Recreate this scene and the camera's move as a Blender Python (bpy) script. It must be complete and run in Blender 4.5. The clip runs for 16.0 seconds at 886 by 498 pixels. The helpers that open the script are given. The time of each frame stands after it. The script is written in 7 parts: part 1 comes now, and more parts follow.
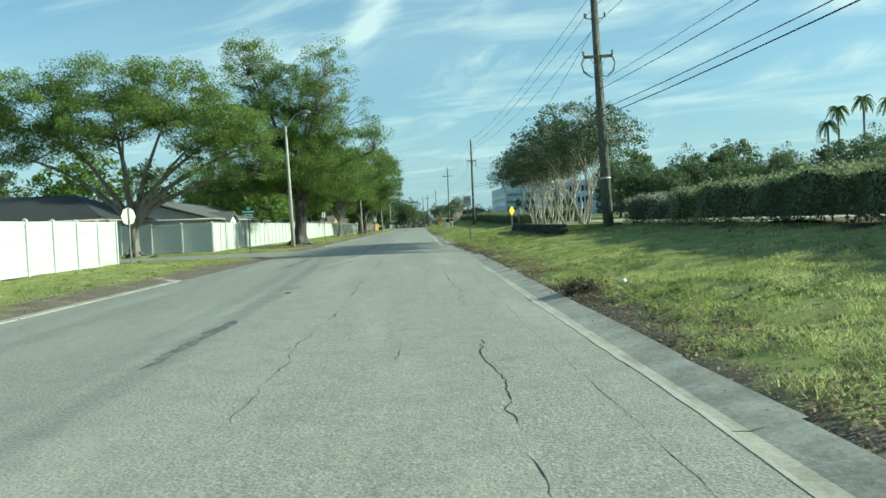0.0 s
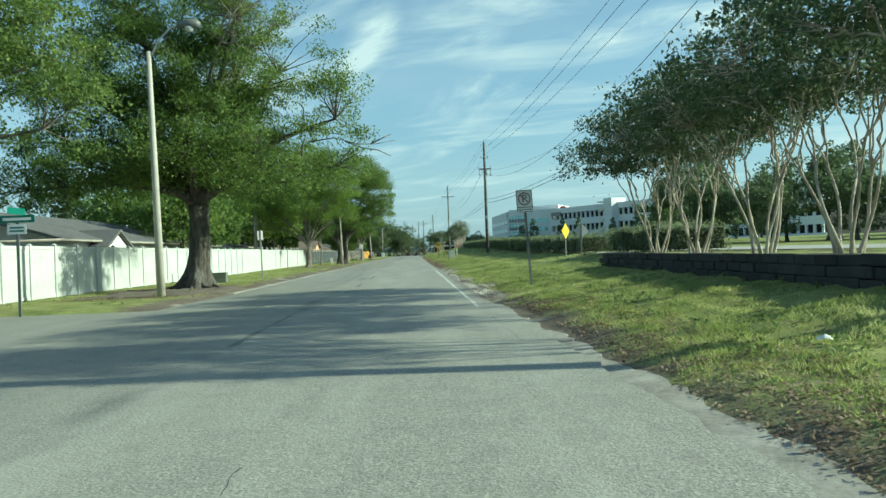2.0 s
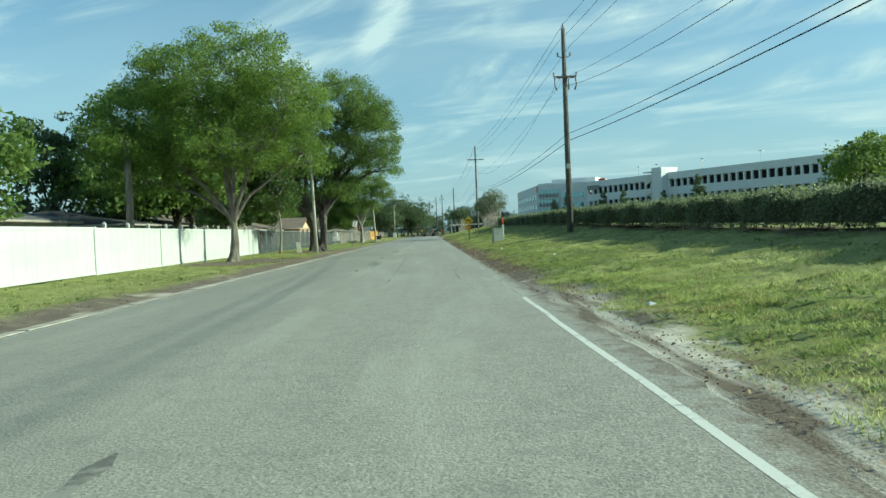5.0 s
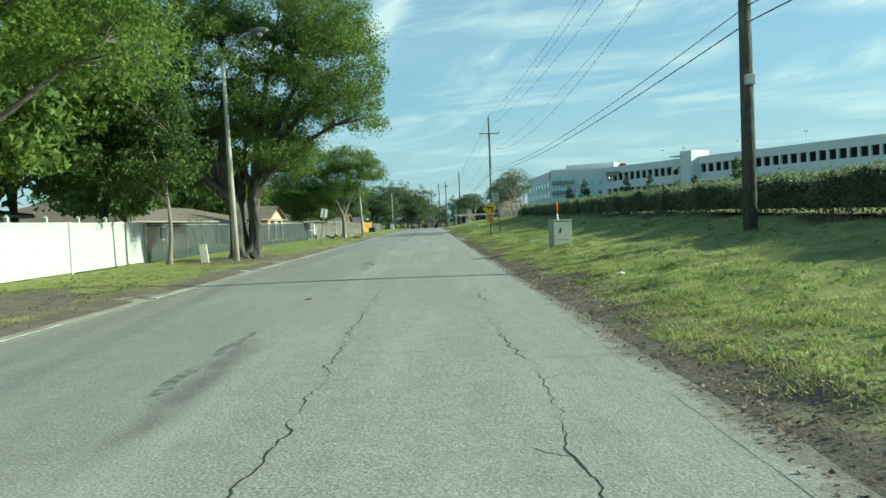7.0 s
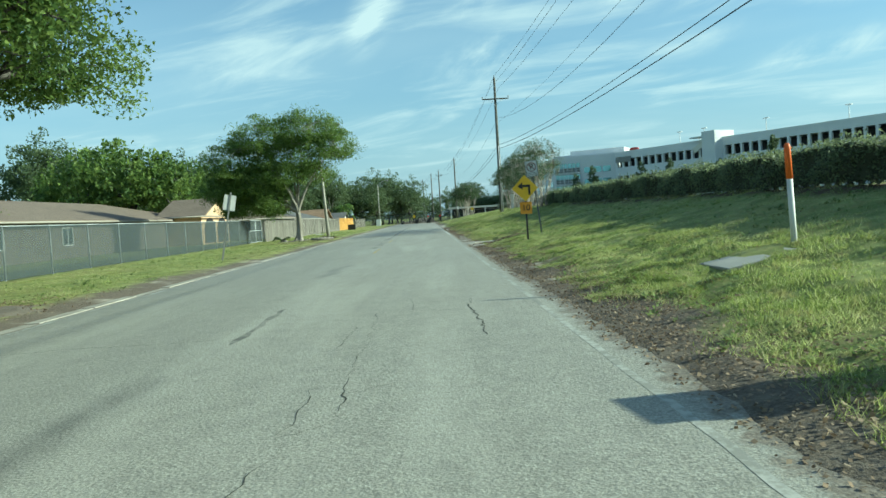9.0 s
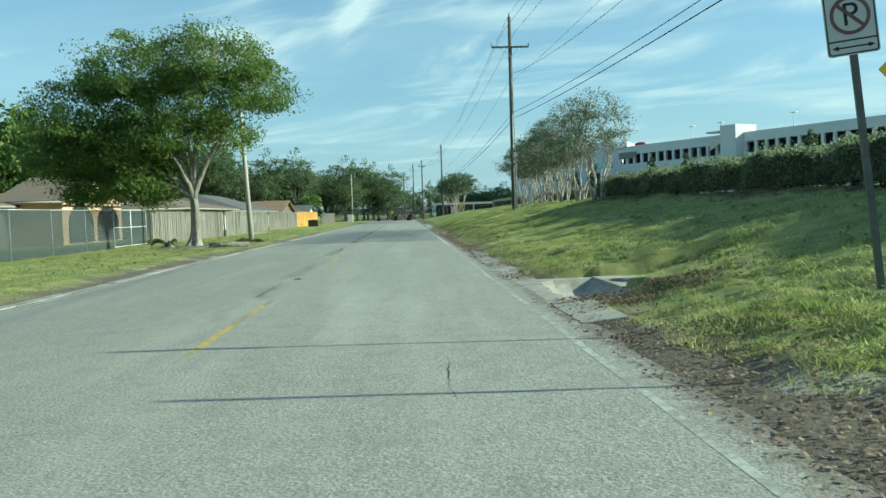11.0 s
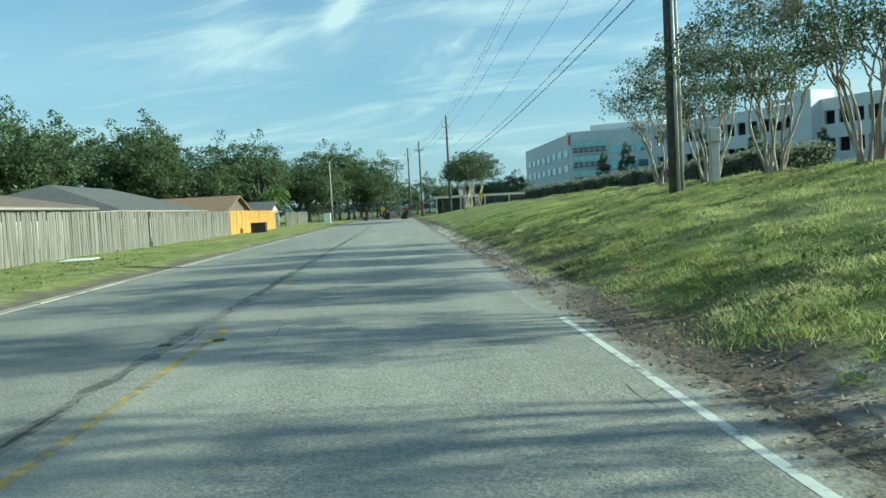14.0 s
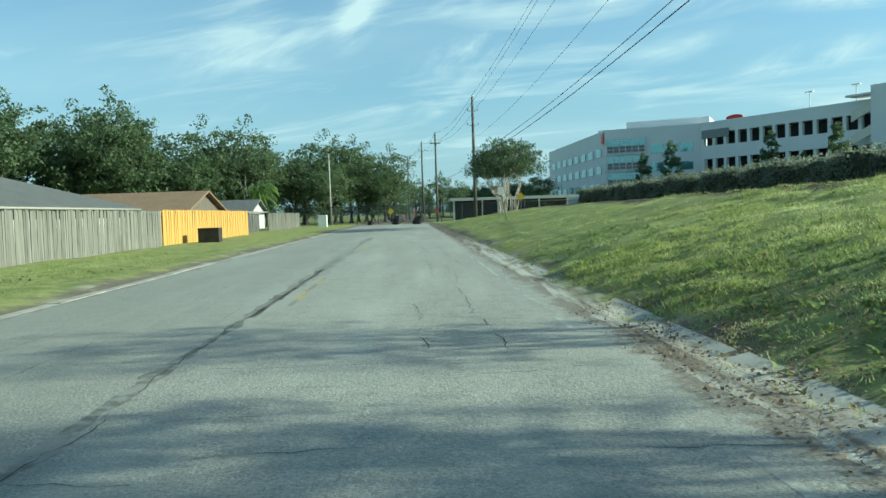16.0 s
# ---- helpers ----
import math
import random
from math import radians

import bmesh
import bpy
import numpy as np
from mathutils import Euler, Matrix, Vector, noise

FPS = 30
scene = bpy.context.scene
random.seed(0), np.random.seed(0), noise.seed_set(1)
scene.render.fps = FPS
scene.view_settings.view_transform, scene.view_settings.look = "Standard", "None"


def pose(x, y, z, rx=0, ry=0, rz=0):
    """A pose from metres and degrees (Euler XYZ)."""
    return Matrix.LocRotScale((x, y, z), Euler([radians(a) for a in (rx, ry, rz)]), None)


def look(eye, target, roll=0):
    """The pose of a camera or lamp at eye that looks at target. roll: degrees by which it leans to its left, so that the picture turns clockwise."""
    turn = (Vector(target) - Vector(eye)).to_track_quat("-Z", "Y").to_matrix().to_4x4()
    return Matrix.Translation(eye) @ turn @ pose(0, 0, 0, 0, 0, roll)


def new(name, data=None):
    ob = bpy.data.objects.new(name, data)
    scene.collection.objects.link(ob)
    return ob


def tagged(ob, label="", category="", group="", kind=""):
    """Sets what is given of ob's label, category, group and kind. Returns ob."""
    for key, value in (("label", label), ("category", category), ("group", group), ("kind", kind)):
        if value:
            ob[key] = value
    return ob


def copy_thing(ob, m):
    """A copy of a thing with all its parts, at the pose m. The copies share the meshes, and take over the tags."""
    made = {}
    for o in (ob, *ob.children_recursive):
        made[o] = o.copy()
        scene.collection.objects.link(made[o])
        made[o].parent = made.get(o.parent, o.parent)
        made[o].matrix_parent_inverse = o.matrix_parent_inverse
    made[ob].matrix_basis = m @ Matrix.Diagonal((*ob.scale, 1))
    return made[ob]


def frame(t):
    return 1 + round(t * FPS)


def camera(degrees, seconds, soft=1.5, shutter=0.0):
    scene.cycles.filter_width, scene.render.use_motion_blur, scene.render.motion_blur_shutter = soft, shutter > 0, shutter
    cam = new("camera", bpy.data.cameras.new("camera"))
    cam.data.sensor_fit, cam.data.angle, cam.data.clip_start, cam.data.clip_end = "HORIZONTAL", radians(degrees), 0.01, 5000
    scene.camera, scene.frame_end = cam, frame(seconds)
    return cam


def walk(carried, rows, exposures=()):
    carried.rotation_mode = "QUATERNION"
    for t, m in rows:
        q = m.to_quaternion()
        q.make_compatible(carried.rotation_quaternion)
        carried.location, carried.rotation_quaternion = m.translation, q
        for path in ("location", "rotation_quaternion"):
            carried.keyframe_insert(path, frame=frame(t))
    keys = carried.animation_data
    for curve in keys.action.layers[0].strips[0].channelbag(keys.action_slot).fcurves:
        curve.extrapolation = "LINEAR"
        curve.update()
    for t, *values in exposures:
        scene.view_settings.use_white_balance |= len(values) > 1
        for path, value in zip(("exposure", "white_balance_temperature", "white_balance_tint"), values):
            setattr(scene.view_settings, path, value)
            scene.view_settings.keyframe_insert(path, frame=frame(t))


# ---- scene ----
cam = camera(59.5, 16.0)
PATH = [
    (0, (0.787, 4.054, 1.246), (0.844, 6.052, 1.179), -2.5),
    (0.5, (0.786, 10.511, 1.263), (0.861, 12.51, 1.236), -2.3),
    (1, (0.755, 16.888, 1.262), (0.84, 18.886, 1.262), -2.2),
    (1.5, (0.698, 23.176, 1.24), (0.782, 25.174, 1.251), -2.1),
    (2, (0.638, 29.462, 1.221), (0.712, 31.461, 1.226), -2.1),
    (2.5, (0.567, 35.683, 1.192), (0.627, 37.682, 1.186), -2.0),
    (2.8, (0.52, 39.358, 1.19), (0.573, 41.357, 1.182), -2.3),
    (3, (0.505, 41.772, 1.195), (0.553, 43.772, 1.177), -1.8),
    (3.5, (0.488, 47.738, 1.189), (0.525, 49.737, 1.16), -2.1),
    (4, (0.462, 53.632, 1.173), (0.494, 55.631, 1.135), -2.5),
    (6.3, (0.286, 80.903, 1.342), (0.313, 82.902, 1.284), -2.2),
    (6.5, (0.284, 83.286, 1.359), (0.311, 85.285, 1.296), -2.4),
    (7, (0.288, 89.229, 1.375), (0.312, 91.228, 1.305), -2.4),
    (7.5, (0.342, 95.055, 1.353), (0.362, 97.054, 1.277), -2.6),
    (8, (0.39, 100.747, 1.325), (0.411, 102.745, 1.245), -3.0),
    (8.5, (0.461, 106.394, 1.31), (0.488, 108.392, 1.228), -3.4),
    (9, (0.457, 112.032, 1.289), (0.497, 114.03, 1.204), -3.5),
    (11.3, (0.406, 137.755, 1.23), (0.503, 139.75, 1.132), -1.8),
    (11.5, (0.414, 139.935, 1.222), (0.515, 141.93, 1.121), -1.9),
    (12, (0.42, 145.285, 1.206), (0.53, 147.279, 1.102), -2.1),
    (12.5, (0.398, 150.665, 1.213), (0.513, 152.658, 1.108), -2.3),
    (13, (0.379, 156.082, 1.246), (0.495, 158.075, 1.139), -2.7),
    (13.5, (0.389, 161.319, 1.246), (0.5, 163.313, 1.139), -3.0),
    (14, (0.37, 166.381, 1.231), (0.477, 168.375, 1.125), -3.1),
    (14.5, (0.352, 171.266, 1.211), (0.454, 173.26, 1.105), -3.1),
    (15, (0.305, 175.945, 1.233), (0.402, 177.94, 1.129), -2.8),
    (15.5, (0.23, 180.477, 1.305), (0.321, 182.472, 1.205), -2.2),
    (16, (0.173, 184.909, 1.311), (0.258, 186.905, 1.215), -1.9),
]
walk(cam, [(t, look(eye, target, roll)) for t, eye, target, roll in PATH], exposures=[(0.0, 0.86, 5850, -22), (0.5, 0.71, 5850, -22), (1.0, 0.72, 5850, -22), (2.0, 0.80, 5850, -22), (2.8, 0.86, 5850, -22), (4.0, 0.69, 5850, -22), (6.5, 0.84, 5850, -22), (8.0, 0.85, 5800, -22), (9.0, 0.84, 5650, -22), (12.0, 0.85, 5700, -22), (13.5, 0.82, 5580, -22), (16.0, 0.82, 5600, -22)])

# ---- world and sun ----
SUN_EL, SUN_AZ = radians(24.2), radians(92.6)
world = bpy.data.worlds.new("sky")
scene.world = world
world.use_nodes = True
wt = world.node_tree
wt.nodes.clear()


def wnode(kind, **sets):
    n = wt.nodes.new(kind)
    for key, value in sets.items():
        n.inputs[key].default_value = value
    return n


def wlink(a, b):
    wt.links.new(a, b)


def wmath(op, a, b):
    n = wt.nodes.new("ShaderNodeMath")
    n.operation = op
    for slot, v in ((0, a), (1, b)):
        if isinstance(v, (int, float)):
            n.inputs[slot].default_value = v
        else:
            wlink(v, n.inputs[slot])
    return n.outputs[0]


sky = wt.nodes.new("ShaderNodeTexSky")
sky.sky_type, sky.sun_disc = "NISHITA", False
sky.sun_elevation, sky.sun_rotation = SUN_EL, SUN_AZ
sky.air_density, sky.dust_density, sky.ozone_density = 1.0, 0.6, 2.5
# Thin cirrus: drawn-out wisps on a high plane, thickest in a few known places ahead.
wc = wt.nodes.new("ShaderNodeTexCoord")
sep = wt.nodes.new("ShaderNodeSeparateXYZ")
wlink(wc.outputs["Generated"], sep.inputs[0])
up = wmath("ADD", wmath("MAXIMUM", sep.outputs[2], 0.02), 0.12)
comb = wt.nodes.new("ShaderNodeCombineXYZ")
wlink(wmath("DIVIDE", sep.outputs[0], up), comb.inputs[0])
wlink(wmath("DIVIDE", sep.outputs[1], up), comb.inputs[1])
ahead = wmath("MAXIMUM", sep.outputs[1], 0.05)
plane = wt.nodes.new("ShaderNodeCombineXYZ")
wlink(wmath("DIVIDE", sep.outputs[0], ahead), plane.inputs[0])
wlink(wmath("DIVIDE", sep.outputs[2], ahead), plane.inputs[1])


def stretched(source, at, angle, size):
    n = wt.nodes.new("ShaderNodeMapping")
    n.vector_type = "TEXTURE"
    n.inputs["Location"].default_value = (*at, 0)
    n.inputs["Rotation"].default_value = (0, 0, radians(angle))
    n.inputs["Scale"].default_value = (*size, 1)
    wlink(source, n.inputs[0])
    return n.outputs[0]


def wramp(v, a, b, c=0.0, d=1.0, soft=True):
    n = wt.nodes.new("ShaderNodeMapRange")
    n.interpolation_type = "SMOOTHSTEP" if soft else "LINEAR"
    for slot, x in zip((1, 2, 3, 4), (a, b, c, d)):
        n.inputs[slot].default_value = x
    wlink(v, n.inputs[0])
    return n.outputs[0]


cloud = wnode("ShaderNodeTexNoise", Scale=1.9, Detail=9.0, Roughness=0.58, Distortion=0.6)
wlink(stretched(comb.outputs[0], (0.3, 0.7), -28, (2.0, 0.85)), cloud.inputs["Vector"])
veil = wnode("ShaderNodeTexNoise", Scale=0.8, Detail=4.0, Roughness=0.5, Distortion=0.3)
wlink(stretched(comb.outputs[0], (2.0, 1.0), -20, (1.8, 1.0)), veil.inputs["Vector"])
fray = wnode("ShaderNodeTexNoise", Scale=9.0, Detail=6.0, Roughness=0.6, Distortion=0.4)
wlink(stretched(plane.outputs[0], (0, 0), 22, (2.2, 0.9)), fray.inputs["Vector"])
thick = 0.0
for u, w, angle, long, wide, much in ((-0.05, 0.265, 62, 0.085, 0.040, 0.62), (0.077, 0.265, 20, 0.07, 0.026, 0.40), (0.15, 0.226, 25, 0.15, 0.045, 0.42), (0.25, 0.262, 22, 0.16, 0.030, 0.5),
                                       (0.41, 0.285, 15, 0.16, 0.045, 0.55), (0.57, 0.27, 8, 0.09, 0.035, 0.5), (0.53, 0.186, 12, 0.14, 0.030, 0.42), (0.08, 0.19, 10, 0.11, 0.045, 0.34), (0.355, 0.204, 15, 0.10, 0.025, 0.36), (-0.2, 0.2, 10, 0.2, 0.03, 0.16)):
    away = wt.nodes.new("ShaderNodeVectorMath")
    away.operation = "LENGTH"
    wlink(stretched(plane.outputs[0], (u, w), angle, (long, wide)), away.inputs[0])
    thick = wmath("ADD", wramp(away.outputs["Value"], 0.0, 1.0, 1.5 * much, 0.0), thick)
comb_fray = wnode("ShaderNodeTexNoise", Scale=26.0, Detail=6.0, Roughness=0.62, Distortion=0.7)
wlink(stretched(plane.outputs[0], (0, 0), 28, (2.6, 0.8)), comb_fray.inputs["Vector"])
torn = wmath("MULTIPLY", wramp(fray.outputs[0], 0.36, 0.64, 0.0, 1.35), wramp(comb_fray.outputs[0], 0.30, 0.62, 0.35, 1.25))
wisp = wmath("MULTIPLY", thick, torn)
cover = wmath("ADD", wramp(cloud.outputs[0], 0.47, 0.74, 0.0, 0.68), wramp(veil.outputs[0], 0.38, 0.72, 0.0, 0.22))
cover = wmath("ADD", cover, wisp)
cover = wmath("MINIMUM", wmath("MULTIPLY", cover, wramp(sep.outputs[2], 0.0, 0.10, 0.0, 1.0, False)), 0.92)
haze = wt.nodes.new("ShaderNodeMix")
haze.data_type = "RGBA"
haze.inputs[7].default_value = (2.55, 3.3, 4.2, 1)
hz = wt.nodes.new("ShaderNodeMapRange")
hz.inputs[1].default_value, hz.inputs[2].default_value, hz.inputs[3].default_value, hz.inputs[4].default_value = 0.0, 0.32, 0.85, 0.0
wlink(sep.outputs[2], hz.inputs[0])
wlink(hz.outputs[0], haze.inputs[0])
wlink(sky.outputs[0], haze.inputs[6])
tint = wt.nodes.new("ShaderNodeMix")
tint.data_type = "RGBA"
tint.inputs[7].default_value = (5.2, 5.55, 5.8, 1)
wlink(cover, tint.inputs[0])
wlink(haze.outputs[2], tint.inputs[6])
bg = wnode("ShaderNodeBackground", Strength=0.090)
wlink(tint.outputs[2], bg.inputs[0])
wo = wt.nodes.new("ShaderNodeOutputWorld")
wlink(bg.outputs[0], wo.inputs[0])

sun_data = bpy.data.lights.new("sun", "SUN")
sun_data.energy, sun_data.angle, sun_data.color = 4.4, radians(0.8), (1.0, 0.90, 0.74)
sun = new("sun", sun_data)
SUN_DIR = Vector((math.sin(SUN_AZ) * math.cos(SUN_EL), math.cos(SUN_AZ) * math.cos(SUN_EL), math.sin(SUN_EL)))
sun.matrix_world = look(SUN_DIR * 60, (0, 0, 0))

# ---- materials ----
class Nodes:
    """A material's node tree with short calls."""

    def __init__(self, name):
        self.m = bpy.data.materials.new(name)
        self.m.use_nodes = True
        self.t = self.m.node_tree
        self.t.nodes.clear()
        self.out = self.t.nodes.new("ShaderNodeOutputMaterial")
        geo = self.t.nodes.new("ShaderNodeNewGeometry")
        self.pos, self.island = geo.outputs["Position"], geo.outputs["Random Per Island"]
        self.rand = None

    def put(self, socket, v):
        if isinstance(v, (int, float)):
            socket.default_value = v
        elif isinstance(v, tuple):
            socket.default_value = (*v, 1) if len(v) == 3 and socket.type == "RGBA" else v
        elif v is not None:
            self.t.links.new(v, socket)

    def math(self, op, a, b=0.0):
        n = self.t.nodes.new("ShaderNodeMath")
        n.operation = op
        self.put(n.inputs[0], a), self.put(n.inputs[1], b)
        return n.outputs[0]

    def noise(self, scale, detail=4.0, rough=0.55, stretch=None, vector=None, kind="noise"):
        v = vector or self.pos
        if stretch:
            mp = self.t.nodes.new("ShaderNodeMapping")
            mp.inputs["Scale"].default_value = stretch
            self.put(mp.inputs[0], v)
            v = mp.outputs[0]
        if kind == "voronoi":
            n = self.t.nodes.new("ShaderNodeTexVoronoi")
            n.inputs["Scale"].default_value = scale
            self.put(n.inputs["Vector"], v)
            return n.outputs["Distance"]
        n = self.t.nodes.new("ShaderNodeTexNoise")
        n.inputs["Scale"].default_value, n.inputs["Detail"].default_value, n.inputs["Roughness"].default_value = scale, detail, rough
        self.put(n.inputs["Vector"], v)
        return n.outputs[0]

    def ramp(self, v, a, b, c=0.0, d=1.0):
        n = self.t.nodes.new("ShaderNodeMapRange")
        for i, x in enumerate((v, a, b, c, d)):
            self.put(n.inputs[i], x)
        return n.outputs[0]

    def mix(self, f, a, b, how="MIX"):
        n = self.t.nodes.new("ShaderNodeMix")
        n.data_type, n.blend_type = "RGBA", how
        self.put(n.inputs[0], f), self.put(n.inputs[6], a), self.put(n.inputs[7], b)
        return n.outputs[2]

    def axis(self, i):
        n = self.t.nodes.new("ShaderNodeSeparateXYZ")
        self.put(n.inputs[0], self.pos)
        return n.outputs[i]

    def random(self):
        if self.rand is None:
            self.rand = self.t.nodes.new("ShaderNodeObjectInfo").outputs["Random"]
        return self.rand

    def bump(self, height, strength=0.3, distance=0.02):
        n = self.t.nodes.new("ShaderNodeBump")
        n.inputs["Strength"].default_value, n.inputs["Distance"].default_value = strength, distance
        self.put(n.inputs["Height"], height)
        return n.outputs[0]

    def surface(self, color, rough=0.8, metal=0.0, normal=None, spec=0.5, alpha=None, emit=None):
        b = self.t.nodes.new("ShaderNodeBsdfPrincipled")
        self.put(b.inputs["Base Color"], color), self.put(b.inputs["Roughness"], rough), self.put(b.inputs["Metallic"], metal)
        self.put(b.inputs["Specular IOR Level"], spec), self.put(b.inputs["Normal"], normal)
        if alpha is not None:
            self.put(b.inputs["Alpha"], alpha)
        self.t.links.new(b.outputs[0], self.out.inputs[0])
        return b


def plain(name, a, b, scale=3.0, rough=0.75, metal=0.0, bump=0.15, fine=60.0, stretch=None, vary=0.0, spec=0.4):
    """Two tones in broad patches, fine grain over them, and a little relief."""
    n = Nodes(name)
    broad, grain = n.noise(scale, 5, 0.6, stretch), n.noise(fine, 3, 0.6, stretch)
    f = n.ramp(n.math("ADD", n.math("MULTIPLY", broad, 0.7), n.math("MULTIPLY", grain, 0.3)), 0.32, 0.68)
    c = n.mix(f, a, b)
    if vary:
        c = n.mix(n.ramp(n.random(), 0, 1, 0, vary), c, (0.0, 0.0, 0.0))
    n.surface(c, rough, metal, n.bump(grain, bump, 0.01), spec)
    return n.m


def leaf_material(name, dark, mid, light, translucent=0.35, rough=0.5):
    n = Nodes(name)
    c = n.mix(n.ramp(n.island, 0, 0.6), dark, mid)
    c = n.mix(n.ramp(n.island, 0.6, 1.0), c, light)
    c = n.mix(n.ramp(n.noise(0.55, 3), 0.42, 0.6, 0, 0.5), c, light)
    c = n.mix(n.ramp(n.noise(0.35, 2), 0.5, 0.62, 0, 0.4), c, dark)
    b = n.t.nodes.new("ShaderNodeBsdfPrincipled")
    n.put(b.inputs["Base Color"], c), n.put(b.inputs["Roughness"], rough), n.put(b.inputs["Specular IOR Level"], 0.3)
    tr = n.t.nodes.new("ShaderNodeBsdfTranslucent")
    n.put(tr.inputs[0], n.mix(0.5, c, light))
    mx = n.t.nodes.new("ShaderNodeMixShader")
    mx.inputs[0].default_value = translucent
    n.t.links.new(b.outputs[0], mx.inputs[1]), n.t.links.new(tr.outputs[0], mx.inputs[2])
    n.t.links.new(mx.outputs[0], n.out.inputs[0])
    return n.m


def grass_material(name, dark, mid, light, translucent):
    """Blades that differ one by one and in patches of lush, dry and mown-short grass."""
    n = Nodes(name)
    c = n.mix(n.ramp(n.island, 0, 0.6), dark, mid)
    c = n.mix(n.ramp(n.island, 0.62, 1.0), c, light)
    c = n.mix(n.ramp(n.noise(1.3, 4, 0.6), 0.46, 0.62, 0, 0.65), c, dark)
    c = n.mix(n.ramp(n.noise(3.1, 4, 0.6), 0.52, 0.66, 0, 0.7), c, (0.40, 0.33, 0.16))
    c = n.mix(n.ramp(n.noise(0.4, 3, 0.5), 0.5, 0.66, 0, 0.5), c, light)
    b = n.t.nodes.new("ShaderNodeBsdfPrincipled")
    n.put(b.inputs["Base Color"], c), n.put(b.inputs["Roughness"], 0.55), n.put(b.inputs["Specular IOR Level"], 0.35)
    tr = n.t.nodes.new("ShaderNodeBsdfTranslucent")
    n.put(tr.inputs[0], c)
    mx = n.t.nodes.new("ShaderNodeMixShader")
    mx.inputs[0].default_value = translucent
    n.t.links.new(b.outputs[0], mx.inputs[1]), n.t.links.new(tr.outputs[0], mx.inputs[2])
    n.t.links.new(mx.outputs[0], n.out.inputs[0])
    return n.m


def asphalt_material():
    """Chip-sealed asphalt, bleached and worn: coarse pale stones in grey binder."""
    n = Nodes("worn_asphalt")
    x, y = n.axis(0), n.axis(1)
    speck = n.noise(95, 2, 0.7)
    stones = n.noise(46, kind="voronoi")
    broad = n.noise(0.35, 5, 0.6, (1, 0.25, 1))
    streak = n.noise(1.6, 4, 0.6, (1, 0.03, 1))
    chips = n.noise(38, 3, 0.7)
    clods = n.noise(11, 4, 0.7)
    c = n.mix(n.ramp(speck, 0.3, 0.7), (0.205, 0.196, 0.165), (0.46, 0.44, 0.375))
    c = n.mix(n.ramp(chips, 0.34, 0.52, 0.7, 0.0), c, (0.125, 0.12, 0.103))
    c = n.mix(n.ramp(chips, 0.56, 0.72, 0.0, 0.7), c, (0.56, 0.535, 0.46))
    c = n.mix(n.ramp(stones, 0.0, 0.35, 0.6, 0.0), c, (0.09, 0.088, 0.08))
    c = n.mix(n.ramp(clods, 0.40, 0.30, 0.0, 0.45), c, (0.15, 0.145, 0.125))
    c = n.mix(n.ramp(clods, 0.60, 0.72, 0.0, 0.3), c, (0.52, 0.50, 0.43))
    c = n.mix(n.ramp(broad, 0.35, 0.7, 0.0, 0.30), c, (0.22, 0.215, 0.185))
    c = n.mix(n.ramp(streak, 0.45, 0.75, 0.0, 0.30), c, (0.38, 0.365, 0.315))
    patch = n.noise(2.6, 5, 0.65)
    c = n.mix(n.ramp(patch, 0.35, 0.52, 0.34, 0.0), c, (0.19, 0.184, 0.16))
    c = n.mix(n.ramp(n.noise(0.9, 4, 0.6, (1, 0.12, 1)), 0.5, 0.72, 0.0, 0.4), c, (0.46, 0.445, 0.38))
    # smoother, darker far lane and a tarred joint beside the centre
    wob = n.math("ADD", x, n.math("MULTIPLY", n.noise(0.25, 2), 0.8))
    lane = n.math("MULTIPLY", n.ramp(wob, -1.5, -2.3), n.ramp(n.noise(0.6, 4, 0.6, (1, 0.06, 1)), 0.35, 0.6, 0.20, 0.34))
    c = n.mix(lane, c, (0.20, 0.195, 0.17))
    joint = n.math("ABSOLUTE", n.math("ADD", wob, 1.55))
    tar = n.math("MULTIPLY", n.ramp(joint, 0.05, 0.28, 1, 0), n.ramp(n.noise(0.4, 4, 0.65, (1, 0.35, 1)), 0.5, 0.62, 0, 0.55))
    c = n.mix(tar, c, (0.07, 0.07, 0.068))
    # earth trodden and washed over the edges
    fringe = n.math("ADD", n.math("MULTIPLY", n.math("SUBTRACT", n.noise(3.2, 5, 0.7), 0.5), 1.1), n.math("MULTIPLY", n.math("SUBTRACT", n.noise(0.6, 3), 0.5), 0.5))
    soil = n.mix(n.ramp(n.noise(28, 4, 0.7), 0.3, 0.7), (0.10, 0.085, 0.068), (0.28, 0.24, 0.19))
    beyond = n.math("MULTIPLY", n.ramp(n.math("ADD", x, fringe), 2.10, 2.24), n.ramp(y, 46, 49))
    c = n.mix(n.math("MULTIPLY", beyond, n.ramp(x, 2.0, 2.08)), c, soil)
    c = n.mix(n.math("MULTIPLY", n.ramp(n.math("SUBTRACT", fringe, x), 5.5, 5.62), n.ramp(y, 52, 56)), c, soil)
    h = n.math("ADD", n.math("ADD", n.math("MULTIPLY", chips, 1.0), n.math("MULTIPLY", clods, 0.8)), n.math("MULTIPLY", stones, -0.5))
    n.surface(c, n.ramp(broad, 0.3, 0.7, 0.66, 0.82), 0, n.bump(h, 0.45, 0.012), 0.45)
    return n.m


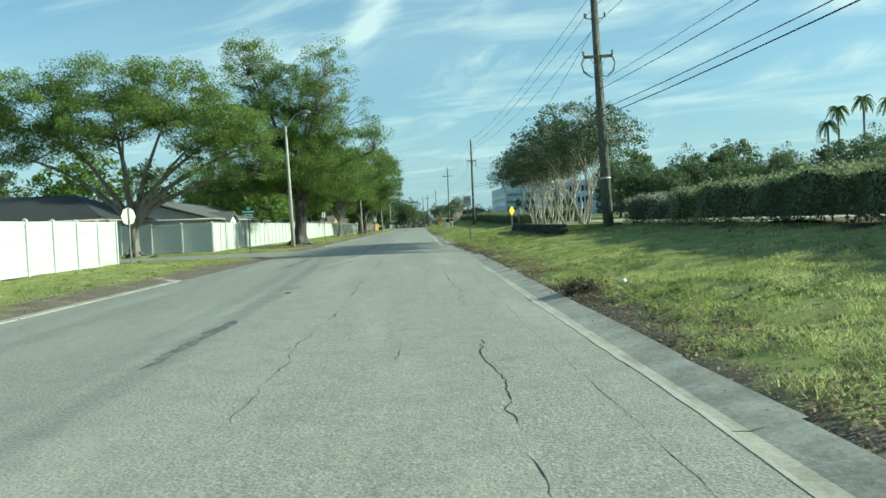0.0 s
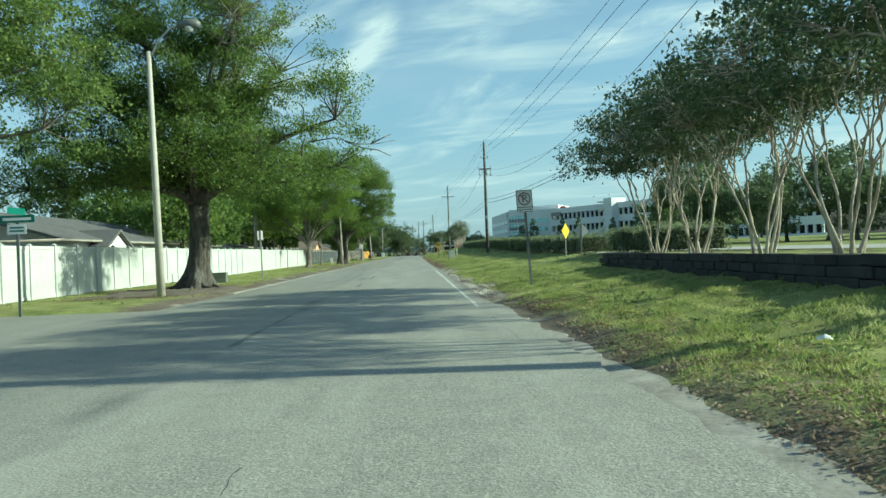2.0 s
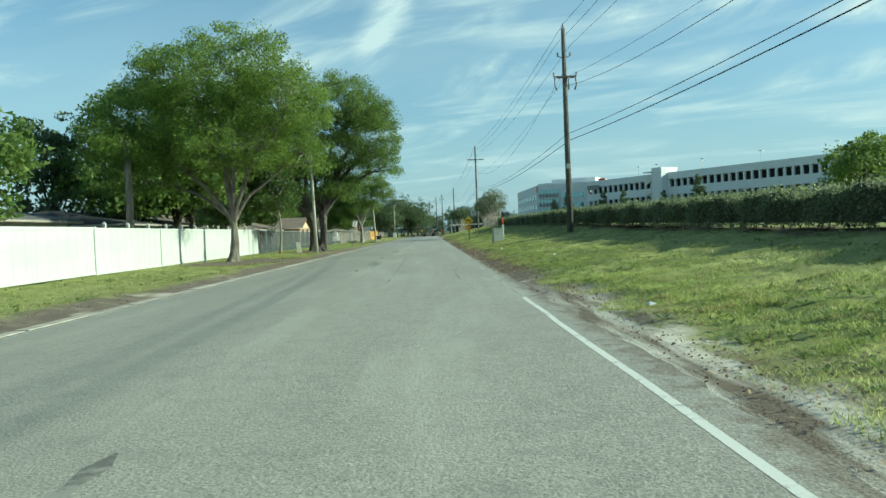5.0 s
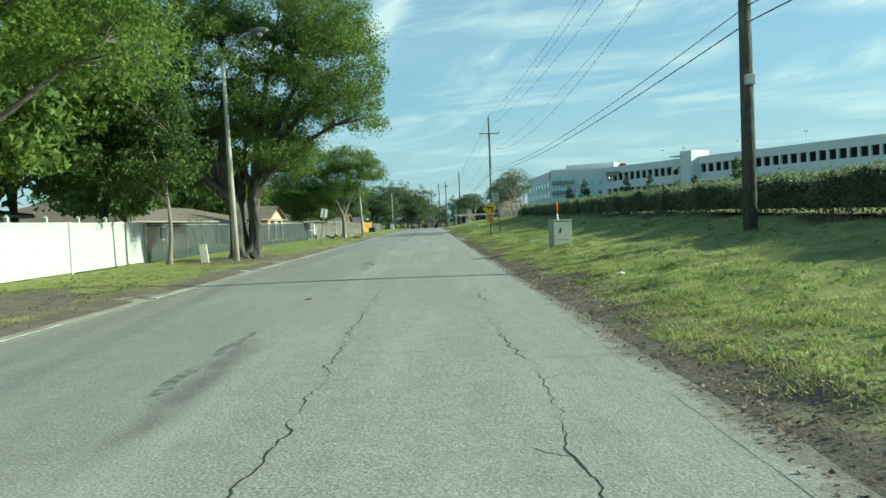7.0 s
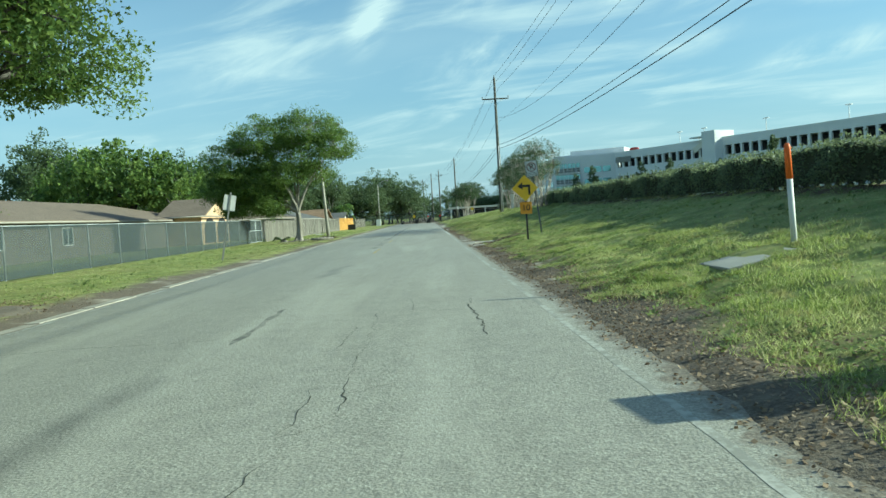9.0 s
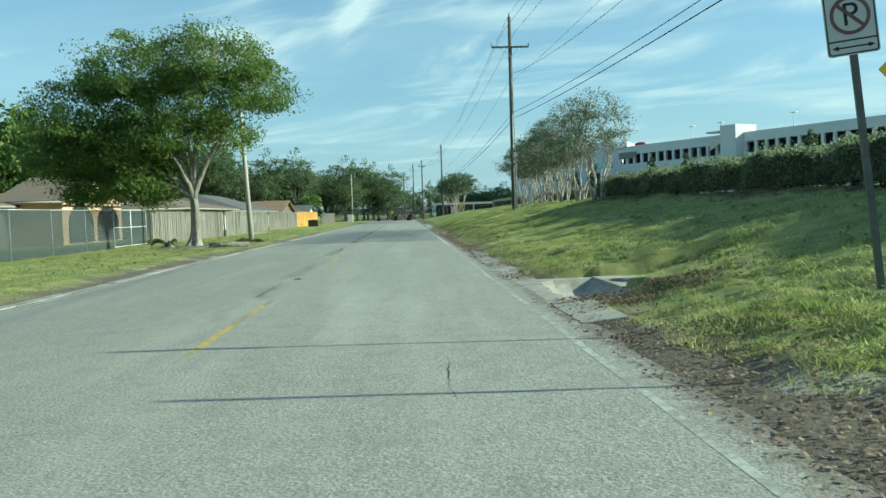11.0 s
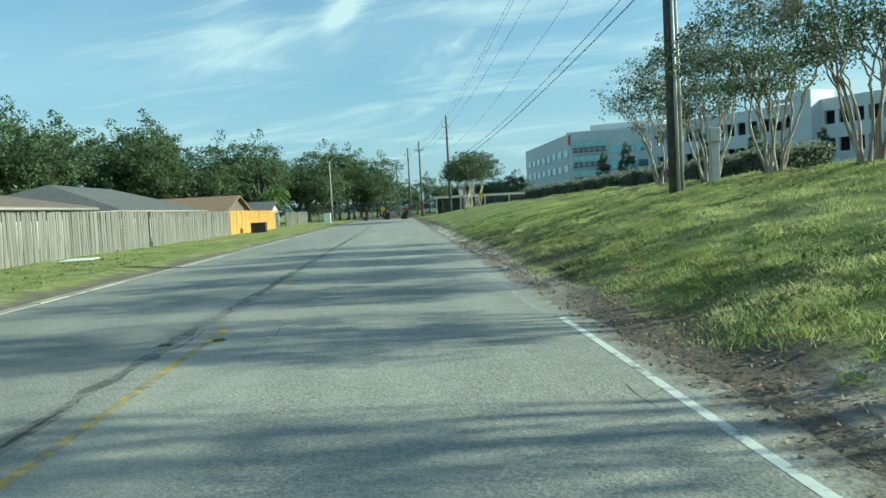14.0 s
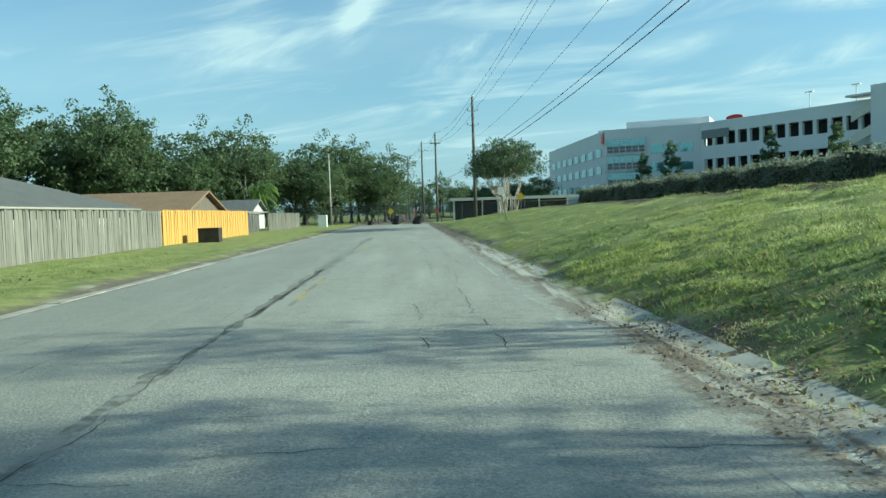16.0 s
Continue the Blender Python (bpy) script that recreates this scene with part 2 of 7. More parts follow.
def ground_material():
    """Lawn soil, with bare earth and sand along the edges of the road."""
    n = Nodes("lawn_and_bare_earth")
    x, y = n.axis(0), n.axis(1)
    big, mid, fine = n.noise(0.22, 4), n.noise(1.7, 5, 0.65), n.noise(30, 4, 0.7)
    lawn = n.mix(n.ramp(mid, 0.36, 0.62), (0.165, 0.215, 0.06), (0.38, 0.41, 0.15))
    lawn = n.mix(n.ramp(big, 0.42, 0.7, 0, 0.45), lawn, (0.33, 0.29, 0.12))
    lawn = n.mix(n.ramp(fine, 0.3, 0.7, 0.45, 0), lawn, (0.08, 0.09, 0.03))
    lawn = n.mix(n.ramp(n.noise(5.5, 4, 0.65), 0.45, 0.68, 0, 0.55), lawn, (0.23, 0.18, 0.085))
    earth = n.mix(n.ramp(fine, 0.3, 0.7), (0.085, 0.070, 0.056), (0.215, 0.178, 0.140))
    earth = n.mix(n.ramp(mid, 0.52, 0.66, 0, 0.55), earth, (0.26, 0.225, 0.18))
    tracks = n.noise(4.2, 4, 0.6, (1, 0.09, 1))
    pale = n.mix(n.ramp(tracks, 0.38, 0.58), (0.20, 0.16, 0.12), (0.60, 0.56, 0.475))
    worn = n.math("MULTIPLY", n.math("MULTIPLY", n.ramp(y, 47, 51), n.ramp(y, 84, 74)), n.ramp(x, 0, 1))
    spots = n.math("MULTIPLY", n.ramp(n.noise(0.45, 2), 0.60, 0.68), 0.7)
    shoulder = n.math("MULTIPLY", n.math("MULTIPLY", n.ramp(y, 174, 180), n.ramp(y, 226, 210)), n.math("MULTIPLY", n.ramp(x, 3.05, 2.8), n.ramp(x, 0, 1)))
    worn = n.math("MAXIMUM", worn, n.math("MULTIPLY", shoulder, 0.85))
    sand = n.mix(n.math("MAXIMUM", worn, spots), earth, pale)
    wob = n.math("MULTIPLY", n.math("SUBTRACT", n.math("ADD", n.math("MULTIPLY", mid, 0.6), n.math("MULTIPLY", big, 0.9)), 0.75), 2.6)
    right = n.ramp(n.math("ADD", x, wob), 2.85, 3.35, 1, 0)
    left = n.ramp(n.math("ADD", n.math("SUBTRACT", n.math("MULTIPLY", wob, 0.6), x), n.ramp(y, 132, 142, 0.0, 0.4)), 6.4, 6.95, 1, 0)
    inner = n.math("MULTIPLY", n.ramp(x, -8.1, -7.7), n.ramp(x, 4.9, 4.4))
    bare = n.math("MULTIPLY", n.math("MAXIMUM", n.math("MULTIPLY", right, n.ramp(x, -2, -1.9)), n.math("MULTIPLY", left, n.ramp(x, -1.9, -2))), inner)
    # leaf mould under the hedges and crape myrtles
    mulch = n.math("MULTIPLY", n.ramp(n.math("ADD", x, wob), 8.9, 9.3), n.ramp(x, 12.2, 11.6))
    c = n.mix(bare, lawn, sand)
    c = n.mix(mulch, c, (0.10, 0.075, 0.05))
    n.surface(c, 0.95, 0, n.bump(n.math("ADD", fine, mid), 0.6, 0.03), 0.15)
    return n.m


def worn_paint(name, color, under=(0.22, 0.22, 0.20), level=0.5):
    n = Nodes(name)
    wear = n.math("ADD", n.math("MULTIPLY", n.noise(9, 5, 0.7), 0.6), n.math("MULTIPLY", n.noise(0.9, 3), 0.4))
    c = n.mix(n.ramp(wear, level - 0.06, level + 0.05), under, color)
    n.surface(c, 0.8, 0, n.bump(n.noise(90, 2), 0.3, 0.005), 0.3)
    return n.m


def screen_material(name, color, cover, scale):
    n = Nodes(name)
    a = n.ramp(n.noise(scale, 2, 0.5), 0.3, 0.7, cover - 0.18, cover + 0.14)
    n.surface(color, 0.8, 0, None, 0.2, a)
    return n.m


def bark_material(name, a, b, c3, scale=9.0):
    n = Nodes(name)
    ridges = n.noise(scale, 6, 0.7, (1, 1, 0.22))
    furrow = n.noise(scale * 0.75, kind="voronoi", stretch=(1, 1, 0.28))
    col = n.mix(n.ramp(ridges, 0.38, 0.62), a, b)
    col = n.mix(n.ramp(furrow, 0.30, 0.62, 0, 0.6), col, a)
    col = n.mix(n.ramp(n.noise(1.1, 3), 0.5, 0.72, 0, 0.6), col, c3)
    h = n.math("SUBTRACT", ridges, n.math("MULTIPLY", furrow, 0.6))
    n.surface(col, 0.92, 0, n.bump(h, 1.0, 0.09), 0.2)
    return n.m


def board_material(name, a, b, grey):
    n = Nodes(name)
    grain = n.noise(26, 5, 0.65, (1, 1, 0.05))
    col = n.mix(n.ramp(grain, 0.3, 0.7), a, b)
    col = n.mix(n.ramp(n.random(), 0, 1, 0, 0.65), col, grey)
    col = n.mix(n.ramp(n.noise(1.4, 4), 0.5, 0.8, 0, 0.35), col, a)
    n.surface(col, 0.9, 0, n.bump(grain, 0.4, 0.01), 0.2)
    return n.m


def shingle_material(name, a, b):
    n = Nodes(name)
    wave = n.t.nodes.new("ShaderNodeTexBrick")
    wave.inputs["Scale"].default_value = 3.2
    wave.inputs["Color1"].default_value, wave.inputs["Color2"].default_value = (*a, 1), (*b, 1)
    wave.inputs["Mortar"].default_value = (a[0] * 0.5, a[1] * 0.5, a[2] * 0.5, 1)
    wave.inputs["Mortar Size"].default_value = 0.03
    n.put(wave.inputs["Vector"], n.pos)
    c = n.mix(n.ramp(n.noise(0.8, 4), 0.3, 0.7, 0, 0.5), wave.outputs[0], b)
    c = n.mix(n.ramp(n.noise(40, 2), 0.3, 0.7, 0.35, 0), c, (0.03, 0.03, 0.03))
    n.surface(c, 0.92, 0, n.bump(n.noise(40, 2), 0.4, 0.01), 0.2)
    return n.m


def glass_material(name, color, metal=0.0):
    n = Nodes(name)
    n.surface(color, 0.06, metal, n.bump(n.noise(0.4, 2), 0.05, 0.02), 0.9)
    return n.m


ASPHALT, GROUND = asphalt_material(), ground_material()
CONCRETE = plain("weathered_concrete", (0.30, 0.29, 0.26), (0.46, 0.44, 0.39), 1.2, 0.9, 0, 0.3)
LIP = plain("pale_cement", (0.33, 0.31, 0.265), (0.52, 0.49, 0.42), 2.2, 0.9, 0, 0.4, 24)
GUTTER = plain("dirty_gutter_concrete", (0.19, 0.172, 0.142), (0.47, 0.44, 0.38), 1.8, 0.9, 0, 0.5, 20)
AMBER = plain("amber_reflector", (0.60, 0.28, 0.02), (0.45, 0.20, 0.02), 8, 0.3)
WHITE_LINE = worn_paint("worn_white_line", (0.62, 0.62, 0.58), level=0.44)
FAINT_LINE = worn_paint("mostly_worn_white_line", (0.44, 0.435, 0.395), (0.27, 0.265, 0.235), level=0.52)
YELLOW_LINE = worn_paint("worn_yellow_line", (0.50, 0.36, 0.09), level=0.51)
CRACK = plain("open_crack", (0.025, 0.024, 0.022), (0.05, 0.048, 0.04), 4, 0.95)
TAR = worn_paint("tarred_patch", (0.13, 0.128, 0.115), (0.27, 0.262, 0.23), 0.50)
VINYL = plain("white_vinyl", (0.47, 0.49, 0.47), (0.55, 0.565, 0.545), 0.8, 0.45, 0, 0.03, 12)
WOOD_GREY = board_material("weathered_boards", (0.095, 0.086, 0.074), (0.215, 0.198, 0.172), (0.30, 0.282, 0.25))
WOOD_NEW = board_material("new_orange_boards", (0.50, 0.27, 0.07), (0.62, 0.36, 0.11), (0.56, 0.33, 0.10))
WOOD_DARK = board_material("dark_boards", (0.09, 0.085, 0.08), (0.15, 0.14, 0.13), (0.12, 0.115, 0.11))
POLE_WOOD = bark_material("weathered_pole", (0.105, 0.102, 0.09), (0.205, 0.20, 0.178), (0.26, 0.256, 0.235), 14)
POLE_CONC = plain("concrete_pole", (0.34, 0.32, 0.28), (0.47, 0.45, 0.40), 2.0, 0.85, 0, 0.2)
STEEL = plain("galvanised_steel", (0.42, 0.43, 0.43), (0.56, 0.57, 0.57), 6, 0.5, 0.25, 0.05)
POST_STEEL = plain("dull_post_steel", (0.12, 0.125, 0.118), (0.20, 0.205, 0.195), 6, 0.6, 0.3, 0.05)
DARK_STEEL = plain("dark_steel", (0.045, 0.045, 0.045), (0.09, 0.088, 0.085), 5, 0.6, 0.4)
WIRE = plain("black_cable", (0.012, 0.012, 0.013), (0.03, 0.03, 0.032), 3, 0.6)
PORCELAIN = plain("grey_porcelain", (0.22, 0.22, 0.22), (0.34, 0.34, 0.34), 6, 0.3)
BARK_OAK = bark_material("oak_bark", (0.055, 0.050, 0.044), (0.15, 0.138, 0.120), (0.21, 0.20, 0.18))
BARK_GREY = bark_material("pale_grey_bark", (0.20, 0.18, 0.15), (0.36, 0.33, 0.28), (0.42, 0.39, 0.34), 6)
BARK_TREE = bark_material("grey_brown_bark", (0.12, 0.105, 0.085), (0.24, 0.215, 0.18), (0.30, 0.28, 0.24), 7)
BARK_CRAPE = bark_material("smooth_crape_bark", (0.30, 0.25, 0.20), (0.56, 0.51, 0.44), (0.62, 0.58, 0.52), 4)
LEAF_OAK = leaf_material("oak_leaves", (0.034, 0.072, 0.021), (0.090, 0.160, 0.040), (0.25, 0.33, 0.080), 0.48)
# Brighter oak greens: sunlight through the crown is put into the colour.
LEAF_OAK_SUNLIT = leaf_material("sunlit_oak_leaves", (0.048, 0.095, 0.022), (0.125, 0.205, 0.042), (0.28, 0.37, 0.08), 0.58)
LEAF_PALE = leaf_material("pale_spring_leaves", (0.058, 0.100, 0.026), (0.130, 0.200, 0.048), (0.26, 0.33, 0.09), 0.45)
LEAF_DARK = leaf_material("dark_tree_leaves", (0.034, 0.066, 0.022), (0.070, 0.120, 0.034), (0.14, 0.20, 0.055), 0.45)
LEAF_CRAPE = leaf_material("crape_leaves", (0.036, 0.058, 0.030), (0.074, 0.112, 0.054), (0.15, 0.20, 0.10), 0.35)
LEAF_HEDGE = leaf_material("hedge_leaves", (0.070, 0.092, 0.050), (0.145, 0.178, 0.092), (0.28, 0.32, 0.17), 0.5)
LEAF_SILVER = leaf_material("silvery_hedge_leaves", (0.085, 0.10, 0.068), (0.17, 0.19, 0.13), (0.30, 0.32, 0.23), 0.45)
DRY_WEED = leaf_material("dry_weed", (0.035, 0.032, 0.022), (0.085, 0.075, 0.05), (0.17, 0.15, 0.095), 0.2, 0.8)
# Lighter and greyer greens: the haze of distance is mixed into them.
LEAF_FAR = leaf_material("hazed_far_tree_leaves", (0.058, 0.086, 0.048), (0.105, 0.148, 0.074), (0.17, 0.22, 0.10), 0.45)
LEAF_WEED = leaf_material("weed_leaves", (0.070, 0.110, 0.030), (0.150, 0.220, 0.060), (0.30, 0.36, 0.13), 0.45)
EARTH = plain("spilled_earth", (0.085, 0.070, 0.056), (0.22, 0.185, 0.145), 6, 0.95, 0, 0.5, 40)
GRASS = grass_material("grass_blades", (0.20, 0.26, 0.065), (0.41, 0.47, 0.135), (0.70, 0.68, 0.36), 0.58)
DEAD_LEAF = leaf_material("dead_leaves", (0.080, 0.054, 0.036), (0.190, 0.130, 0.082), (0.400, 0.310, 0.215), 0.15, 0.8)
# Dark green for the hedge core: the inner shade is in the colour.
CORE = plain("hedge_shade_core", (0.030, 0.036, 0.018), (0.062, 0.068, 0.036), 5, 1.0, 0, 0.5)
STUCCO = plain("pale_stucco", (0.50, 0.49, 0.46), (0.60, 0.59, 0.56), 0.9, 0.9, 0, 0.3)
STUCCO_PEACH = plain("peach_stucco", (0.60, 0.40, 0.25), (0.68, 0.48, 0.31), 0.9, 0.9, 0, 0.3)
# Brown stucco, darkened so that the trees' shade sits in its colour.
STUCCO_BROWN_SHADED = plain("shaded_brown_stucco", (0.125, 0.10, 0.082), (0.175, 0.142, 0.118), 0.9, 0.9, 0, 0.3)
TRIM = plain("white_trim", (0.70, 0.69, 0.66), (0.78, 0.77, 0.74), 2, 0.6)
FASCIA = plain("weathered_fascia", (0.30, 0.27, 0.24), (0.40, 0.37, 0.33), 2, 0.7)
ROOF_GREY = shingle_material("grey_shingles", (0.13, 0.13, 0.13), (0.19, 0.185, 0.18))
ROOF_DARK = shingle_material("dark_shingles", (0.045, 0.047, 0.050), (0.075, 0.077, 0.080))
ROOF_BROWN = shingle_material("brown_shingles", (0.21, 0.16, 0.125), (0.29, 0.23, 0.18))
ROOF_RED = shingle_material("red_brown_shingles", (0.27, 0.175, 0.11), (0.35, 0.235, 0.15))
PRECAST = plain("pale_precast_concrete", (0.64, 0.65, 0.655), (0.72, 0.725, 0.725), 0.25, 0.85, 0, 0.1, 8)
PRECAST_WARM = plain("cream_precast", (0.60, 0.57, 0.49), (0.68, 0.65, 0.57), 0.3, 0.85, 0, 0.1, 8)
GLASS_TEAL = glass_material("teal_glass", (0.22, 0.40, 0.42), 0.6)
GLASS_DARK = glass_material("dark_glass", (0.03, 0.045, 0.05))
# Near-black stands in for the shade inside porch, car park and carport.
SHADE = plain("painted_interior_shade", (0.02, 0.02, 0.021), (0.04, 0.04, 0.04), 0.5, 0.95)
FADED = plain("faded_sign_print", (0.16, 0.075, 0.07), (0.24, 0.12, 0.11), 6, 0.5)
RED = plain("red_paint", (0.50, 0.030, 0.025), (0.60, 0.045, 0.035), 4, 0.5)
SIGN_WHITE = plain("white_sign_face", (0.62, 0.62, 0.60), (0.72, 0.72, 0.70), 4, 0.45, 0, 0.02)
SIGN_YELLOW = plain("yellow_sign_face", (0.62, 0.40, 0.02), (0.72, 0.47, 0.03), 4, 0.45, 0, 0.02)
SIGN_ORANGE = plain("amber_sign_face", (0.60, 0.26, 0.02), (0.68, 0.32, 0.03), 4, 0.45, 0, 0.02)
SIGN_GREEN = plain("green_sign_face", (0.012, 0.115, 0.085), (0.018, 0.15, 0.11), 4, 0.45, 0, 0.02)
SIGN_BACK = plain("bare_aluminium_sign_back", (0.40, 0.40, 0.38), (0.52, 0.52, 0.50), 3, 0.5, 0.3)
BLACK = plain("black_paint", (0.012, 0.012, 0.012), (0.025, 0.025, 0.025), 5, 0.55)
BOX_GREEN = plain("pale_green_cabinet_paint", (0.34, 0.37, 0.32), (0.44, 0.46, 0.40), 1.5, 0.6, 0, 0.05)
BOX_GREY = plain("grey_cabinet_paint", (0.11, 0.12, 0.11), (0.17, 0.18, 0.165), 2, 0.6, 0, 0.05)
BOX_PALE = plain("ivory_pedestal_paint", (0.50, 0.48, 0.40), (0.58, 0.56, 0.48), 2, 0.6, 0, 0.05)
ORANGE = plain("orange_marker", (0.72, 0.13, 0.02), (0.80, 0.18, 0.03), 4, 0.5)
STONE_DARK = plain("dark_wall_stone", (0.022, 0.023, 0.025), (0.060, 0.060, 0.060), 2.2, 0.9, 0, 0.6, 25, None, 0.4)
MESH_SCREEN = screen_material("dark_chain_link_screen", (0.070, 0.085, 0.090), 0.55, 140)
MESH_THIN = screen_material("thin_chain_link_mesh", (0.09, 0.10, 0.10), 0.24, 120)
RUBBLE = plain("dark_rubble", (0.02, 0.02, 0.02), (0.06, 0.055, 0.05), 3, 0.95, 0, 0.6)
LAMP_GLASS = plain("lamp_lens", (0.50, 0.50, 0.48), (0.60, 0.60, 0.57), 3, 0.25)

# ---- shapes ----
class Geo:
    """Gathers vertices and faces for one mesh."""

    def __init__(self):
        self.v, self.f, self.s = [], [], []

    def add(self, verts, faces, smooth=False):
        o = len(self.v)
        self.v += [tuple(p) for p in verts]
        self.f += [tuple(o + i for i in f) for f in faces]
        self.s += [smooth] * len(faces)
        return self

    def box(self, x0, x1, y0, y1, z0, z1, m=None):
        p = [Vector((x, y, z)) for z in (z0, z1) for y in (y0, y1) for x in (x0, x1)]
        if m:
            p = [m @ q for q in p]
        return self.add(p, [(0, 2, 3, 1), (4, 5, 7, 6), (0, 1, 5, 4), (2, 6, 7, 3), (0, 4, 6, 2), (1, 3, 7, 5)])

    def bevel_box(self, x0, x1, y0, y1, z0, z1, b=0.02, m=None):
        bm = bmesh.new()
        bmesh.ops.create_cube(bm, size=1.0)
        for v in bm.verts:
            v.co = Vector(((x0 + x1) / 2 + v.co.x * (x1 - x0), (y0 + y1) / 2 + v.co.y * (y1 - y0), (z0 + z1) / 2 + v.co.z * (z1 - z0)))
        bmesh.ops.bevel(bm, geom=bm.edges[:], offset=b, segments=2, affect="EDGES", profile=0.6)
        bm.verts.index_update()
        self.add([m @ v.co if m else v.co for v in bm.verts], [[v.index for v in f.verts] for f in bm.faces])
        bm.free()
        return self

    def tube(self, points, radii, n=8, cap=True):
        pts = [Vector(p) for p in points]
        rings, ref = [], Vector((0.3, 0.9, 0.1)).normalized()
        for i, p in enumerate(pts):
            d = (pts[min(i + 1, len(pts) - 1)] - pts[max(i - 1, 0)]).normalized()
            a = d.cross(ref)
            a = a.normalized() if a.length > 0.05 else d.orthogonal().normalized()
            b = d.cross(a)
            r = radii[i]
            rings += [p + (a * math.cos(2 * math.pi * k / n) + b * math.sin(2 * math.pi * k / n)) * r for k in range(n)]
        faces = [(i * n + k, i * n + (k + 1) % n, (i + 1) * n + (k + 1) % n, (i + 1) * n + k) for i in range(len(pts) - 1) for k in range(n)]
        if cap:
            faces += [tuple(range(n - 1, -1, -1)), tuple((len(pts) - 1) * n + k for k in range(n))]
        return self.add(rings, faces, True)

    def plate(self, outline, thick, m=None):
        """A flat shape of outline (x, z), facing -y."""
        n = len(outline)
        p = [Vector((x, y, z)) for y in (-thick / 2, thick / 2) for x, z in outline]
        if m:
            p = [m @ q for q in p]
        return self.add(p, [tuple(range(n)), tuple(range(2 * n - 1, n - 1, -1))] + [(i, i + n, (i + 1) % n + n, (i + 1) % n) for i in range(n)])

    def mesh(self, name, mat):
        me = bpy.data.meshes.new(name)
        me.from_pydata(self.v, [], self.f)
        me.polygons.foreach_set("use_smooth", self.s)
        me.materials.append(mat)
        me.update()
        return me


def part(name, geo, mat, parent=None, label="", m=None):
    ob = new(name, geo if isinstance(geo, bpy.types.Mesh) else geo.mesh(name, mat))
    if parent:
        ob.parent = parent
    if m:
        ob.matrix_basis = m
    if label:
        tagged(ob, label)
    return ob


def thing(name, at, label, category, group="", kind="", turn=0.0):
    ob = new(name)
    ob.empty_display_size = 0.2
    ob.matrix_basis = pose(*at, 0, 0, turn)
    return tagged(ob, label, category, group, kind)


def leaves_mesh(name, centres, size, rng, mat, aspect=0.55, up=0.0, pts=None):
    """Many small leaf-shaped faces in one mesh."""
    n = len(centres)
    d = rng.normal(size=(n, 3))
    d[:, 2] += up
    d /= np.linalg.norm(d, axis=1)[:, None]
    e = np.cross(d, rng.normal(size=(n, 3)))
    e /= np.linalg.norm(e, axis=1)[:, None]
    s = (size * rng.uniform(0.6, 1.35, n))[:, None]
    v = np.empty((n, 3, 3), np.float32)
    v[:, 0] = centres + d * s * 0.55
    v[:, 1], v[:, 2] = centres - d * s * 0.4 + e * s * aspect * 0.55, centres - d * s * 0.4 - e * s * aspect * 0.55
    return face_mesh(name, v, mat)


def face_mesh(name, v, mat):
    n, k = v.shape[:2]
    me = bpy.data.meshes.new(name)
    me.vertices.add(n * k)
    me.vertices.foreach_set("co", np.ascontiguousarray(v, np.float32).ravel())
    me.loops.add(n * k)
    me.loops.foreach_set("vertex_index", np.arange(n * k, dtype=np.int32))
    me.polygons.add(n)
    me.polygons.foreach_set("loop_start", np.arange(0, n * k, k, dtype=np.int32))
    me.update(calc_edges=True)
    me.materials.append(mat)
    return me


# ---- the ground ----
BANK_Y = (-200, 0, 40, 66, 74, 98, 118, 134, 160, 172, 200, 214, 240, 256, 275, 300, 2000)
BANK_Z = (0.85, 0.86, 0.86, 0.80, 0.78, 0.96, 1.28, 1.42, 1.55, 1.66, 1.66, 1.56, 1.45, 1.2, 0.5, 0.1, 0.1)


def bank_z(x, y):
    """Height of the ground: road bed, flat verges, and the bank on one side."""
    x, y = np.asarray(x, float), np.asarray(y, float)
    top = np.interp(y, BANK_Y, BANK_Z)
    s = np.clip((x - 2.9) / 6.6, 0, 1)
    rise = 0.06 + (top - 0.06) * np.where(s < 1, s ** np.interp(y, (165, 180), (1.1, 0.85)), 1.0)
    left = np.interp(x, (-6.6, -5.8), (0.09, 0.0))
    z = np.where(x > 2.9, rise, np.interp(x, (2.2, 2.9), (-0.02, 0.06)))
    z = np.where((y < 46.5) & (x > 2.2) & (x < 3.35), np.interp(x, (2.2, 2.85, 3.1, 3.35), (-0.06, -0.01, 0.065, 0.09)) + 0.02 * np.sin(y * 2.3) * np.sin(y * 0.7 + 1), z)
    z = np.where(x < -5.7, left, np.where(x < 2.2, -0.04, z))
    side = (x < -5.4) & (np.abs(y - 44.2) < 4.6)
    z = np.where(side, np.minimum(z, -0.04), z)
    z = np.where((x > 2.25) & (x < 3.62) & (y > 144.75) & (y < 147.85), np.minimum(z, -0.35), z)
    z = np.where((x >= 3.62) & (x < 6.5) & (y > 145.85) & (y < 147.85), np.minimum(z, np.maximum(0.0, (x - 4.45) * 0.4)), z)
    end = np.clip((y - 276) / 3, 0, 1)
    return z * (1 - end) + 0.05 * end


def height(x, y):
    return float(bank_z(x, y))


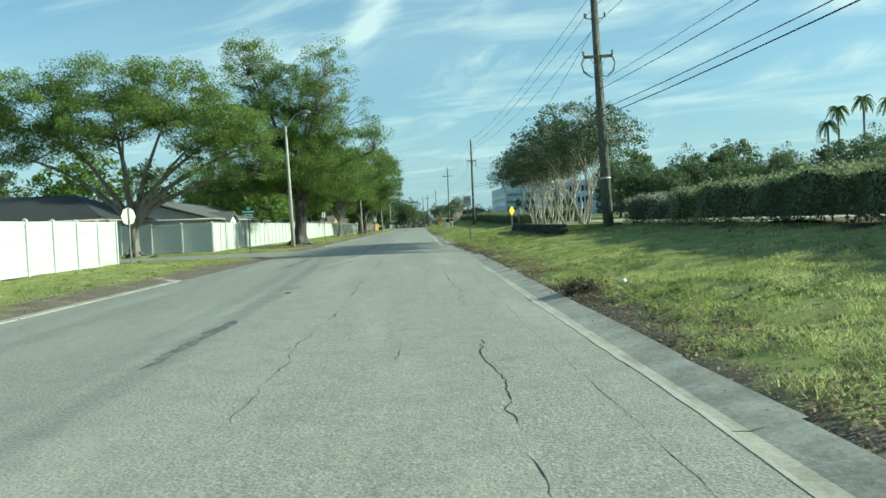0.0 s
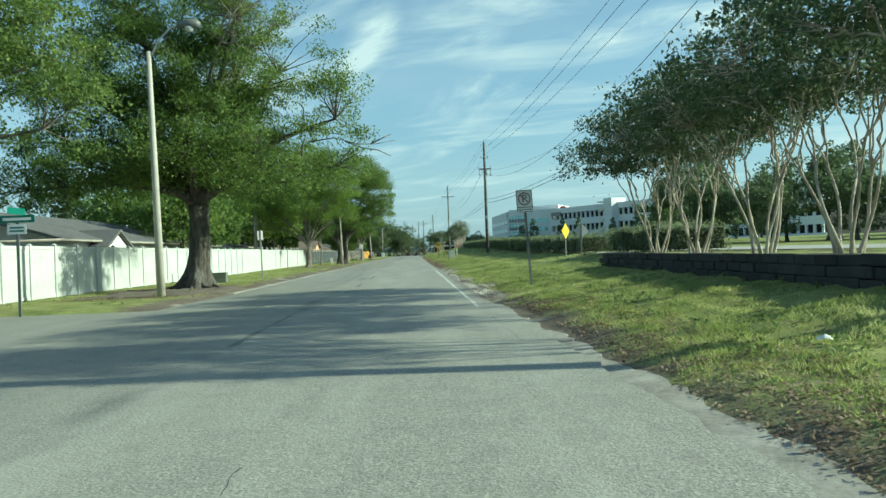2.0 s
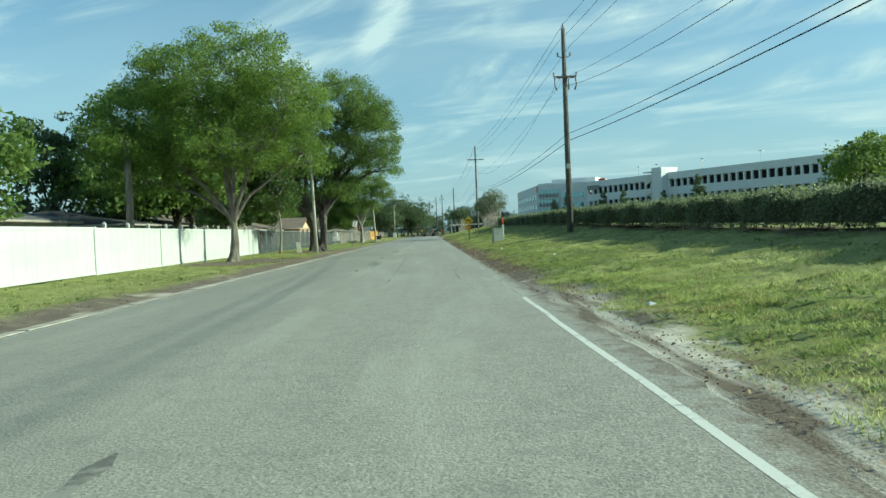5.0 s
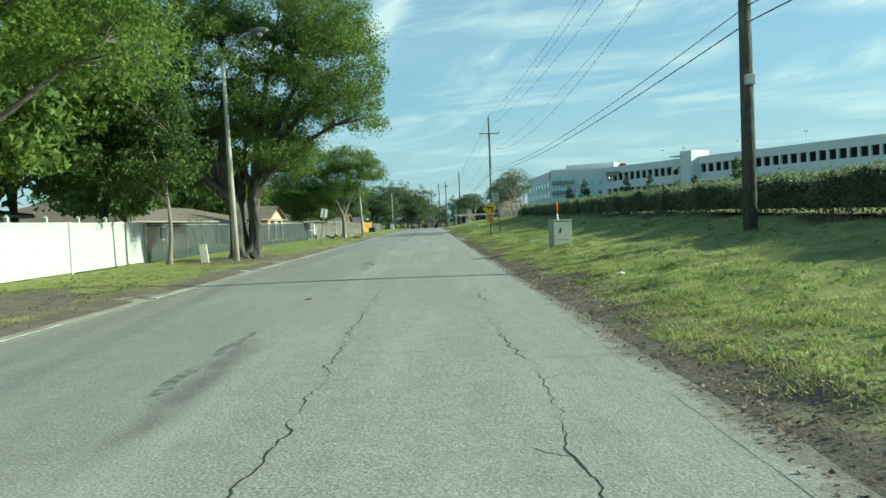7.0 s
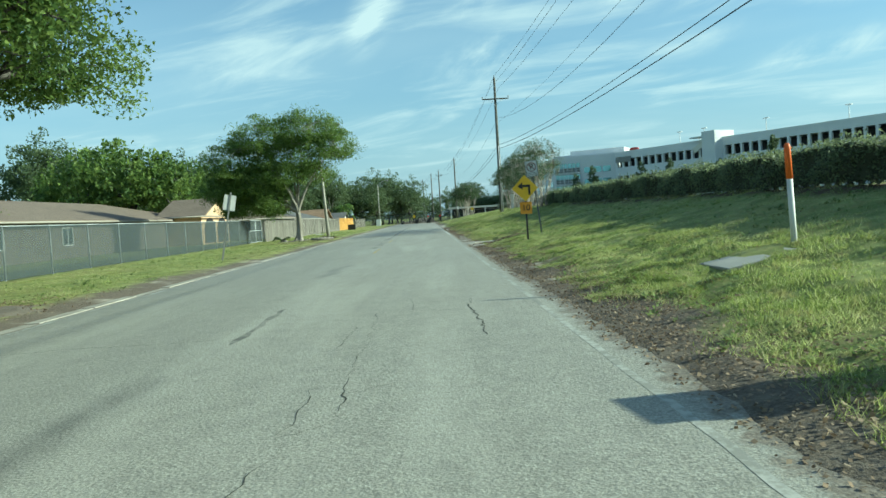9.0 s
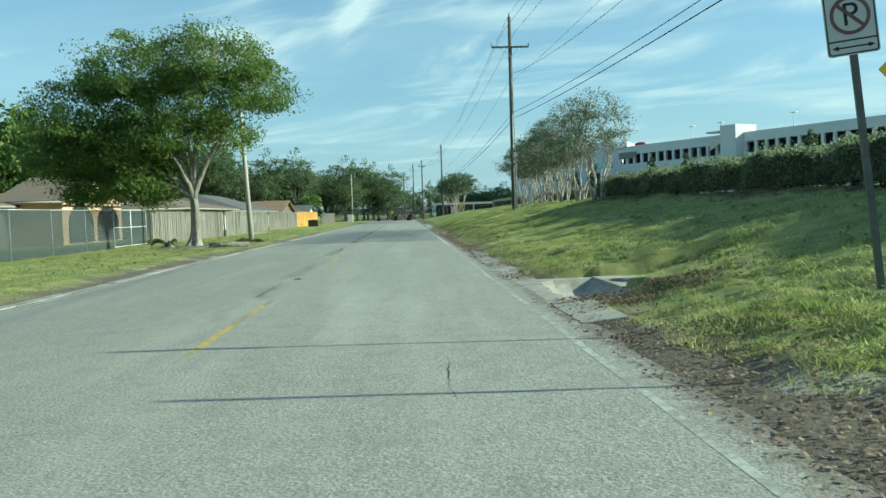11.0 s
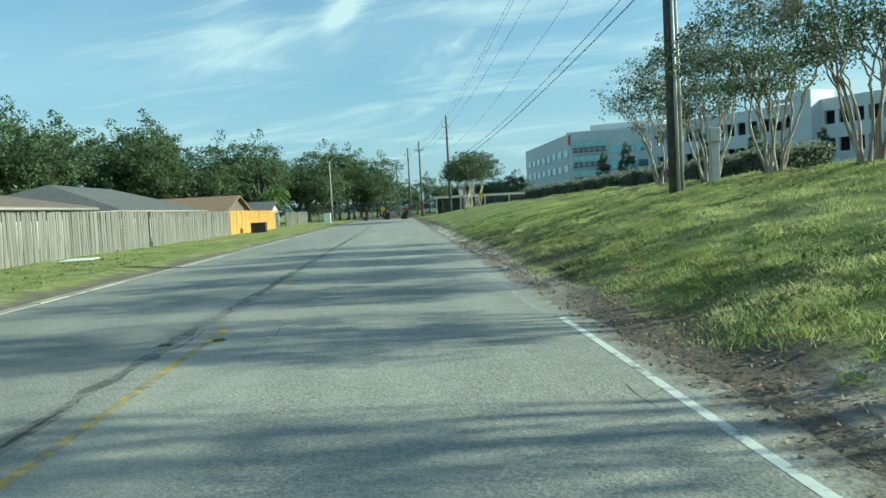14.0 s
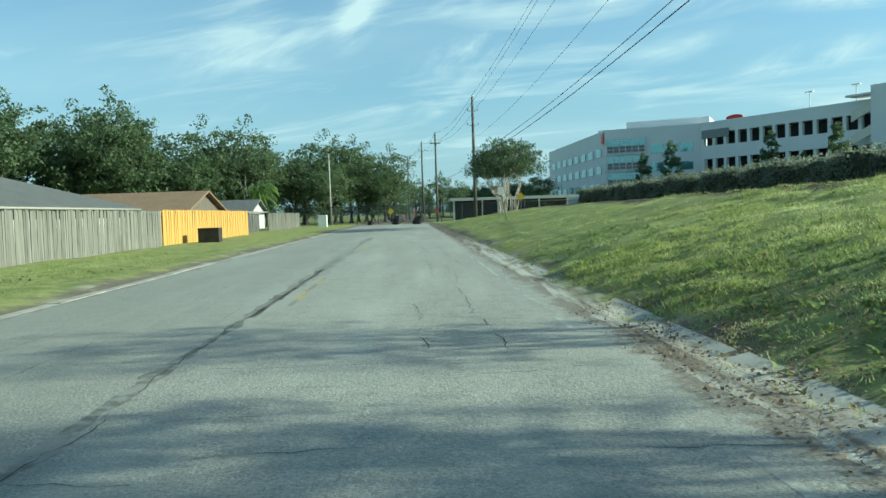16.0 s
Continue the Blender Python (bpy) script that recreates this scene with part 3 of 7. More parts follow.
def lattice(x, y, size, seed):
    """Smooth random heights from -1 to 1 on a grid of the given size."""
    u, v = np.asarray(x, float) / size, np.asarray(y, float) / size
    i, j = np.floor(u), np.floor(v)
    fu, fv = u - i, v - j
    fu, fv = fu * fu * (3 - 2 * fu), fv * fv * (3 - 2 * fv)

    def h(a, b):
        s = np.sin(a * 127.1 + b * 311.7 + seed * 74.7) * 43758.5453
        return 2 * (s - np.floor(s)) - 1
    return (h(i, j) * (1 - fu) + h(i + 1, j) * fu) * (1 - fv) + (h(i, j + 1) * (1 - fu) + h(i + 1, j + 1) * fu) * fv


def sod(x, y):
    """Tussocks and hollows of the mown banks."""
    x, y = np.asarray(x, float), np.asarray(y, float)
    soft = np.clip((x - np.where(y < 46.5, 3.2, 2.45)) / 0.5, 0, 1) + np.clip((-6.0 - x) / 0.5, 0, 1)
    soft = soft * ((np.abs(x) < 14) & (y > -12) & (y < 262)) * np.where((x < -5.4) & (np.abs(y - 44.2) < 5.5), 0, 1)
    calm = np.where(x < 0, 0.6, 1.0)
    return soft * calm * (0.042 * lattice(x, y, 1.1, 1) + 0.044 * lattice(x, y, 0.52, 2) + 0.024 * lattice(x, y, 0.28, 3))


def build_ground():
    xs = np.unique(np.round(np.r_[-1800, -900, -400, -200, -120, -70, -45, -30, -22, np.arange(-16, -12.2, 0.5), np.arange(-12.2, -6.7, 0.3), np.arange(-6.7, -5.2, 0.15), -3, -1, 1, np.arange(1.6, 10.2, 0.13), np.arange(10.2, 12, 0.4), 12, 14, 18, 25, 35, 50, 70, 120, 200, 400, 900, 1800], 3))
    ys = np.unique(np.round(np.r_[-1500, -600, -200, -80, -30, np.arange(-4, 205, 0.24), np.arange(210, 300, 2.0), 320, 360, 420, 600, 1000, 2500], 3))
    X, Y = np.meshgrid(xs, ys)
    Z = bank_z(X, Y)
    Z = Z + sod(X, Y)
    nx, ny = len(xs), len(ys)
    i = np.arange(nx * ny).reshape(ny, nx)
    faces = np.stack([i[:-1, :-1], i[:-1, 1:], i[1:, 1:], i[1:, :-1]], -1).reshape(-1, 4)
    me = bpy.data.meshes.new("ground")
    me.from_pydata(np.stack([X, Y, Z], -1).reshape(-1, 3).tolist(), [], faces.tolist())
    me.polygons.foreach_set("use_smooth", [True] * len(me.polygons))
    me.materials.append(GROUND)
    return tagged(new("ground", me), "mown lawn verges with bare sandy earth along the road", "ground", kind="structure")


def road_z(x):
    """The camber of the carriageway."""
    return float(np.interp(x, (-5.62, -1.75, 2.3), (0.0, 0.025, 0.004)))


def ribbon(geo, line, width, lift):
    """A flat strip along line [(x, y)] just above the road, width per point."""
    v, f = [], []
    for i, (x, y) in enumerate(line):
        a, b = line[max(i - 1, 0)], line[min(i + 1, len(line) - 1)]
        d = math.hypot(b[0] - a[0], b[1] - a[1]) or 1
        nx, ny, w = (b[1] - a[1]) / d, -(b[0] - a[0]) / d, (width[i] if isinstance(width, list) else width) / 2
        v += [(x - nx * w, y - ny * w, road_z(x - nx * w) + lift), (x + nx * w, y + ny * w, road_z(x + nx * w) + lift)]
        if i:
            f.append((2 * i - 2, 2 * i - 1, 2 * i + 1, 2 * i))
    return geo.add(v, f)


def build_road():
    road = thing("road", (0, 0, 0), "worn pale grey asphalt road with long cracks", "road", kind="structure")
    g = Geo()
    ys = [-60 + 2.0 * i for i in range(30)] + [0.4 * i for i in range(540)] + [216 + 2.0 * i for i in range(30)]
    rng = random.Random(3)
    v, f = [], []
    for i, y in enumerate(ys):
        v += [(-5.68 + rng.uniform(-0.05, 0.05), y, 0.0), (-1.75, y, 0.025), ((2.5 if y < 47 else 2.33) + 0.05 * float(lattice(y, 0, 1.3, 7)) + rng.uniform(-0.05, 0.05), y, 0.004)]
        if i:
            a = 3 * i
            f += [(a - 3, a - 2, a + 1, a), (a - 2, a - 1, a + 2, a + 1)]
    g.add(v, f)
    part("carriageway", g, ASPHALT, road)
    # the side street and its rounded corners
    g = Geo()
    out = [(-5.3, 34.2), (-6.3, 36.6), (-8.0, 38.6), (-10.5, 39.7), (-60, 39.9), (-60, 48.4), (-10.5, 48.6), (-8.0, 49.6), (-6.4, 51.3), (-5.3, 54.0)]
    g.add([(x, y, -0.004) for x, y in out], [tuple(range(len(out) - 1, -1, -1))])
    part("side_street", g, ASPHALT, road)
    # cross street at the end
    g = Geo()
    g.add([(-80, 268, -0.006), (80, 268, 0.02), (80, 276, 0.02), (-80, 276, -0.006)], [(0, 1, 2, 3)])
    part("cross_street", g, ASPHALT, road)
    # lines
    def line(name, x, y0, y1, w, mat, skip=0.0):
        gl, y = Geo(), y0
        while y < y1:
            n = min(rng.uniform(2, 9), y1 - y)
            if rng.random() >= skip:
                xs = [(x + rng.uniform(-0.012, 0.012), y + n * k / 4) for k in range(5)]
                ribbon(gl, xs, w, 0.002)
            y += n
        part(name, gl, mat, road)
    line("edge_line", 1.95, 46, 79, 0.08, WHITE_LINE)
    line("edge_line", 1.95, 79, 111, 0.065, FAINT_LINE, 0.55)
    line("edge_line", 1.95, 111, 139, 0.07, FAINT_LINE, 0.05)
    line("edge_line", 1.95, 139, 152, 0.07, FAINT_LINE, 0.1)
    line("edge_line", 2.02, 164.5, 174.5, 0.072, WHITE_LINE)
    line("edge_line", 1.98, 152, 164.5, 0.07, FAINT_LINE)
    line("edge_line", 1.90, 174.5, 262, 0.07, FAINT_LINE, 0.1)
    line("edge_line", -5.5, 56, 262, 0.085, FAINT_LINE, 0.12)
    for a, b in ((141.5, 146), (154, 158.8), (169, 175), (179.5, 181), (196, 201), (214, 219)):
        line("centre_line", -1.60, a, b, 0.085, YELLOW_LINE)
        line("centre_line", -1.92, a - 1.0, b + 3.0, 0.09, TAR, 0.4)
    # open cracks: long jagged ones along the wheel paths, and short ones between
    gc = Geo()

    def crack(x, y0, y1, w, wander=0.11, step=0.075, gaps=0.25):
        y, run, k = y0, [], rng.uniform(0, 90)
        while y < y1:
            jag = 1.0 * float(lattice(y, k, 2.6, 21)) + 0.45 * float(lattice(y, k, 0.7, 22)) + 0.38 * float(lattice(y, k, 0.26, 23)) + 0.30 * float(lattice(y, k, 0.11, 24))
            run.append((x + wander * jag, y))
            y += step * rng.uniform(0.6, 1.4)
        while run:
            n = rng.randint(8, 50)
            piece, run = run[:n + 1], run[n:]
            if len(run) < 2:
                run = []
            if len(piece) > 2 and rng.random() >= gaps:
                ribbon(gc, piece, [w * max(0.06, 0.34 + 0.42 * float(lattice(p[1], k, 0.6, 25)) + 0.22 * float(lattice(p[1], k, 0.15, 26))) * (0.2 if i in (0, len(piece) - 1) else 1) for i, p in enumerate(piece)], 0.003)
                if rng.random() < 0.5:
                    bx, by = piece[len(piece) // 2]
                    side = rng.choice((-1, 1))
                    ribbon(gc, [(bx + side * 0.05 * j, by + 0.045 * j + rng.uniform(-0.03, 0.03)) for j in range(rng.randint(3, 8))], 0.3 * w, 0.003)
    for x, a, b, w, gaps in ((-0.49, 9, 34, 0.024, 0.10), (1.33, 6, 29, 0.022, 0.22), (-0.75, 84, 112, 0.030, 0.05), (-0.55, 112, 118, 0.015, 0.3), (1.10, 84, 104, 0.028, 0.08), (1.19, 104, 110, 0.026, 0.1),
                             (1.05, 113, 124, 0.026, 0.2), (1.02, 192, 204, 0.026, 0.15), (0.57, 200, 216, 0.02, 0.2)):
        crack(x, a, b, w, gaps=gaps)
    for x, a, b, w in ((-0.35, 47, 56, 0.02), (1.1, 55, 62, 0.018), (0.75, 97, 101, 0.02), (-0.2, 117, 123, 0.015), (1.15, 176, 182, 0.010), (0.2, 186, 196, 0.018),
                       (0.9, 168, 172, 0.018), (-0.9, 170, 180, 0.012), (1.3, 204, 214, 0.02), (-3.6, 88, 92, 0.015), (-3.9, 16, 22, 0.014), (-1.95, 168, 205, 0.022), (-3.3, 180, 200, 0.014)):
        crack(x, a, b, w)
    for x0, x1, y in ((-5.2, -0.6, 17.4), (-4.8, -1.9, 33.0), (-5.4, -0.8, 88.6), (-3.2, 1.2, 107.2), (-5.0, -2.0, 121.0)):
        run = [(x0 + (x1 - x0) * j / 24, y + 0.12 * float(lattice(j, y, 5.0, 31)) + rng.uniform(-0.03, 0.03)) for j in range(25)]
        ribbon(gc, run, [rng.choice((0.004, 0.008, 0.013)) for _ in run], 0.003)
    for x, a, b in ((2.0, 3, 46), (2.02, 82, 112), (2.03, 140, 160)):
        crack(x, a, b, 0.010, 0.03, 0.2, 0.5)
    for _ in range(70):
        x, y = rng.uniform(-5, 1.9), rng.uniform(4, 210)
        if rng.random() < 0.45:
            run = [(x + 0.25 * k + 0.0, y + rng.uniform(-0.08, 0.08)) for k in range(rng.randint(2, 6))]
            ribbon(gc, run, 0.006, 0.003)
        else:
            crack(x, y, y + rng.uniform(0.4, 2.0), 0.012, 0.06)
    for _ in range(80):
        x, y = rng.uniform(-3.6, 1.6), rng.uniform(172, 206)
        run, a = [], rng.uniform(-0.12, 0.12)
        for k in range(rng.randint(3, 11)):
            run.append((x + 0.13 * k, y + a * k * 0.13 + rng.uniform(-0.03, 0.03)))
        ribbon(gc, run, [rng.choice((0.002, 0.004, 0.007)) for _ in run], 0.003)
    crack_ob = part("cracks", gc, CRACK, road)
    tagged(crack_ob, "dark open cracks in asphalt", kind="stuff")
    # raised studs beside the centre, an oil spot, tarred strips and a tyre mark
    for x, y in ((-1.8, 19.0), (-1.72, 31.3), (-1.54, 53.9), (-2.1, 90.9), (-2.1, 103.8), (-1.8, 115.6), (-1.73, 149.7), (-1.94, 162.5), (-1.5, 174.2), (-2.0, 174.1)):
        stud = part("road_stud", Geo().bevel_box(x - 0.055, x + 0.055, y - 0.05, y + 0.05, 0.0, 0.042, 0.012), DARK_STEEL, road)
        part("reflector", Geo().box(x - 0.045, x + 0.045, y - 0.054, y - 0.049, 0.012, 0.034), AMBER, stud)
    gm = Geo()
    gm.add([(-0.58 + 0.10 * math.cos(a * 0.4488) * (1 + 0.2 * math.sin(3 * a)), 156.1 + 0.12 * math.sin(a * 0.4488), 0.024) for a in range(14)], [tuple(range(14))])
    part("oil_spot", gm, TAR, road)
    for x, y0, y1, w in ((-1.82, 11.2, 14.9, 0.17), (-1.5, 57.6, 61.4, 0.16), (-1.45, 66, 70, 0.14), (-2.12, 95.6, 99.6, 0.17), (-1.75, 120.5, 124.0, 0.13), (-1.97, 168, 204, 0.2), (-1.9, 40, 46, 0.12), (-3.7, 29, 36, 0.3)):
        gt, y, run = Geo(), y0, []
        while y < y1:
            run.append((x + rng.uniform(-0.03, 0.03), y))
            y += 0.3
        ribbon(gt, run, [w * rng.uniform(0.35, 1.25) * (0.3 if i in (0, len(run) - 1) else 1) for i in range(len(run))], 0.002)
        part("tarred_strip", gt, TAR, road)
    gt = Geo()
    ribbon(gt, [(0.23, 157.65), (0.42, 157.3), (0.7, 156.85), (0.98, 156.45), (1.24, 156.2)], [0.03, 0.07, 0.06, 0.05, 0.02], 0.002)
    part("tyre_mark", gt, TAR, road)
    # concrete edging: broken kerb on one side, a shallow gutter on the other
    for i in range(96):
        y = 56.5 + i * 2.05
        if y > 262:
            break
        gk = Geo().bevel_box(-5.86 + rng.uniform(-0.03, 0.03), -5.63, y, y + 2.05 * rng.uniform(0.94, 0.995), -0.06, 0.012 + rng.uniform(-0.012, 0.012), 0.015)
        part("kerb_stone", gk, GUTTER, road)
    for i in range(16):
        y = -8 + i * 2.05
        if y < 33:
            part("kerb_stone", Geo().bevel_box(-5.88, -5.66, y, y + 2.0, -0.06, 0.015, 0.015), GUTTER, road)
    for i in range(19):
        y = -6 + i * 2.05
        w, tip = 0.50 + rng.uniform(-0.03, 0.03), rng.uniform(-0.004, 0.004)
        gk = Geo().add([(2.40, y, 0.003), (2.60, y, -0.004 + tip), (2.45 + w, y, 0.058), (2.45 + w + rng.uniform(-0.05, 0.05), y + 2.046, 0.058), (2.60, y + 2.046, -0.004 - tip), (2.40, y + 2.046, 0.003)], [(0, 1, 4, 5), (1, 2, 3, 4)])
        part("gutter_slab", gk, GUTTER, road)
    gl = Geo()
    run = [(2.47 + 0.03 * float(lattice(0.25 * j, 3, 1.9, 33)) + rng.uniform(-0.008, 0.008), -4 + 0.25 * j) for j in range(118)]
    ribbon(gl, run, [max(0.012, 0.055 + 0.05 * float(lattice(0.25 * j, 5, 1.2, 34)) + rng.uniform(-0.015, 0.015)) for j in range(118)], 0.004)
    part("cement_lip", gl, LIP, road, "pale cement lip between asphalt and gutter")
    for y, n, x, w in ((142.6, 1.7, 2.26, 0.5),) + tuple((179.0 + 2.05 * i, 2.045 - 0.12 * (i % 4 == 1), 2.68 + 0.012 * (i % 2) - 0.012 * max(0, i - 7), 0.22 + 0.015 * (i % 3)) for i in range(17)):
        gk = Geo().add([(x, y, 0.010), (x + w, y, 0.066), (x + w + 0.01, y + n, 0.066), (x - 0.01, y + n, 0.010), (x, y, -0.1), (x + w, y, -0.1), (x + w, y + n, -0.1), (x, y + n, -0.1)], [(0, 1, 2, 3), (1, 0, 4, 5), (2, 1, 5, 6), (3, 2, 6, 7), (0, 3, 7, 4)])
        part("gutter_slab", gk, LIP if y > 150 else GUTTER, road)
    # worn strips with crumbled edges, narrowing where the soil has crept over them
    worn_strip(144.4, 159.0, 2.27, 0.33, 155, 157, rng, road)
    worn_strip(32.9, 46.8, 2.40, 0.46, 60, 35.0, rng, road, 0.038, -0.2)
    return road


def worn_strip(y0, y1, inner, wide, creep, fade, rng, road, cut=0.07, low=0.0):
    """A worn concrete strip: its inner edge wanders off past creep, its outer edge closes in past fade."""
    gk, rows = Geo(), max(12, int((y1 - y0) * 5.2))
    pts = []
    for i in range(rows):
        y = y0 + (y1 - y0) * i / (rows - 1)
        a = inner + 0.06 * max(0, y - creep) + 0.03 * math.sin(y * 1.3) + rng.uniform(-0.03, 0.03)
        b = max(a + 0.02, inner + wide - cut * max(0, y - fade) + 0.03 * math.sin(y * 2.1) + rng.uniform(-0.05, 0.05))
        za, zm, zb = max(low, height(a, y)) + 0.005, max(low, height(0.5 * (a + b), y)) + 0.010, max(low, height(b, y)) + 0.010
        pts += [(a, y, za), (0.5 * (a + b), y + rng.uniform(-0.03, 0.03), zm), (b, y, zb), (b + 0.05, y, zb - 0.09), (a - 0.08, y, za - 0.03)]
    faces = []
    for i in range(rows - 1):
        k = 5 * i
        faces += [(k, k + 1, k + 6, k + 5), (k + 1, k + 2, k + 7, k + 6), (k + 2, k + 3, k + 8, k + 7), (k + 4, k, k + 5, k + 9)]
    gk.add(pts, faces)
    part("gutter_slab", gk, GUTTER, road)


ground = build_ground()
road = build_road()


# ---- trees and hedges ----
def tree(name, label, at, blobs, clumps, per, leaf, bark, leaves, seed, trunk_r=0.3, fork=2.2, stems=1, spread=0.35, clump_r=0.62, twigs=True, group="", limb_r=0.11):
    """A tapered trunk or stems, limbs to each part of the crown, and leaves in uneven clumps. Blobs: (x, y, z, rx, ry, rz) from the base."""
    rng = np.random.default_rng(seed)
    rnd = random.Random(seed)
    if twigs:
        clumps, per, clump_r = int(clumps * 1.8), max(4, int(per / 1.8)), clump_r * 0.86
    ob = thing(name, at, label, "tree", group)
    B = np.array([b[:6] for b in blobs], float)
    vol = B[:, 3] * B[:, 4] * B[:, 5] * np.array([b[6] if len(b) > 6 else 1.0 for b in blobs])
    pick = rng.choice(len(B), clumps, p=vol / vol.sum())
    d = rng.normal(size=(clumps, 3))
    d /= np.linalg.norm(d, axis=1)[:, None]
    d[:, 2] = np.where(d[:, 2] < -0.5, d[:, 2] * 0.5, d[:, 2])
    C = B[pick, :3] + d * B[pick, 3:] * (rng.uniform(0.25, 1.0, clumps) ** 0.45)[:, None]
    g = Geo()
    nodes = []
    # trunk or stems
    tops = []
    for k in range(stems):
        a = 2 * math.pi * k / max(stems, 1) + rnd.uniform(-0.3, 0.3)
        lean = spread * (rnd.uniform(0.5, 1.2) if stems > 1 else rnd.uniform(0, 0.25))
        off = (0.16 if trunk_r < 0.2 else 0.24) if stems > 1 else 0.0
        pts, rad, n = [], [], 15 if trunk_r > 0.2 else 7
        for i in range(n):
            u = i / (n - 1)
            wob = (0.05 if stems == 1 or trunk_r > 0.2 else 0.11) * fork * math.sin((3 if stems == 1 else 4.2 + 0.7 * (k % 3)) * u + 1.9 * k)
            pts.append((off * math.cos(a) + math.cos(a) * lean * fork * u ** 1.15 + wob * 0.6, off * math.sin(a) + math.sin(a) * lean * fork * u ** 1.15 + wob * 0.5, -0.15 + (fork + 0.15) * u))
            flare = 1.0 + 0.85 * max(0, 1 - u * 3.6) ** 1.6 + (0.30 * max(0, u - 0.72) / 0.28 if trunk_r > 0.3 else 0)
            rad.append(trunk_r * flare * (1 - 0.35 * u))
        sides = 36 if trunk_r > 0.2 else 8
        gs = Geo().tube(pts, rad, sides)
        if trunk_r > 0.2:
            # buttressed, lobed trunk
            for i in range(n):
                mid_p, deep = Vector(pts[i]), 0.08 + 0.22 * max(0, 1 - i / 4.5)
                for j in range(sides):
                    th = 2 * math.pi * j / sides
                    f_ = 1 + deep * math.sin(4 * th + seed + 0.16 * i) + 0.035 * math.sin(9 * th + i) + 0.03 * math.sin(15 * th + 0.6 * math.sin(i)) + 0.05 * float(lattice(3 * math.cos(th) + i * 0.5, 3 * math.sin(th) + seed, 0.9, 41))
                    p_ = mid_p + (Vector(gs.v[i * sides + j]) - mid_p) * f_
                    gs.v[i * sides + j] = tuple(p_)
        part("trunk" if stems == 1 else "stem", gs, bark, ob)
        if trunk_r > 0.3 and k == 0:
            for j in range(7):
                th, far = 2 * math.pi * j / 7 + rnd.uniform(-0.3, 0.3), rnd.uniform(2.4, 4.2) * trunk_r
                bend = rnd.uniform(-0.5, 0.5)
                way_ = [(r_ * math.cos(th + bend * q_), r_ * math.sin(th + bend * q_), z_) for r_, q_, z_ in ((trunk_r, 0, 0.22), (trunk_r * 1.6, 0.3, 0.09), (0.5 * (trunk_r * 1.6 + far), 0.7, 0.035), (far, 1.0, -0.03))]
                part("root", Geo().tube(way_, [0.13, 0.085, 0.055, 0.02], 8), bark, ob)
        tops.append((Vector(pts[-1]), rad[-1], Vector(pts[-1]) - Vector(pts[-2])))
        nodes += [(Vector(p), r) for p, r in list(zip(pts, rad))[(10 if trunk_r > 0.2 else 4):]]
    # limbs
    goals = [Vector(b[:3]) for b in B]
    extra = max(3, int(clumps ** 0.5 * 0.6))
    goals += [Vector(C[i]) for i in rng.choice(clumps, min(extra, clumps), replace=False)]
    # every one of several stems runs on into the crown, in two forks
    forks = []
    if stems > 1:
        for top in tops:
            near = sorted(range(clumps), key=lambda i: (Vector(C[i]) - top[0] - top[2].normalized() * 1.2).length)
            forks += [(Vector(C[near[i]]), top) for i in (1, min(7, clumps - 1))]
    for gi, goal in enumerate(goals + [q for q, _ in forks]):
        top, r0, way = min(tops, key=lambda t: (t[0] - goal).length + rnd.uniform(0, 0.6)) if gi < len(goals) else forks[gi - len(goals)][1]
        r0 = min(r0 * 0.95, limb_r * 2.0)
        if len(B) <= gi < len(goals):
            top, r0 = min((q for q in nodes if q[0].z > fork * 0.9), key=lambda q: (q[0] - goal).length + (1.5 if q[0].z > goal.z else 0))
            way, r0 = goal - top + Vector((0, 0, 0.4)), r0 * 0.7
        mid = top + (way.normalized() * 0.55 + (goal - top).normalized() * 0.5) * (goal - top).length * 0.38
        pts, rad, n = [], [], 8
        for i in range(n):
            u = i / (n - 1)
            p = top * (1 - u) ** 2 + mid * 2 * u * (1 - u) + goal * u * u
            p = p + Vector((rnd.uniform(-1, 1), rnd.uniform(-1, 1), rnd.uniform(-1, 1))) * 0.10 * (u * (1.2 - u)) * 2
            pts.append(p)
            rad.append(max(0.018, r0 * (1 - 0.86 * u)))
        g.tube(pts, rad, 6, False)
        nodes += list(zip(pts, rad))[1:]
    # branches to the clumps
    P = np.array([p for p, _ in nodes])
    R = [r for _, r in nodes]
    if twigs:
        for c in C:
            dist = np.linalg.norm(P - c, axis=1)
            j = int(np.argmin(dist + np.where(P[:, 2] > c[2] + 0.3, 0.7, 0)))
            a, b = Vector(P[j]), Vector(c)
            m = (a + b) / 2 + Vector((rnd.uniform(-1, 1), rnd.uniform(-1, 1), rnd.uniform(-0.2, 1))) * 0.12 * (b - a).length
            r = min(0.045, R[j] * 0.6)
            g.tube([a, m, b], [r, r * 0.65, r * 0.3], 4, False)
    tagged(part("bough_work", g, bark, ob), "forking boughs and twigs", kind="stuff")
    n = clumps * per
    own = np.repeat(C, per, axis=0)
    size = np.repeat(rng.uniform(0.55, 1.3, clumps), per)[:, None]
    q = rng.normal(size=(n, 3))
    q *= 0.40 * np.minimum(1, 1.7 / np.linalg.norm(q, axis=1))[:, None]
    bias = np.repeat(rng.uniform(0.65, 1.5, (clumps, 3)), per, axis=0)
    pos = own + q * bias * size * clump_r * np.array((1.15, 1.15, 0.8))
    crown = leaves_mesh("crown", pos, leaf, rng, leaves)
    part("crown", crown, leaves, ob)
    return ob


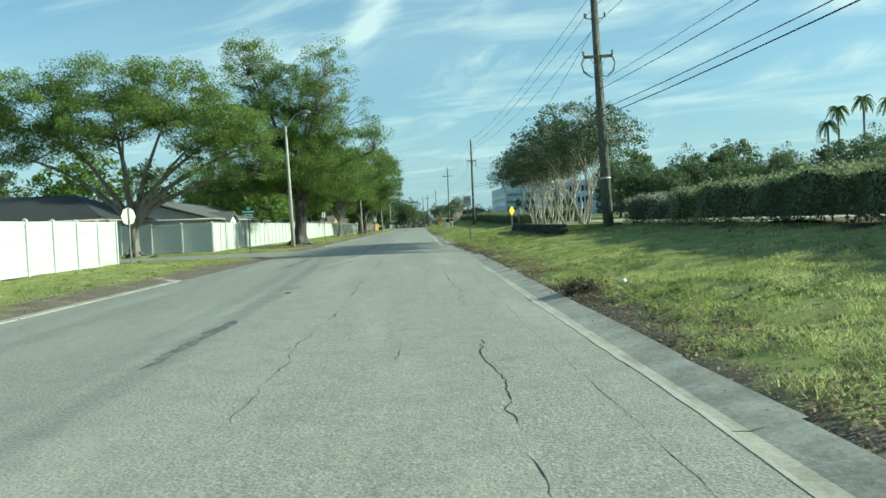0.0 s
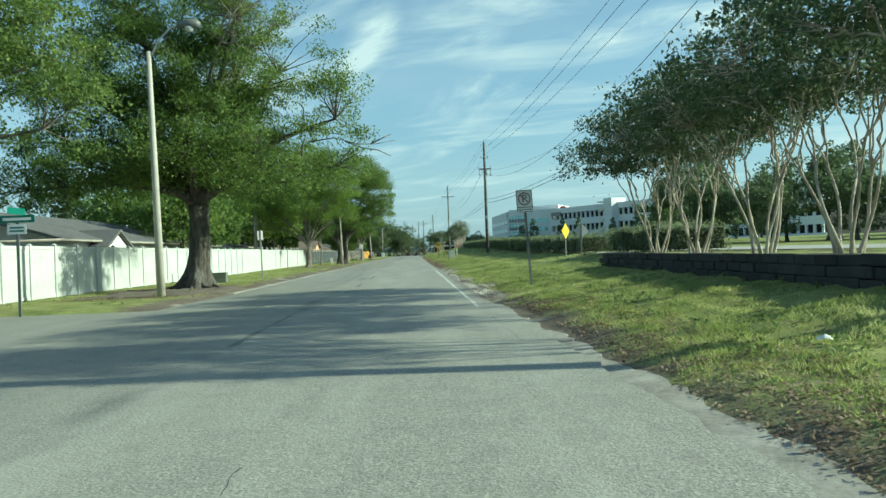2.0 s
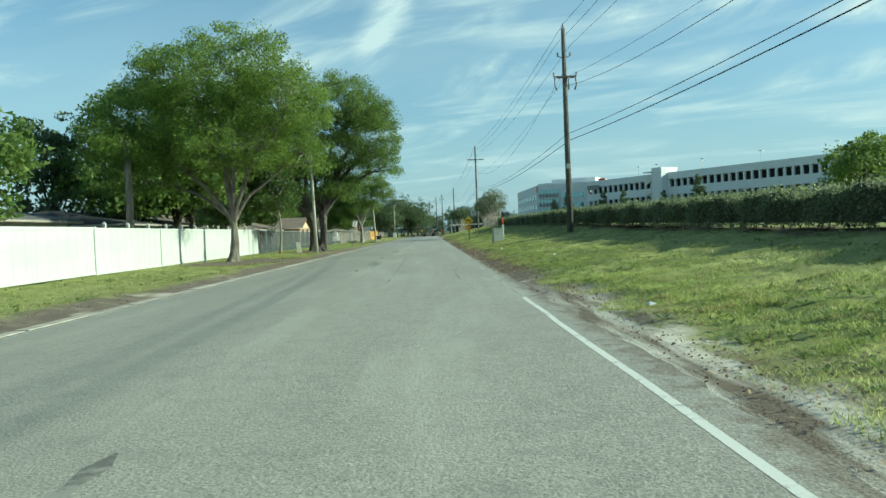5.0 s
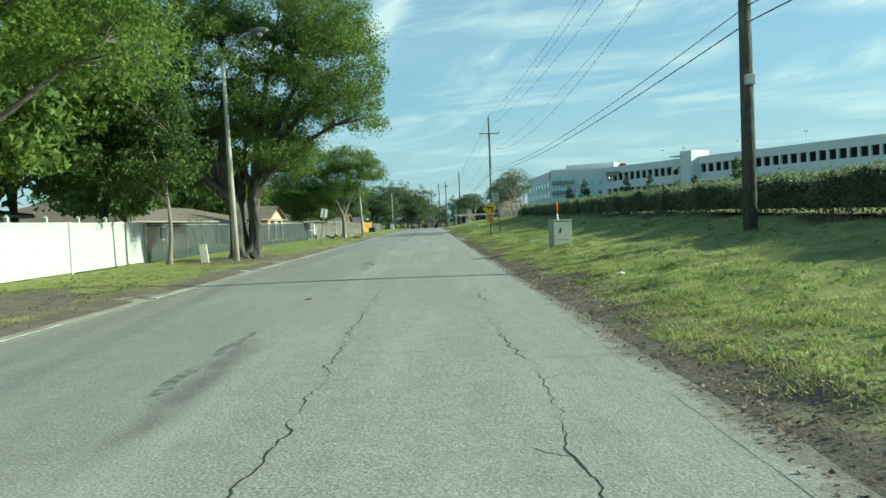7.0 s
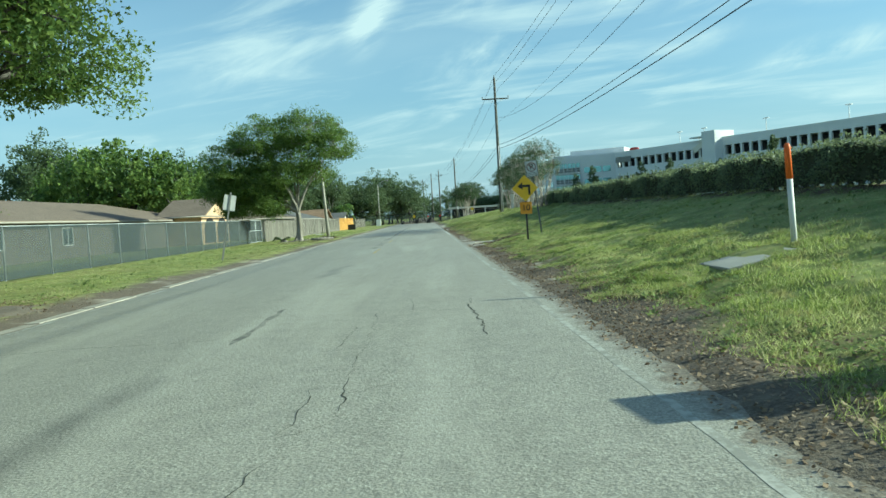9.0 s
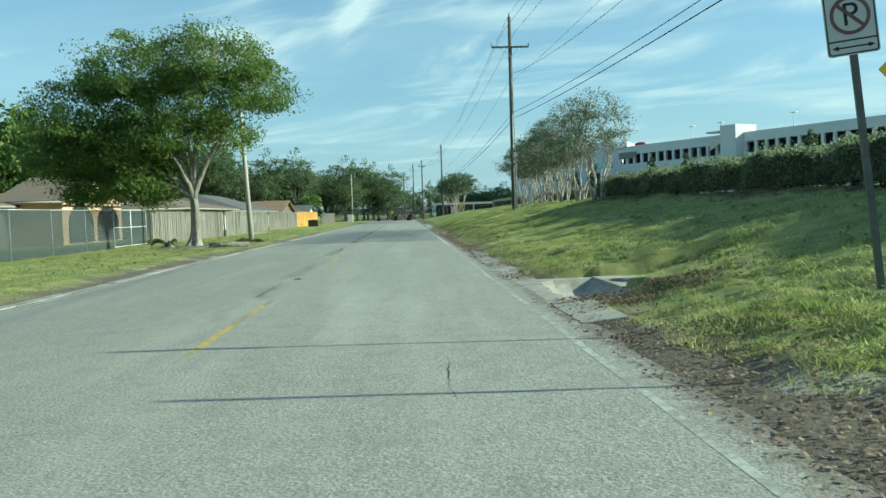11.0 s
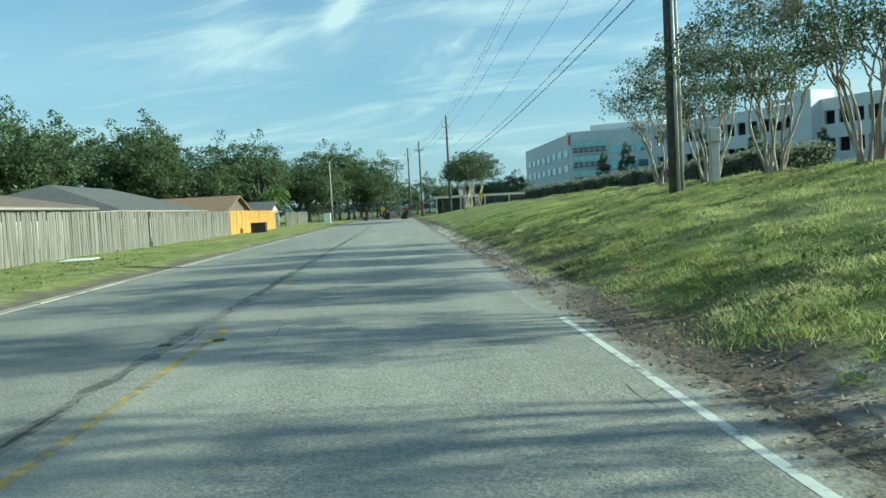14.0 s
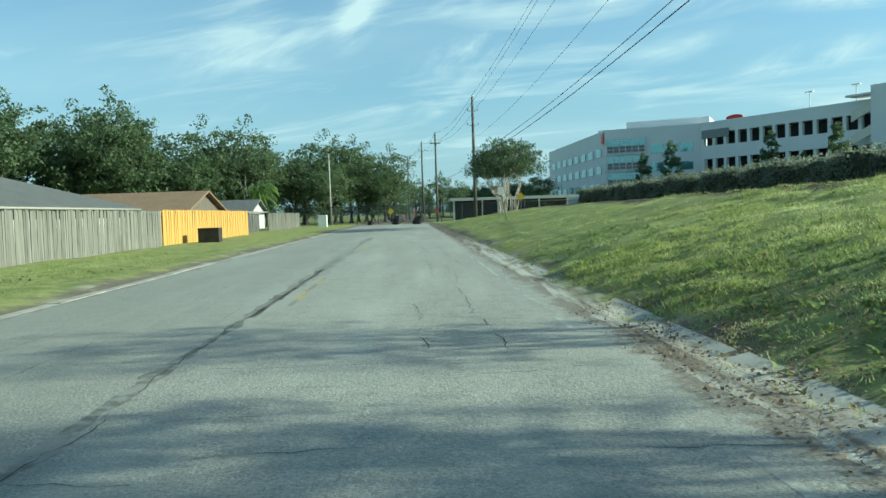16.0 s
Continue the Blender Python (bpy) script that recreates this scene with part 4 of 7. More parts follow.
def hedge(name, label, y0, y1, x0, x1, base, top, seed, per=540, leaf=0.085, gap=0.05, mat=None):
    """A clipped hedge along y: stems, an inner mass coloured dark for shade and a skin of leaves."""
    mat = mat or LEAF_HEDGE
    rng = np.random.default_rng(seed)
    ob = thing(name, ((x0 + x1) / 2, y0, height((x0 + x1) / 2, y0)), label, "hedge")
    bz = ob.matrix_basis.translation
    n, length = 0, y1 - y0
    area = length * ((top[0] + top[1]) / 2 - (base[0] + base[1]) / 2)
    count = int(per * area * 1.5)
    y = rng.uniform(y0, y1, count)
    u = (y - y0) / length
    zb, zt = base[0] + (base[1] - base[0]) * u, top[0] + (top[1] - top[0]) * u
    lump = 0.16 * np.sin(y * 1.3 + seed) + 0.12 * np.sin(y * 2.9 + 2 * seed) + 0.06 * np.sin(y * 6.1)
    face = rng.uniform(0, 1, count)
    z = zb + gap + (zt - zb - gap) * rng.uniform(0, 1, count) ** 0.8
    x = x0 - lump * 0.7 + 0.22 * np.abs(rng.normal(size=count)) + 0.10 * np.sin(z * 5 + y * 2)
    roof = face > 0.62
    x = np.where(roof, rng.uniform(x0, x1, count), x)
    z = np.where(roof, zt + lump * 0.55 - 0.12 * np.abs(rng.normal(size=count)) + 0.05, np.minimum(z, zt + lump * 0.5))
    back = (face > 0.9)
    x = np.where(back, x1 + 0.1 * rng.normal(size=count), x)
    z = np.where(back, zb + gap + (zt - zb - gap) * rng.uniform(0, 1, count), z)
    cap = rng.uniform(0, 1, count) < min(0.12, 1.2 / length)
    y = np.where(cap, np.where(rng.uniform(0, 1, count) < 0.5, y0, y1) + 0.08 * rng.normal(size=count), y)
    x = np.where(cap, rng.uniform(x0, x1, count), x)
    z = np.where(cap, zb + gap + (zt - zb - gap) * rng.uniform(0, 1, count), z)
    tuft = 0.05 * rng.normal(size=(count, 3))
    pos = np.stack([x, y, z], -1) + tuft - np.array(bz)
    part("foliage", leaves_mesh("foliage", pos, leaf, rng, mat, 0.6), mat, ob)
    # Solid filler, coloured as shade, that also keeps sun from passing through.
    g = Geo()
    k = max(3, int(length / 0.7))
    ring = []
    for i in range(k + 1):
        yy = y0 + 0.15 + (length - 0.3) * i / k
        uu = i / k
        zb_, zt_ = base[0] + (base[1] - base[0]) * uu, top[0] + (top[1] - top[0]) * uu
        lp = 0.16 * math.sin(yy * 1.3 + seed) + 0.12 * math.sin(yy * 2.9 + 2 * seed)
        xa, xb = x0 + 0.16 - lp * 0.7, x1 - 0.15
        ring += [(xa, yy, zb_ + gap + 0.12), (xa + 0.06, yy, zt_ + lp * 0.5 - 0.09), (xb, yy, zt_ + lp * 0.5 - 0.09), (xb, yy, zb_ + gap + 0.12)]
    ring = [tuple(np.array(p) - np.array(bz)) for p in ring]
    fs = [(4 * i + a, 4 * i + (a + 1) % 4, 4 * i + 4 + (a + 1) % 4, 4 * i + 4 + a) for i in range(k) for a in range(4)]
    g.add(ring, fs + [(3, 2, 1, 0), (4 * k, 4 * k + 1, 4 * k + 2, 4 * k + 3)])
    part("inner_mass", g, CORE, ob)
    g = Geo()
    rnd = random.Random(seed)
    for i in range(int(length / 0.55)):
        yy = y0 + 0.3 + i * 0.55 + rnd.uniform(-0.2, 0.2)
        uu = (yy - y0) / length
        xx = rnd.uniform(x0 + 0.2, x1 - 0.3)
        z0_ = height(xx, yy)
        p = Vector((xx, yy, z0_ - 0.05)) - bz
        for _ in range(2):
            g.tube([p, p + Vector((rnd.uniform(-0.15, 0.15), rnd.uniform(-0.15, 0.15), 0.35)), p + Vector((rnd.uniform(-0.3, 0.3), rnd.uniform(-0.3, 0.3), 0.8))], [0.014, 0.010, 0.007], 4, False)
    tagged(part("stem_work", g, BARK_GREY, ob), "bare woody stems", kind="stuff")
    return ob

# ---- roadside trees ----
tree("shade_tree", "wide spreading tree with forking grey limbs and pale spring leaves", (-15.9, 49.6, 0.08),
     [(-5.4, 0, 8.4, 3.0, 3.0, 2.6), (-1.0, 0.3, 9.8, 3.6, 3.0, 2.1), (3.0, -1, 8.6, 3.3, 3.0, 2.4), (-6.8, 0, 6.4, 1.9, 2.6, 1.5), (4.8, -1.6, 6.6, 2.2, 2.6, 1.7), (0.4, -2.2, 7.4, 3.2, 2.6, 1.7), (4.6, -1.0, 4.9, 2.0, 2.0, 1.2), (6.2, -1.6, 7.0, 1.8, 2.2, 2.0), (-3.4, 0, 6.6, 2.6, 2.6, 1.5), (7.4, -0.5, 6.2, 1.7, 2.2, 1.9), (7.2, 0, 4.6, 1.4, 1.8, 1.0)],
     440, 250, 0.112, BARK_TREE, LEAF_PALE, 11, 0.31, 1.6, 1, 0.30, 0.8, limb_r=0.11)
oak = tree("oak_tree", "tall street oak with ridged trunk and flared roots", (-7.95, 60.2, 0.08),
     [(-0.2, 0, 10.4, 3.0, 2.8, 2.4, 1.3), (0.8, 0.4, 7.6, 3.4, 3.0, 2.0, 1.2), (-2.8, 0, 12.4, 2.3, 2.4, 2.8), (2.4, 0, 12.0, 2.5, 2.4, 2.8, 0.4), (-1.5, 0, 8.5, 3.2, 3.0, 2.5), (3.5, 0, 8.4, 3.0, 3.0, 2.3, 0.5), (5.6, 0.5, 6.6, 2.1, 2.6, 1.9, 0.55), (0.5, 0, 6.0, 3.4, 3.4, 2.0, 1.5), (-3.4, 0, 6.0, 2.1, 2.4, 1.9, 1.4), (2.6, 2.6, 5.0, 2.6, 2.2, 1.4), (-2.0, 2.6, 5.2, 2.4, 2.0, 1.4), (1.9, 6.5, 4.5, 1.6, 1.5, 0.8), (0.6, 5.0, 6.2, 2.2, 2.2, 1.3), (-5.0, 0, 8.5, 2.3, 2.8, 2.4, 0.8), (-4.8, 0, 5.8, 1.8, 2.2, 1.4),
      (0.4, -2.4, 5.2, 2.8, 1.8, 1.3, 1.4), (-3.2, -1.6, 4.7, 2.2, 2.0, 1.2, 1.4), (3.8, -2.0, 3.9, 1.8, 1.7, 1.0, 1.6), (0.0, 0.5, 4.4, 2.4, 2.2, 0.9, 2.2), (-5.8, -1.0, 4.0, 1.7, 2.0, 1.1, 1.5), (2.2, -1.6, 4.2, 1.6, 1.6, 0.8, 2.0), (-2.4, -1.6, 4.0, 1.6, 1.6, 0.8, 2.0), (5.6, -0.5, 4.6, 1.4, 1.6, 0.9, 1.4)],
     780, 290, 0.096, BARK_OAK, LEAF_OAK, 12, 0.46, 3.3, 1, 0.3, 0.82, limb_r=0.15)
g = Geo()
for path in (((4.6, -0.2, 5.6), (5.6, -0.1, 5.75), (6.5, 0.1, 5.5), (7.2, 0.2, 5.5), (8.0, 0.3, 5.65)), ((6.0, 0, 5.62), (6.7, -0.2, 5.3), (7.3, -0.2, 5.2), (7.8, -0.3, 4.95)), ((7.0, 0.2, 5.5), (7.5, 0.3, 5.75), (7.8, 0.4, 5.9))):
    g.tube(path, [0.030 - 0.005 * k for k in range(len(path))], 5)
part("bare_branch", g, BARK_TREE, oak, "leafless grey branch reaching over the road")
rb = random.Random(77)
for k in range(8):
    g = Geo()
    a = Vector((0.5 + 0.1 * k, rb.uniform(-0.5, 0.3), 6.4 + 0.25 * k))
    b = Vector((rb.uniform(1.2, 5.2), rb.uniform(-2.6, 0.6), rb.uniform(9.0, 13.2)))
    spine = [a.lerp(b, u) + Vector((0.35 * math.sin(3 * u + k), 0.3 * math.sin(4 * u + 2 * k), 0.5 * u * (1 - u))) for u in (0, 0.2, 0.4, 0.6, 0.8, 1.0)]
    g.tube(spine, [0.075, 0.062, 0.048, 0.036, 0.025, 0.012], 6)
    for j in range(16):
        o = spine[2 + j % 3].lerp(spine[3 + j % 3], rb.random())
        w = Vector((rb.uniform(-0.8, 1.2), rb.uniform(-0.9, 0.7), rb.uniform(0.1, 1.2))).normalized() * rb.uniform(0.7, 1.7)
        m = o + w * 0.5 + Vector((0, 0, -0.12))
        g.tube([o, m, o + w], [0.017, 0.012, 0.006], 4, False)
        for q in range(3):
            e = m + Vector((rb.uniform(-0.6, 0.8), rb.uniform(-0.5, 0.5), rb.uniform(-0.2, 0.7)))
            g.tube([m.lerp(o + w, q / 3), e], [0.009, 0.005], 3, False)
    part("bare_bough", g, BARK_GREY, oak, "leafless grey bough with fine twigs")
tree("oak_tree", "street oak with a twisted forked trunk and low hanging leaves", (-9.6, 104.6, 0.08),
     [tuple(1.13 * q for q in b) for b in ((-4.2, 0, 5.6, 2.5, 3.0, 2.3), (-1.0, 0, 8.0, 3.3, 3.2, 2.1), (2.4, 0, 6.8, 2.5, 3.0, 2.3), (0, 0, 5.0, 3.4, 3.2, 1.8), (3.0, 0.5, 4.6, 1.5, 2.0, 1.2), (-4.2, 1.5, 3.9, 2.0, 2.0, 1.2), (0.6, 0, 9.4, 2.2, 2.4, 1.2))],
     440, 250, 0.108, BARK_TREE, LEAF_OAK_SUNLIT, 13, 0.25, 2.0, 1, 0.3, 0.82, limb_r=0.12)
tree("oak_tree", "dense dark green oak behind the white fence", (-15.0, 115.5, 0.08),
     [(0, 0, 6.0, 3.8, 4.0, 2.8), (3.0, 1.0, 7.6, 2.8, 3.4, 2.8), (-3.2, 0, 8.4, 3.4, 3.6, 2.8), (0.5, 0, 10.2, 3.4, 3.4, 2.0), (1.0, -2, 4.2, 2.4, 2.0, 1.5), (-3.0, 0, 4.2, 3.2, 3.4, 1.8), (-6.0, 1.0, 5.4, 3.0, 3.2, 2.6)],
     420, 110, 0.24, BARK_OAK, LEAF_OAK, 14, 0.26, 2.4, 1, 0.2, 0.95, limb_r=0.12)
tree("oak_tree", "large oak with dark ridged trunks grown together", (-8.1, 124.0, 0.08),
     [(-6.5, 0, 8.5, 2.9, 3.0, 2.7), (-3.0, 0, 11.2, 3.5, 3.4, 2.5), (2.0, 0, 11.0, 3.3, 3.2, 2.5), (4.6, -0.5, 8.0, 2.3, 2.8, 2.2), (5.2, 0, 6.2, 1.7, 2.4, 1.3), (2.0, 0, 7.0, 3.3, 3.2, 1.8), (-2.5, 0, 6.6, 3.4, 3.2, 2.2), (-6.5, 0, 5.6, 2.3, 2.8, 1.7), (1.5, 0, 4.7, 2.0, 2.4, 1.2, 1.6), (-3.6, 0, 4.1, 2.3, 2.6, 1.6, 2.0),
      (4.2, 0, 10.0, 2.2, 2.6, 2.2, 1.3), (-0.4, -0.5, 9.0, 3.2, 3.0, 2.0, 1.2), (1.0, 4.5, 4.7, 1.7, 1.6, 1.2, 1.8), (-0.6, 3.8, 6.4, 2.6, 2.2, 1.6), (-2.6, 4.5, 4.8, 1.6, 1.6, 1.1, 1.8)],
     860, 290, 0.104, BARK_OAK, LEAF_OAK, 15, 0.33, 2.7, 3, 0.20, 0.85, limb_r=0.14)
tree("oak_tree", "round-crowned oak with pale forked trunk beside the board fence", (-8.9, 169.0, 0.08),
     [tuple(0.93 * q for q in b) for b in ((-4.8, 0, 6.0, 2.4, 2.8, 2.2), (-2.6, 0, 8.0, 2.8, 3.0, 1.9), (1.0, 0, 8.5, 2.9, 3.0, 1.7), (3.2, 0, 7.2, 1.8, 2.4, 1.7), (0, 0, 6.4, 3.0, 3.0, 1.9), (-3.2, -0.3, 4.4, 2.2, 2.2, 1.6, 2.0), (-5.4, 0, 4.2, 1.9, 2.0, 1.6, 2.0),
      (-4.2, 0, 2.8, 1.6, 1.6, 1.1, 2.5), (-2.0, -0.6, 3.2, 1.3, 1.3, 1.0, 2.5), (1.6, 0.5, 5.2, 1.6, 1.9, 1.1, 1.5), (-1.0, -1.2, 5.0, 2.0, 1.7, 1.2, 1.6), (-2.0, 0.3, 2.7, 1.2, 1.2, 0.9, 3.0), (-1.5, 0.6, 4.1, 1.4, 1.4, 1.0, 2.0))],
     640, 200, 0.115, BARK_GREY, LEAF_OAK, 16, 0.24, 2.1, 1, 0.3, 0.82, limb_r=0.11)
tree("small_dark_tree", "small dark-leaved tree with a slender drooping crown", (-10.3, 120.3, 0.08),
     [(0, 0, 4.2, 2.0, 2.2, 1.6), (-2.6, 0, 4.0, 2.2, 2.4, 1.6), (-1, 0, 6.4, 2.5, 2.5, 1.9)], 150, 110, 0.18, BARK_GREY, LEAF_DARK, 17, 0.10, 2.4, 1, 0.2, 0.8, limb_r=0.06)
# crape myrtles: two rows and one far group
for i, (y, s) in enumerate(((38.8, 1.1), (42.6, 1.0), (45.9, 1.0), (49.8, 0.97), (53.2, 0.92))):
    tree("crape_myrtle", "crape myrtle with smooth pale stems and thin grey-green leaves", (8.15, y, 0.88),
         [(-1.5 * s, 0.6, 3.3 * s, 1.6 * s, 1.6, 1.0), (1.3, -0.5, 3.6 * s, 1.7, 1.6, 1.1), (0, 0, 4.3 * s, 1.9 * s, 1.9, 0.85), (-0.4, -0.9, 3.0 * s, 1.5, 1.2, 0.7), (0.3, 1.0, 3.4 * s, 1.5, 1.2, 0.8)],
         230, 62, 0.096, BARK_CRAPE, LEAF_CRAPE, 30 + i, 0.036 * s, 1.35 * s, 7, 0.34, 0.42, limb_r=0.034, group="crape myrtles in the planter")
for i, (y, s) in enumerate(((170.0, 1.0), (173.6, 1.05), (177.6, 1.0), (180.7, 0.97), (184.5, 0.95), (188.3, 0.92), (192.3, 0.92))):
    tree("crape_myrtle", "crape myrtle with smooth pale stems and thin grey-green leaves", (9.35, y, 1.62),
         [(-1.15 * s, 0.4, 3.1 * s, 1.3 * s, 1.4, 1.0), (0.6, -0.4, 3.1 * s, 1.05, 1.3, 1.0), (-0.3, 0, 4.1 * s, 1.25 * s, 1.5, 0.85), (-0.5, -0.5, 2.3 * s, 1.2, 1.1, 0.65), (0.1, 0.6, 2.4 * s, 1.1, 1.1, 0.65)] if i else
         [(-0.9, 0.2, 3.2, 0.9, 0.9, 1.1), (0.8, -0.2, 3.3, 0.9, 0.9, 1.2), (-0.1, 0, 4.2, 1.2, 1.0, 0.9), (0.2, -0.6, 2.6, 1.0, 0.9, 0.8)],
         (175 if i < 6 else 100) if i else 190, (56 if i < 6 else 40) if i else 26, 0.074, BARK_CRAPE, LEAF_CRAPE, 40 + i, 0.042 * s, 1.4 * s, 9, 0.30, 0.42, limb_r=0.036, group="crape myrtles on the bank")
for i, (x, y, s) in enumerate(((7.2, 243, 1.2), (8.6, 247, 1.25), (8.0, 250, 1.2))):
    tree("crape_myrtle", "bushy crape myrtle with brownish leaves and pale stems", (x, y, height(x, y)),
         [(0, 0, 3.4 * s, 2.0 * s, 2.0, 1.0), (-1.0, 0, 2.8 * s, 1.6 * s, 1.6, 0.8), (1.0, 0, 2.8 * s, 1.6 * s, 1.6, 0.8), (0, 0, 4.0 * s, 1.5 * s, 1.5, 0.7)],
         120, 60, 0.15, BARK_CRAPE, LEAF_CRAPE, 50 + i, 0.06, 1.5, 5, 0.3, 0.65, limb_r=0.045, group="far crape myrtles")

# ---- hedges on the bank ----
hedge("hedge", "dark clipped hedge of small leaves on the grass bank", -6, 30.5, 9.5, 11.4, (0.88, 0.88), (2.1, 2.05), 61)
hedge("hedge", "lower clipped hedge with bare twiggy patches", 30.7, 38.0, 9.8, 11.2, (0.86, 0.86), (1.95, 1.95), 62, mat=LEAF_SILVER)
hedge("hedge", "clipped hedge beside the driveway entrance", 56.0, 66.4, 9.8, 11.6, (0.80, 0.78), (1.85, 1.9), 63)
hedge("hedge", "long clipped hedge following the top of the bank", 71.5, 121.0, 9.7, 11.4, (0.74, 1.30), (1.72, 2.36), 64)
hedge("hedge", "long clipped hedge following the top of the bank", 121.0, 170.8, 9.7, 11.4, (1.30, 1.56), (2.36, 2.58), 65)
hedge("hedge", "looser silvery hedge on the bank", 190.5, 241.0, 12.6, 14.4, (1.55, 1.45), (2.62, 2.55), 66, 480, 0.10, mat=LEAF_SILVER)


# ---- poles, lamps and cables ----
def utility_pole(at, top, arms, label, lean=0.0, thick=1.0):
    ob = thing("utility_pole", at, label, "utility pole", "utility poles along the bank")
    ob.matrix_basis = pose(*at, 0, lean, 0)
    h = top - at[2]
    part("shaft", Geo().tube([(0, 0, -0.3), (0, 0, h * 0.5), (0, 0, h)], [0.175 * thick, 0.145 * thick, 0.11 * thick], 14), POLE_WOOD, ob)
    for z, half, kind in arms:
        if kind == "arm":
            part("crossarm", Geo().bevel_box(-half, half, -0.16, -0.06, z - 0.06, z + 0.06, 0.012), POLE_WOOD, ob)
            part("brace", Geo().tube([(-half * 0.55, -0.11, z - 0.06), (0, -0.11, z - 0.65)], [0.015, 0.015], 6), STEEL, ob)
            part("brace", Geo().tube([(half * 0.55, -0.11, z - 0.06), (0, -0.11, z - 0.65)], [0.015, 0.015], 6), STEEL, ob)
        else:
            for sd in (-1, 1):
                part("bracket", Geo().tube([(sd * half, 0, z + 0.05), (sd * 0.08, 0, z)], [0.022, 0.028], 6), STEEL, ob)
        for x in (-half, half):
            g = Geo()
            for k in range(3):
                g.tube([(x, -0.11 if kind == "arm" else 0, z + 0.07 + 0.07 * k), (x, -0.11 if kind == "arm" else 0, z + 0.12 + 0.07 * k)], [0.065, 0.035], 10)
            part("insulator", g, PORCELAIN, ob)
    part("top_insulator", Geo().tube([(0, 0, h), (0, 0, h + 0.08), (0, 0, h + 0.18), (0, 0, h + 0.26)], [0.03, 0.06, 0.06, 0.03], 10), PORCELAIN, ob)
    return ob


POLES = [(8.85, 37.0, 10.6), (8.1, 108.2, 12.1), (7.85, 187.0, 14.2), (6.4, 257.0, 11.8), (4.0, 288.0, 11.6), (2.4, 300.0, 11.6), (0.3, 329.0, 11.6)]
for i, (x, y, top) in enumerate(POLES):
    z = height(x, y)
    if i == 0:
        p = utility_pole((x, y, z), top, [(9.0 - z + 0.6, 0.42, "bracket"), (7.9 - z + 0.1, 0.62, "arm")], "brown wooden utility pole with switch brackets beside the hedge", -1.7, 1.3)
        for s in (-1, 1):
            part("cutout_switch", Geo().tube([(s * 0.62, -0.11, 7.15), (s * 0.72, -0.11, 6.95), (s * 0.62, -0.11, 6.6), (s * 0.3, -0.1, 6.35), (s * 0.14, -0.1, 6.45)], [0.05, 0.03, 0.05, 0.018, 0.018], 8), PORCELAIN, p)
        part("pole_band", Geo().tube([(0, 0, 2.05), (0, 0, 2.12)], [0.226, 0.226], 14), STEEL, p)
    elif i == 1:
        p = utility_pole((x, y, z), top, [(10.5 - z, 0.35, "bracket"), (9.4 - z, 0.62, "arm")], "brown wooden utility pole with crossarm and insulators")
        for s in (-1, 0.3, 1):
            part("cutout_switch", Geo().tube([(s * 0.55, -0.2, 8.5), (s * 0.6, -0.25, 8.1), (s * 0.5, -0.2, 7.8)], [0.05, 0.04, 0.05], 8), PORCELAIN, p)
        part("riser_clamp", Geo().bevel_box(-0.12, 0.12, -0.26, -0.13, 3.5, 3.75, 0.02), STEEL, p)
    elif i == 2:
        p = utility_pole((x, y, z), top, [(12.2 - z, 1.25, "arm")], "tall wooden utility pole with wide crossarm and conduit")
        part("riser_conduit", Geo().tube([(0.02, -0.2, 0), (0.02, -0.2, 3.0), (0.02, -0.17, 6.4)], [0.045, 0.045, 0.04], 8), STEEL, p)
        part("riser_conduit", Geo().tube([(0.16, -0.14, 0), (0.16, -0.14, 2.6), (0.14, -0.12, 5.6)], [0.035, 0.035, 0.03], 8), STEEL, p)
    else:
        utility_pole((x, y, z), top, [(top - z - 1.3, 0.45, "bracket"), (top - z - 2.6, 0.5, "bracket")] if i % 2 else [(top - z - 1.2, 0.7, "arm")], "wooden utility pole far along the road")


def cable(a, b, sag, r, name="overhead_cable", label="black overhead cable sagging between poles"):
    a, b = Vector(a), Vector(b)
    pts = []
    for k in range(17):
        u = k / 16
        p = a.lerp(b, u)
        p.z -= sag * 4 * u * (1 - u)
        pts.append(p)
    ob = new(name, Geo().tube(pts, [r] * 17, 5, False).mesh(name, WIRE))
    return tagged(ob, label, "cable", "overhead cables")


SPAN = [(8.9, -34.0, 10.6), (8.58, 37.0, 10.6)] + POLES[1:]
LOW = [(5.5, 5.8), (5.48, 5.73), (5.95, 6.3), (7.45, 7.8), (6.2, 6.6)] + [(6.0, 6.4)] * 5
for i, ((x0, y0, t0), (x1, y1, t1)) in enumerate(zip(SPAN[:-1], SPAN[1:])):
    for dx, dz in ((-0.42, -0.9), (0.42, -0.9), (0.0, 0.2)):
        cable((x0 + dx, y0, t0 + dz), (x1 + dx, y1, t1 + dz), 0.8, 0.010 if i < 4 else 0.012)
    for k, r in ((0, 0.017), (1, 0.013)):
        if i < 4 or k == 0:
            cable((x0 + 0.13 - 0.1 * k, y0, LOW[i][k]), (x1 + 0.13 - 0.1 * k, y1, LOW[i + 1][k]), 0.75 + 0.1 * k, r)
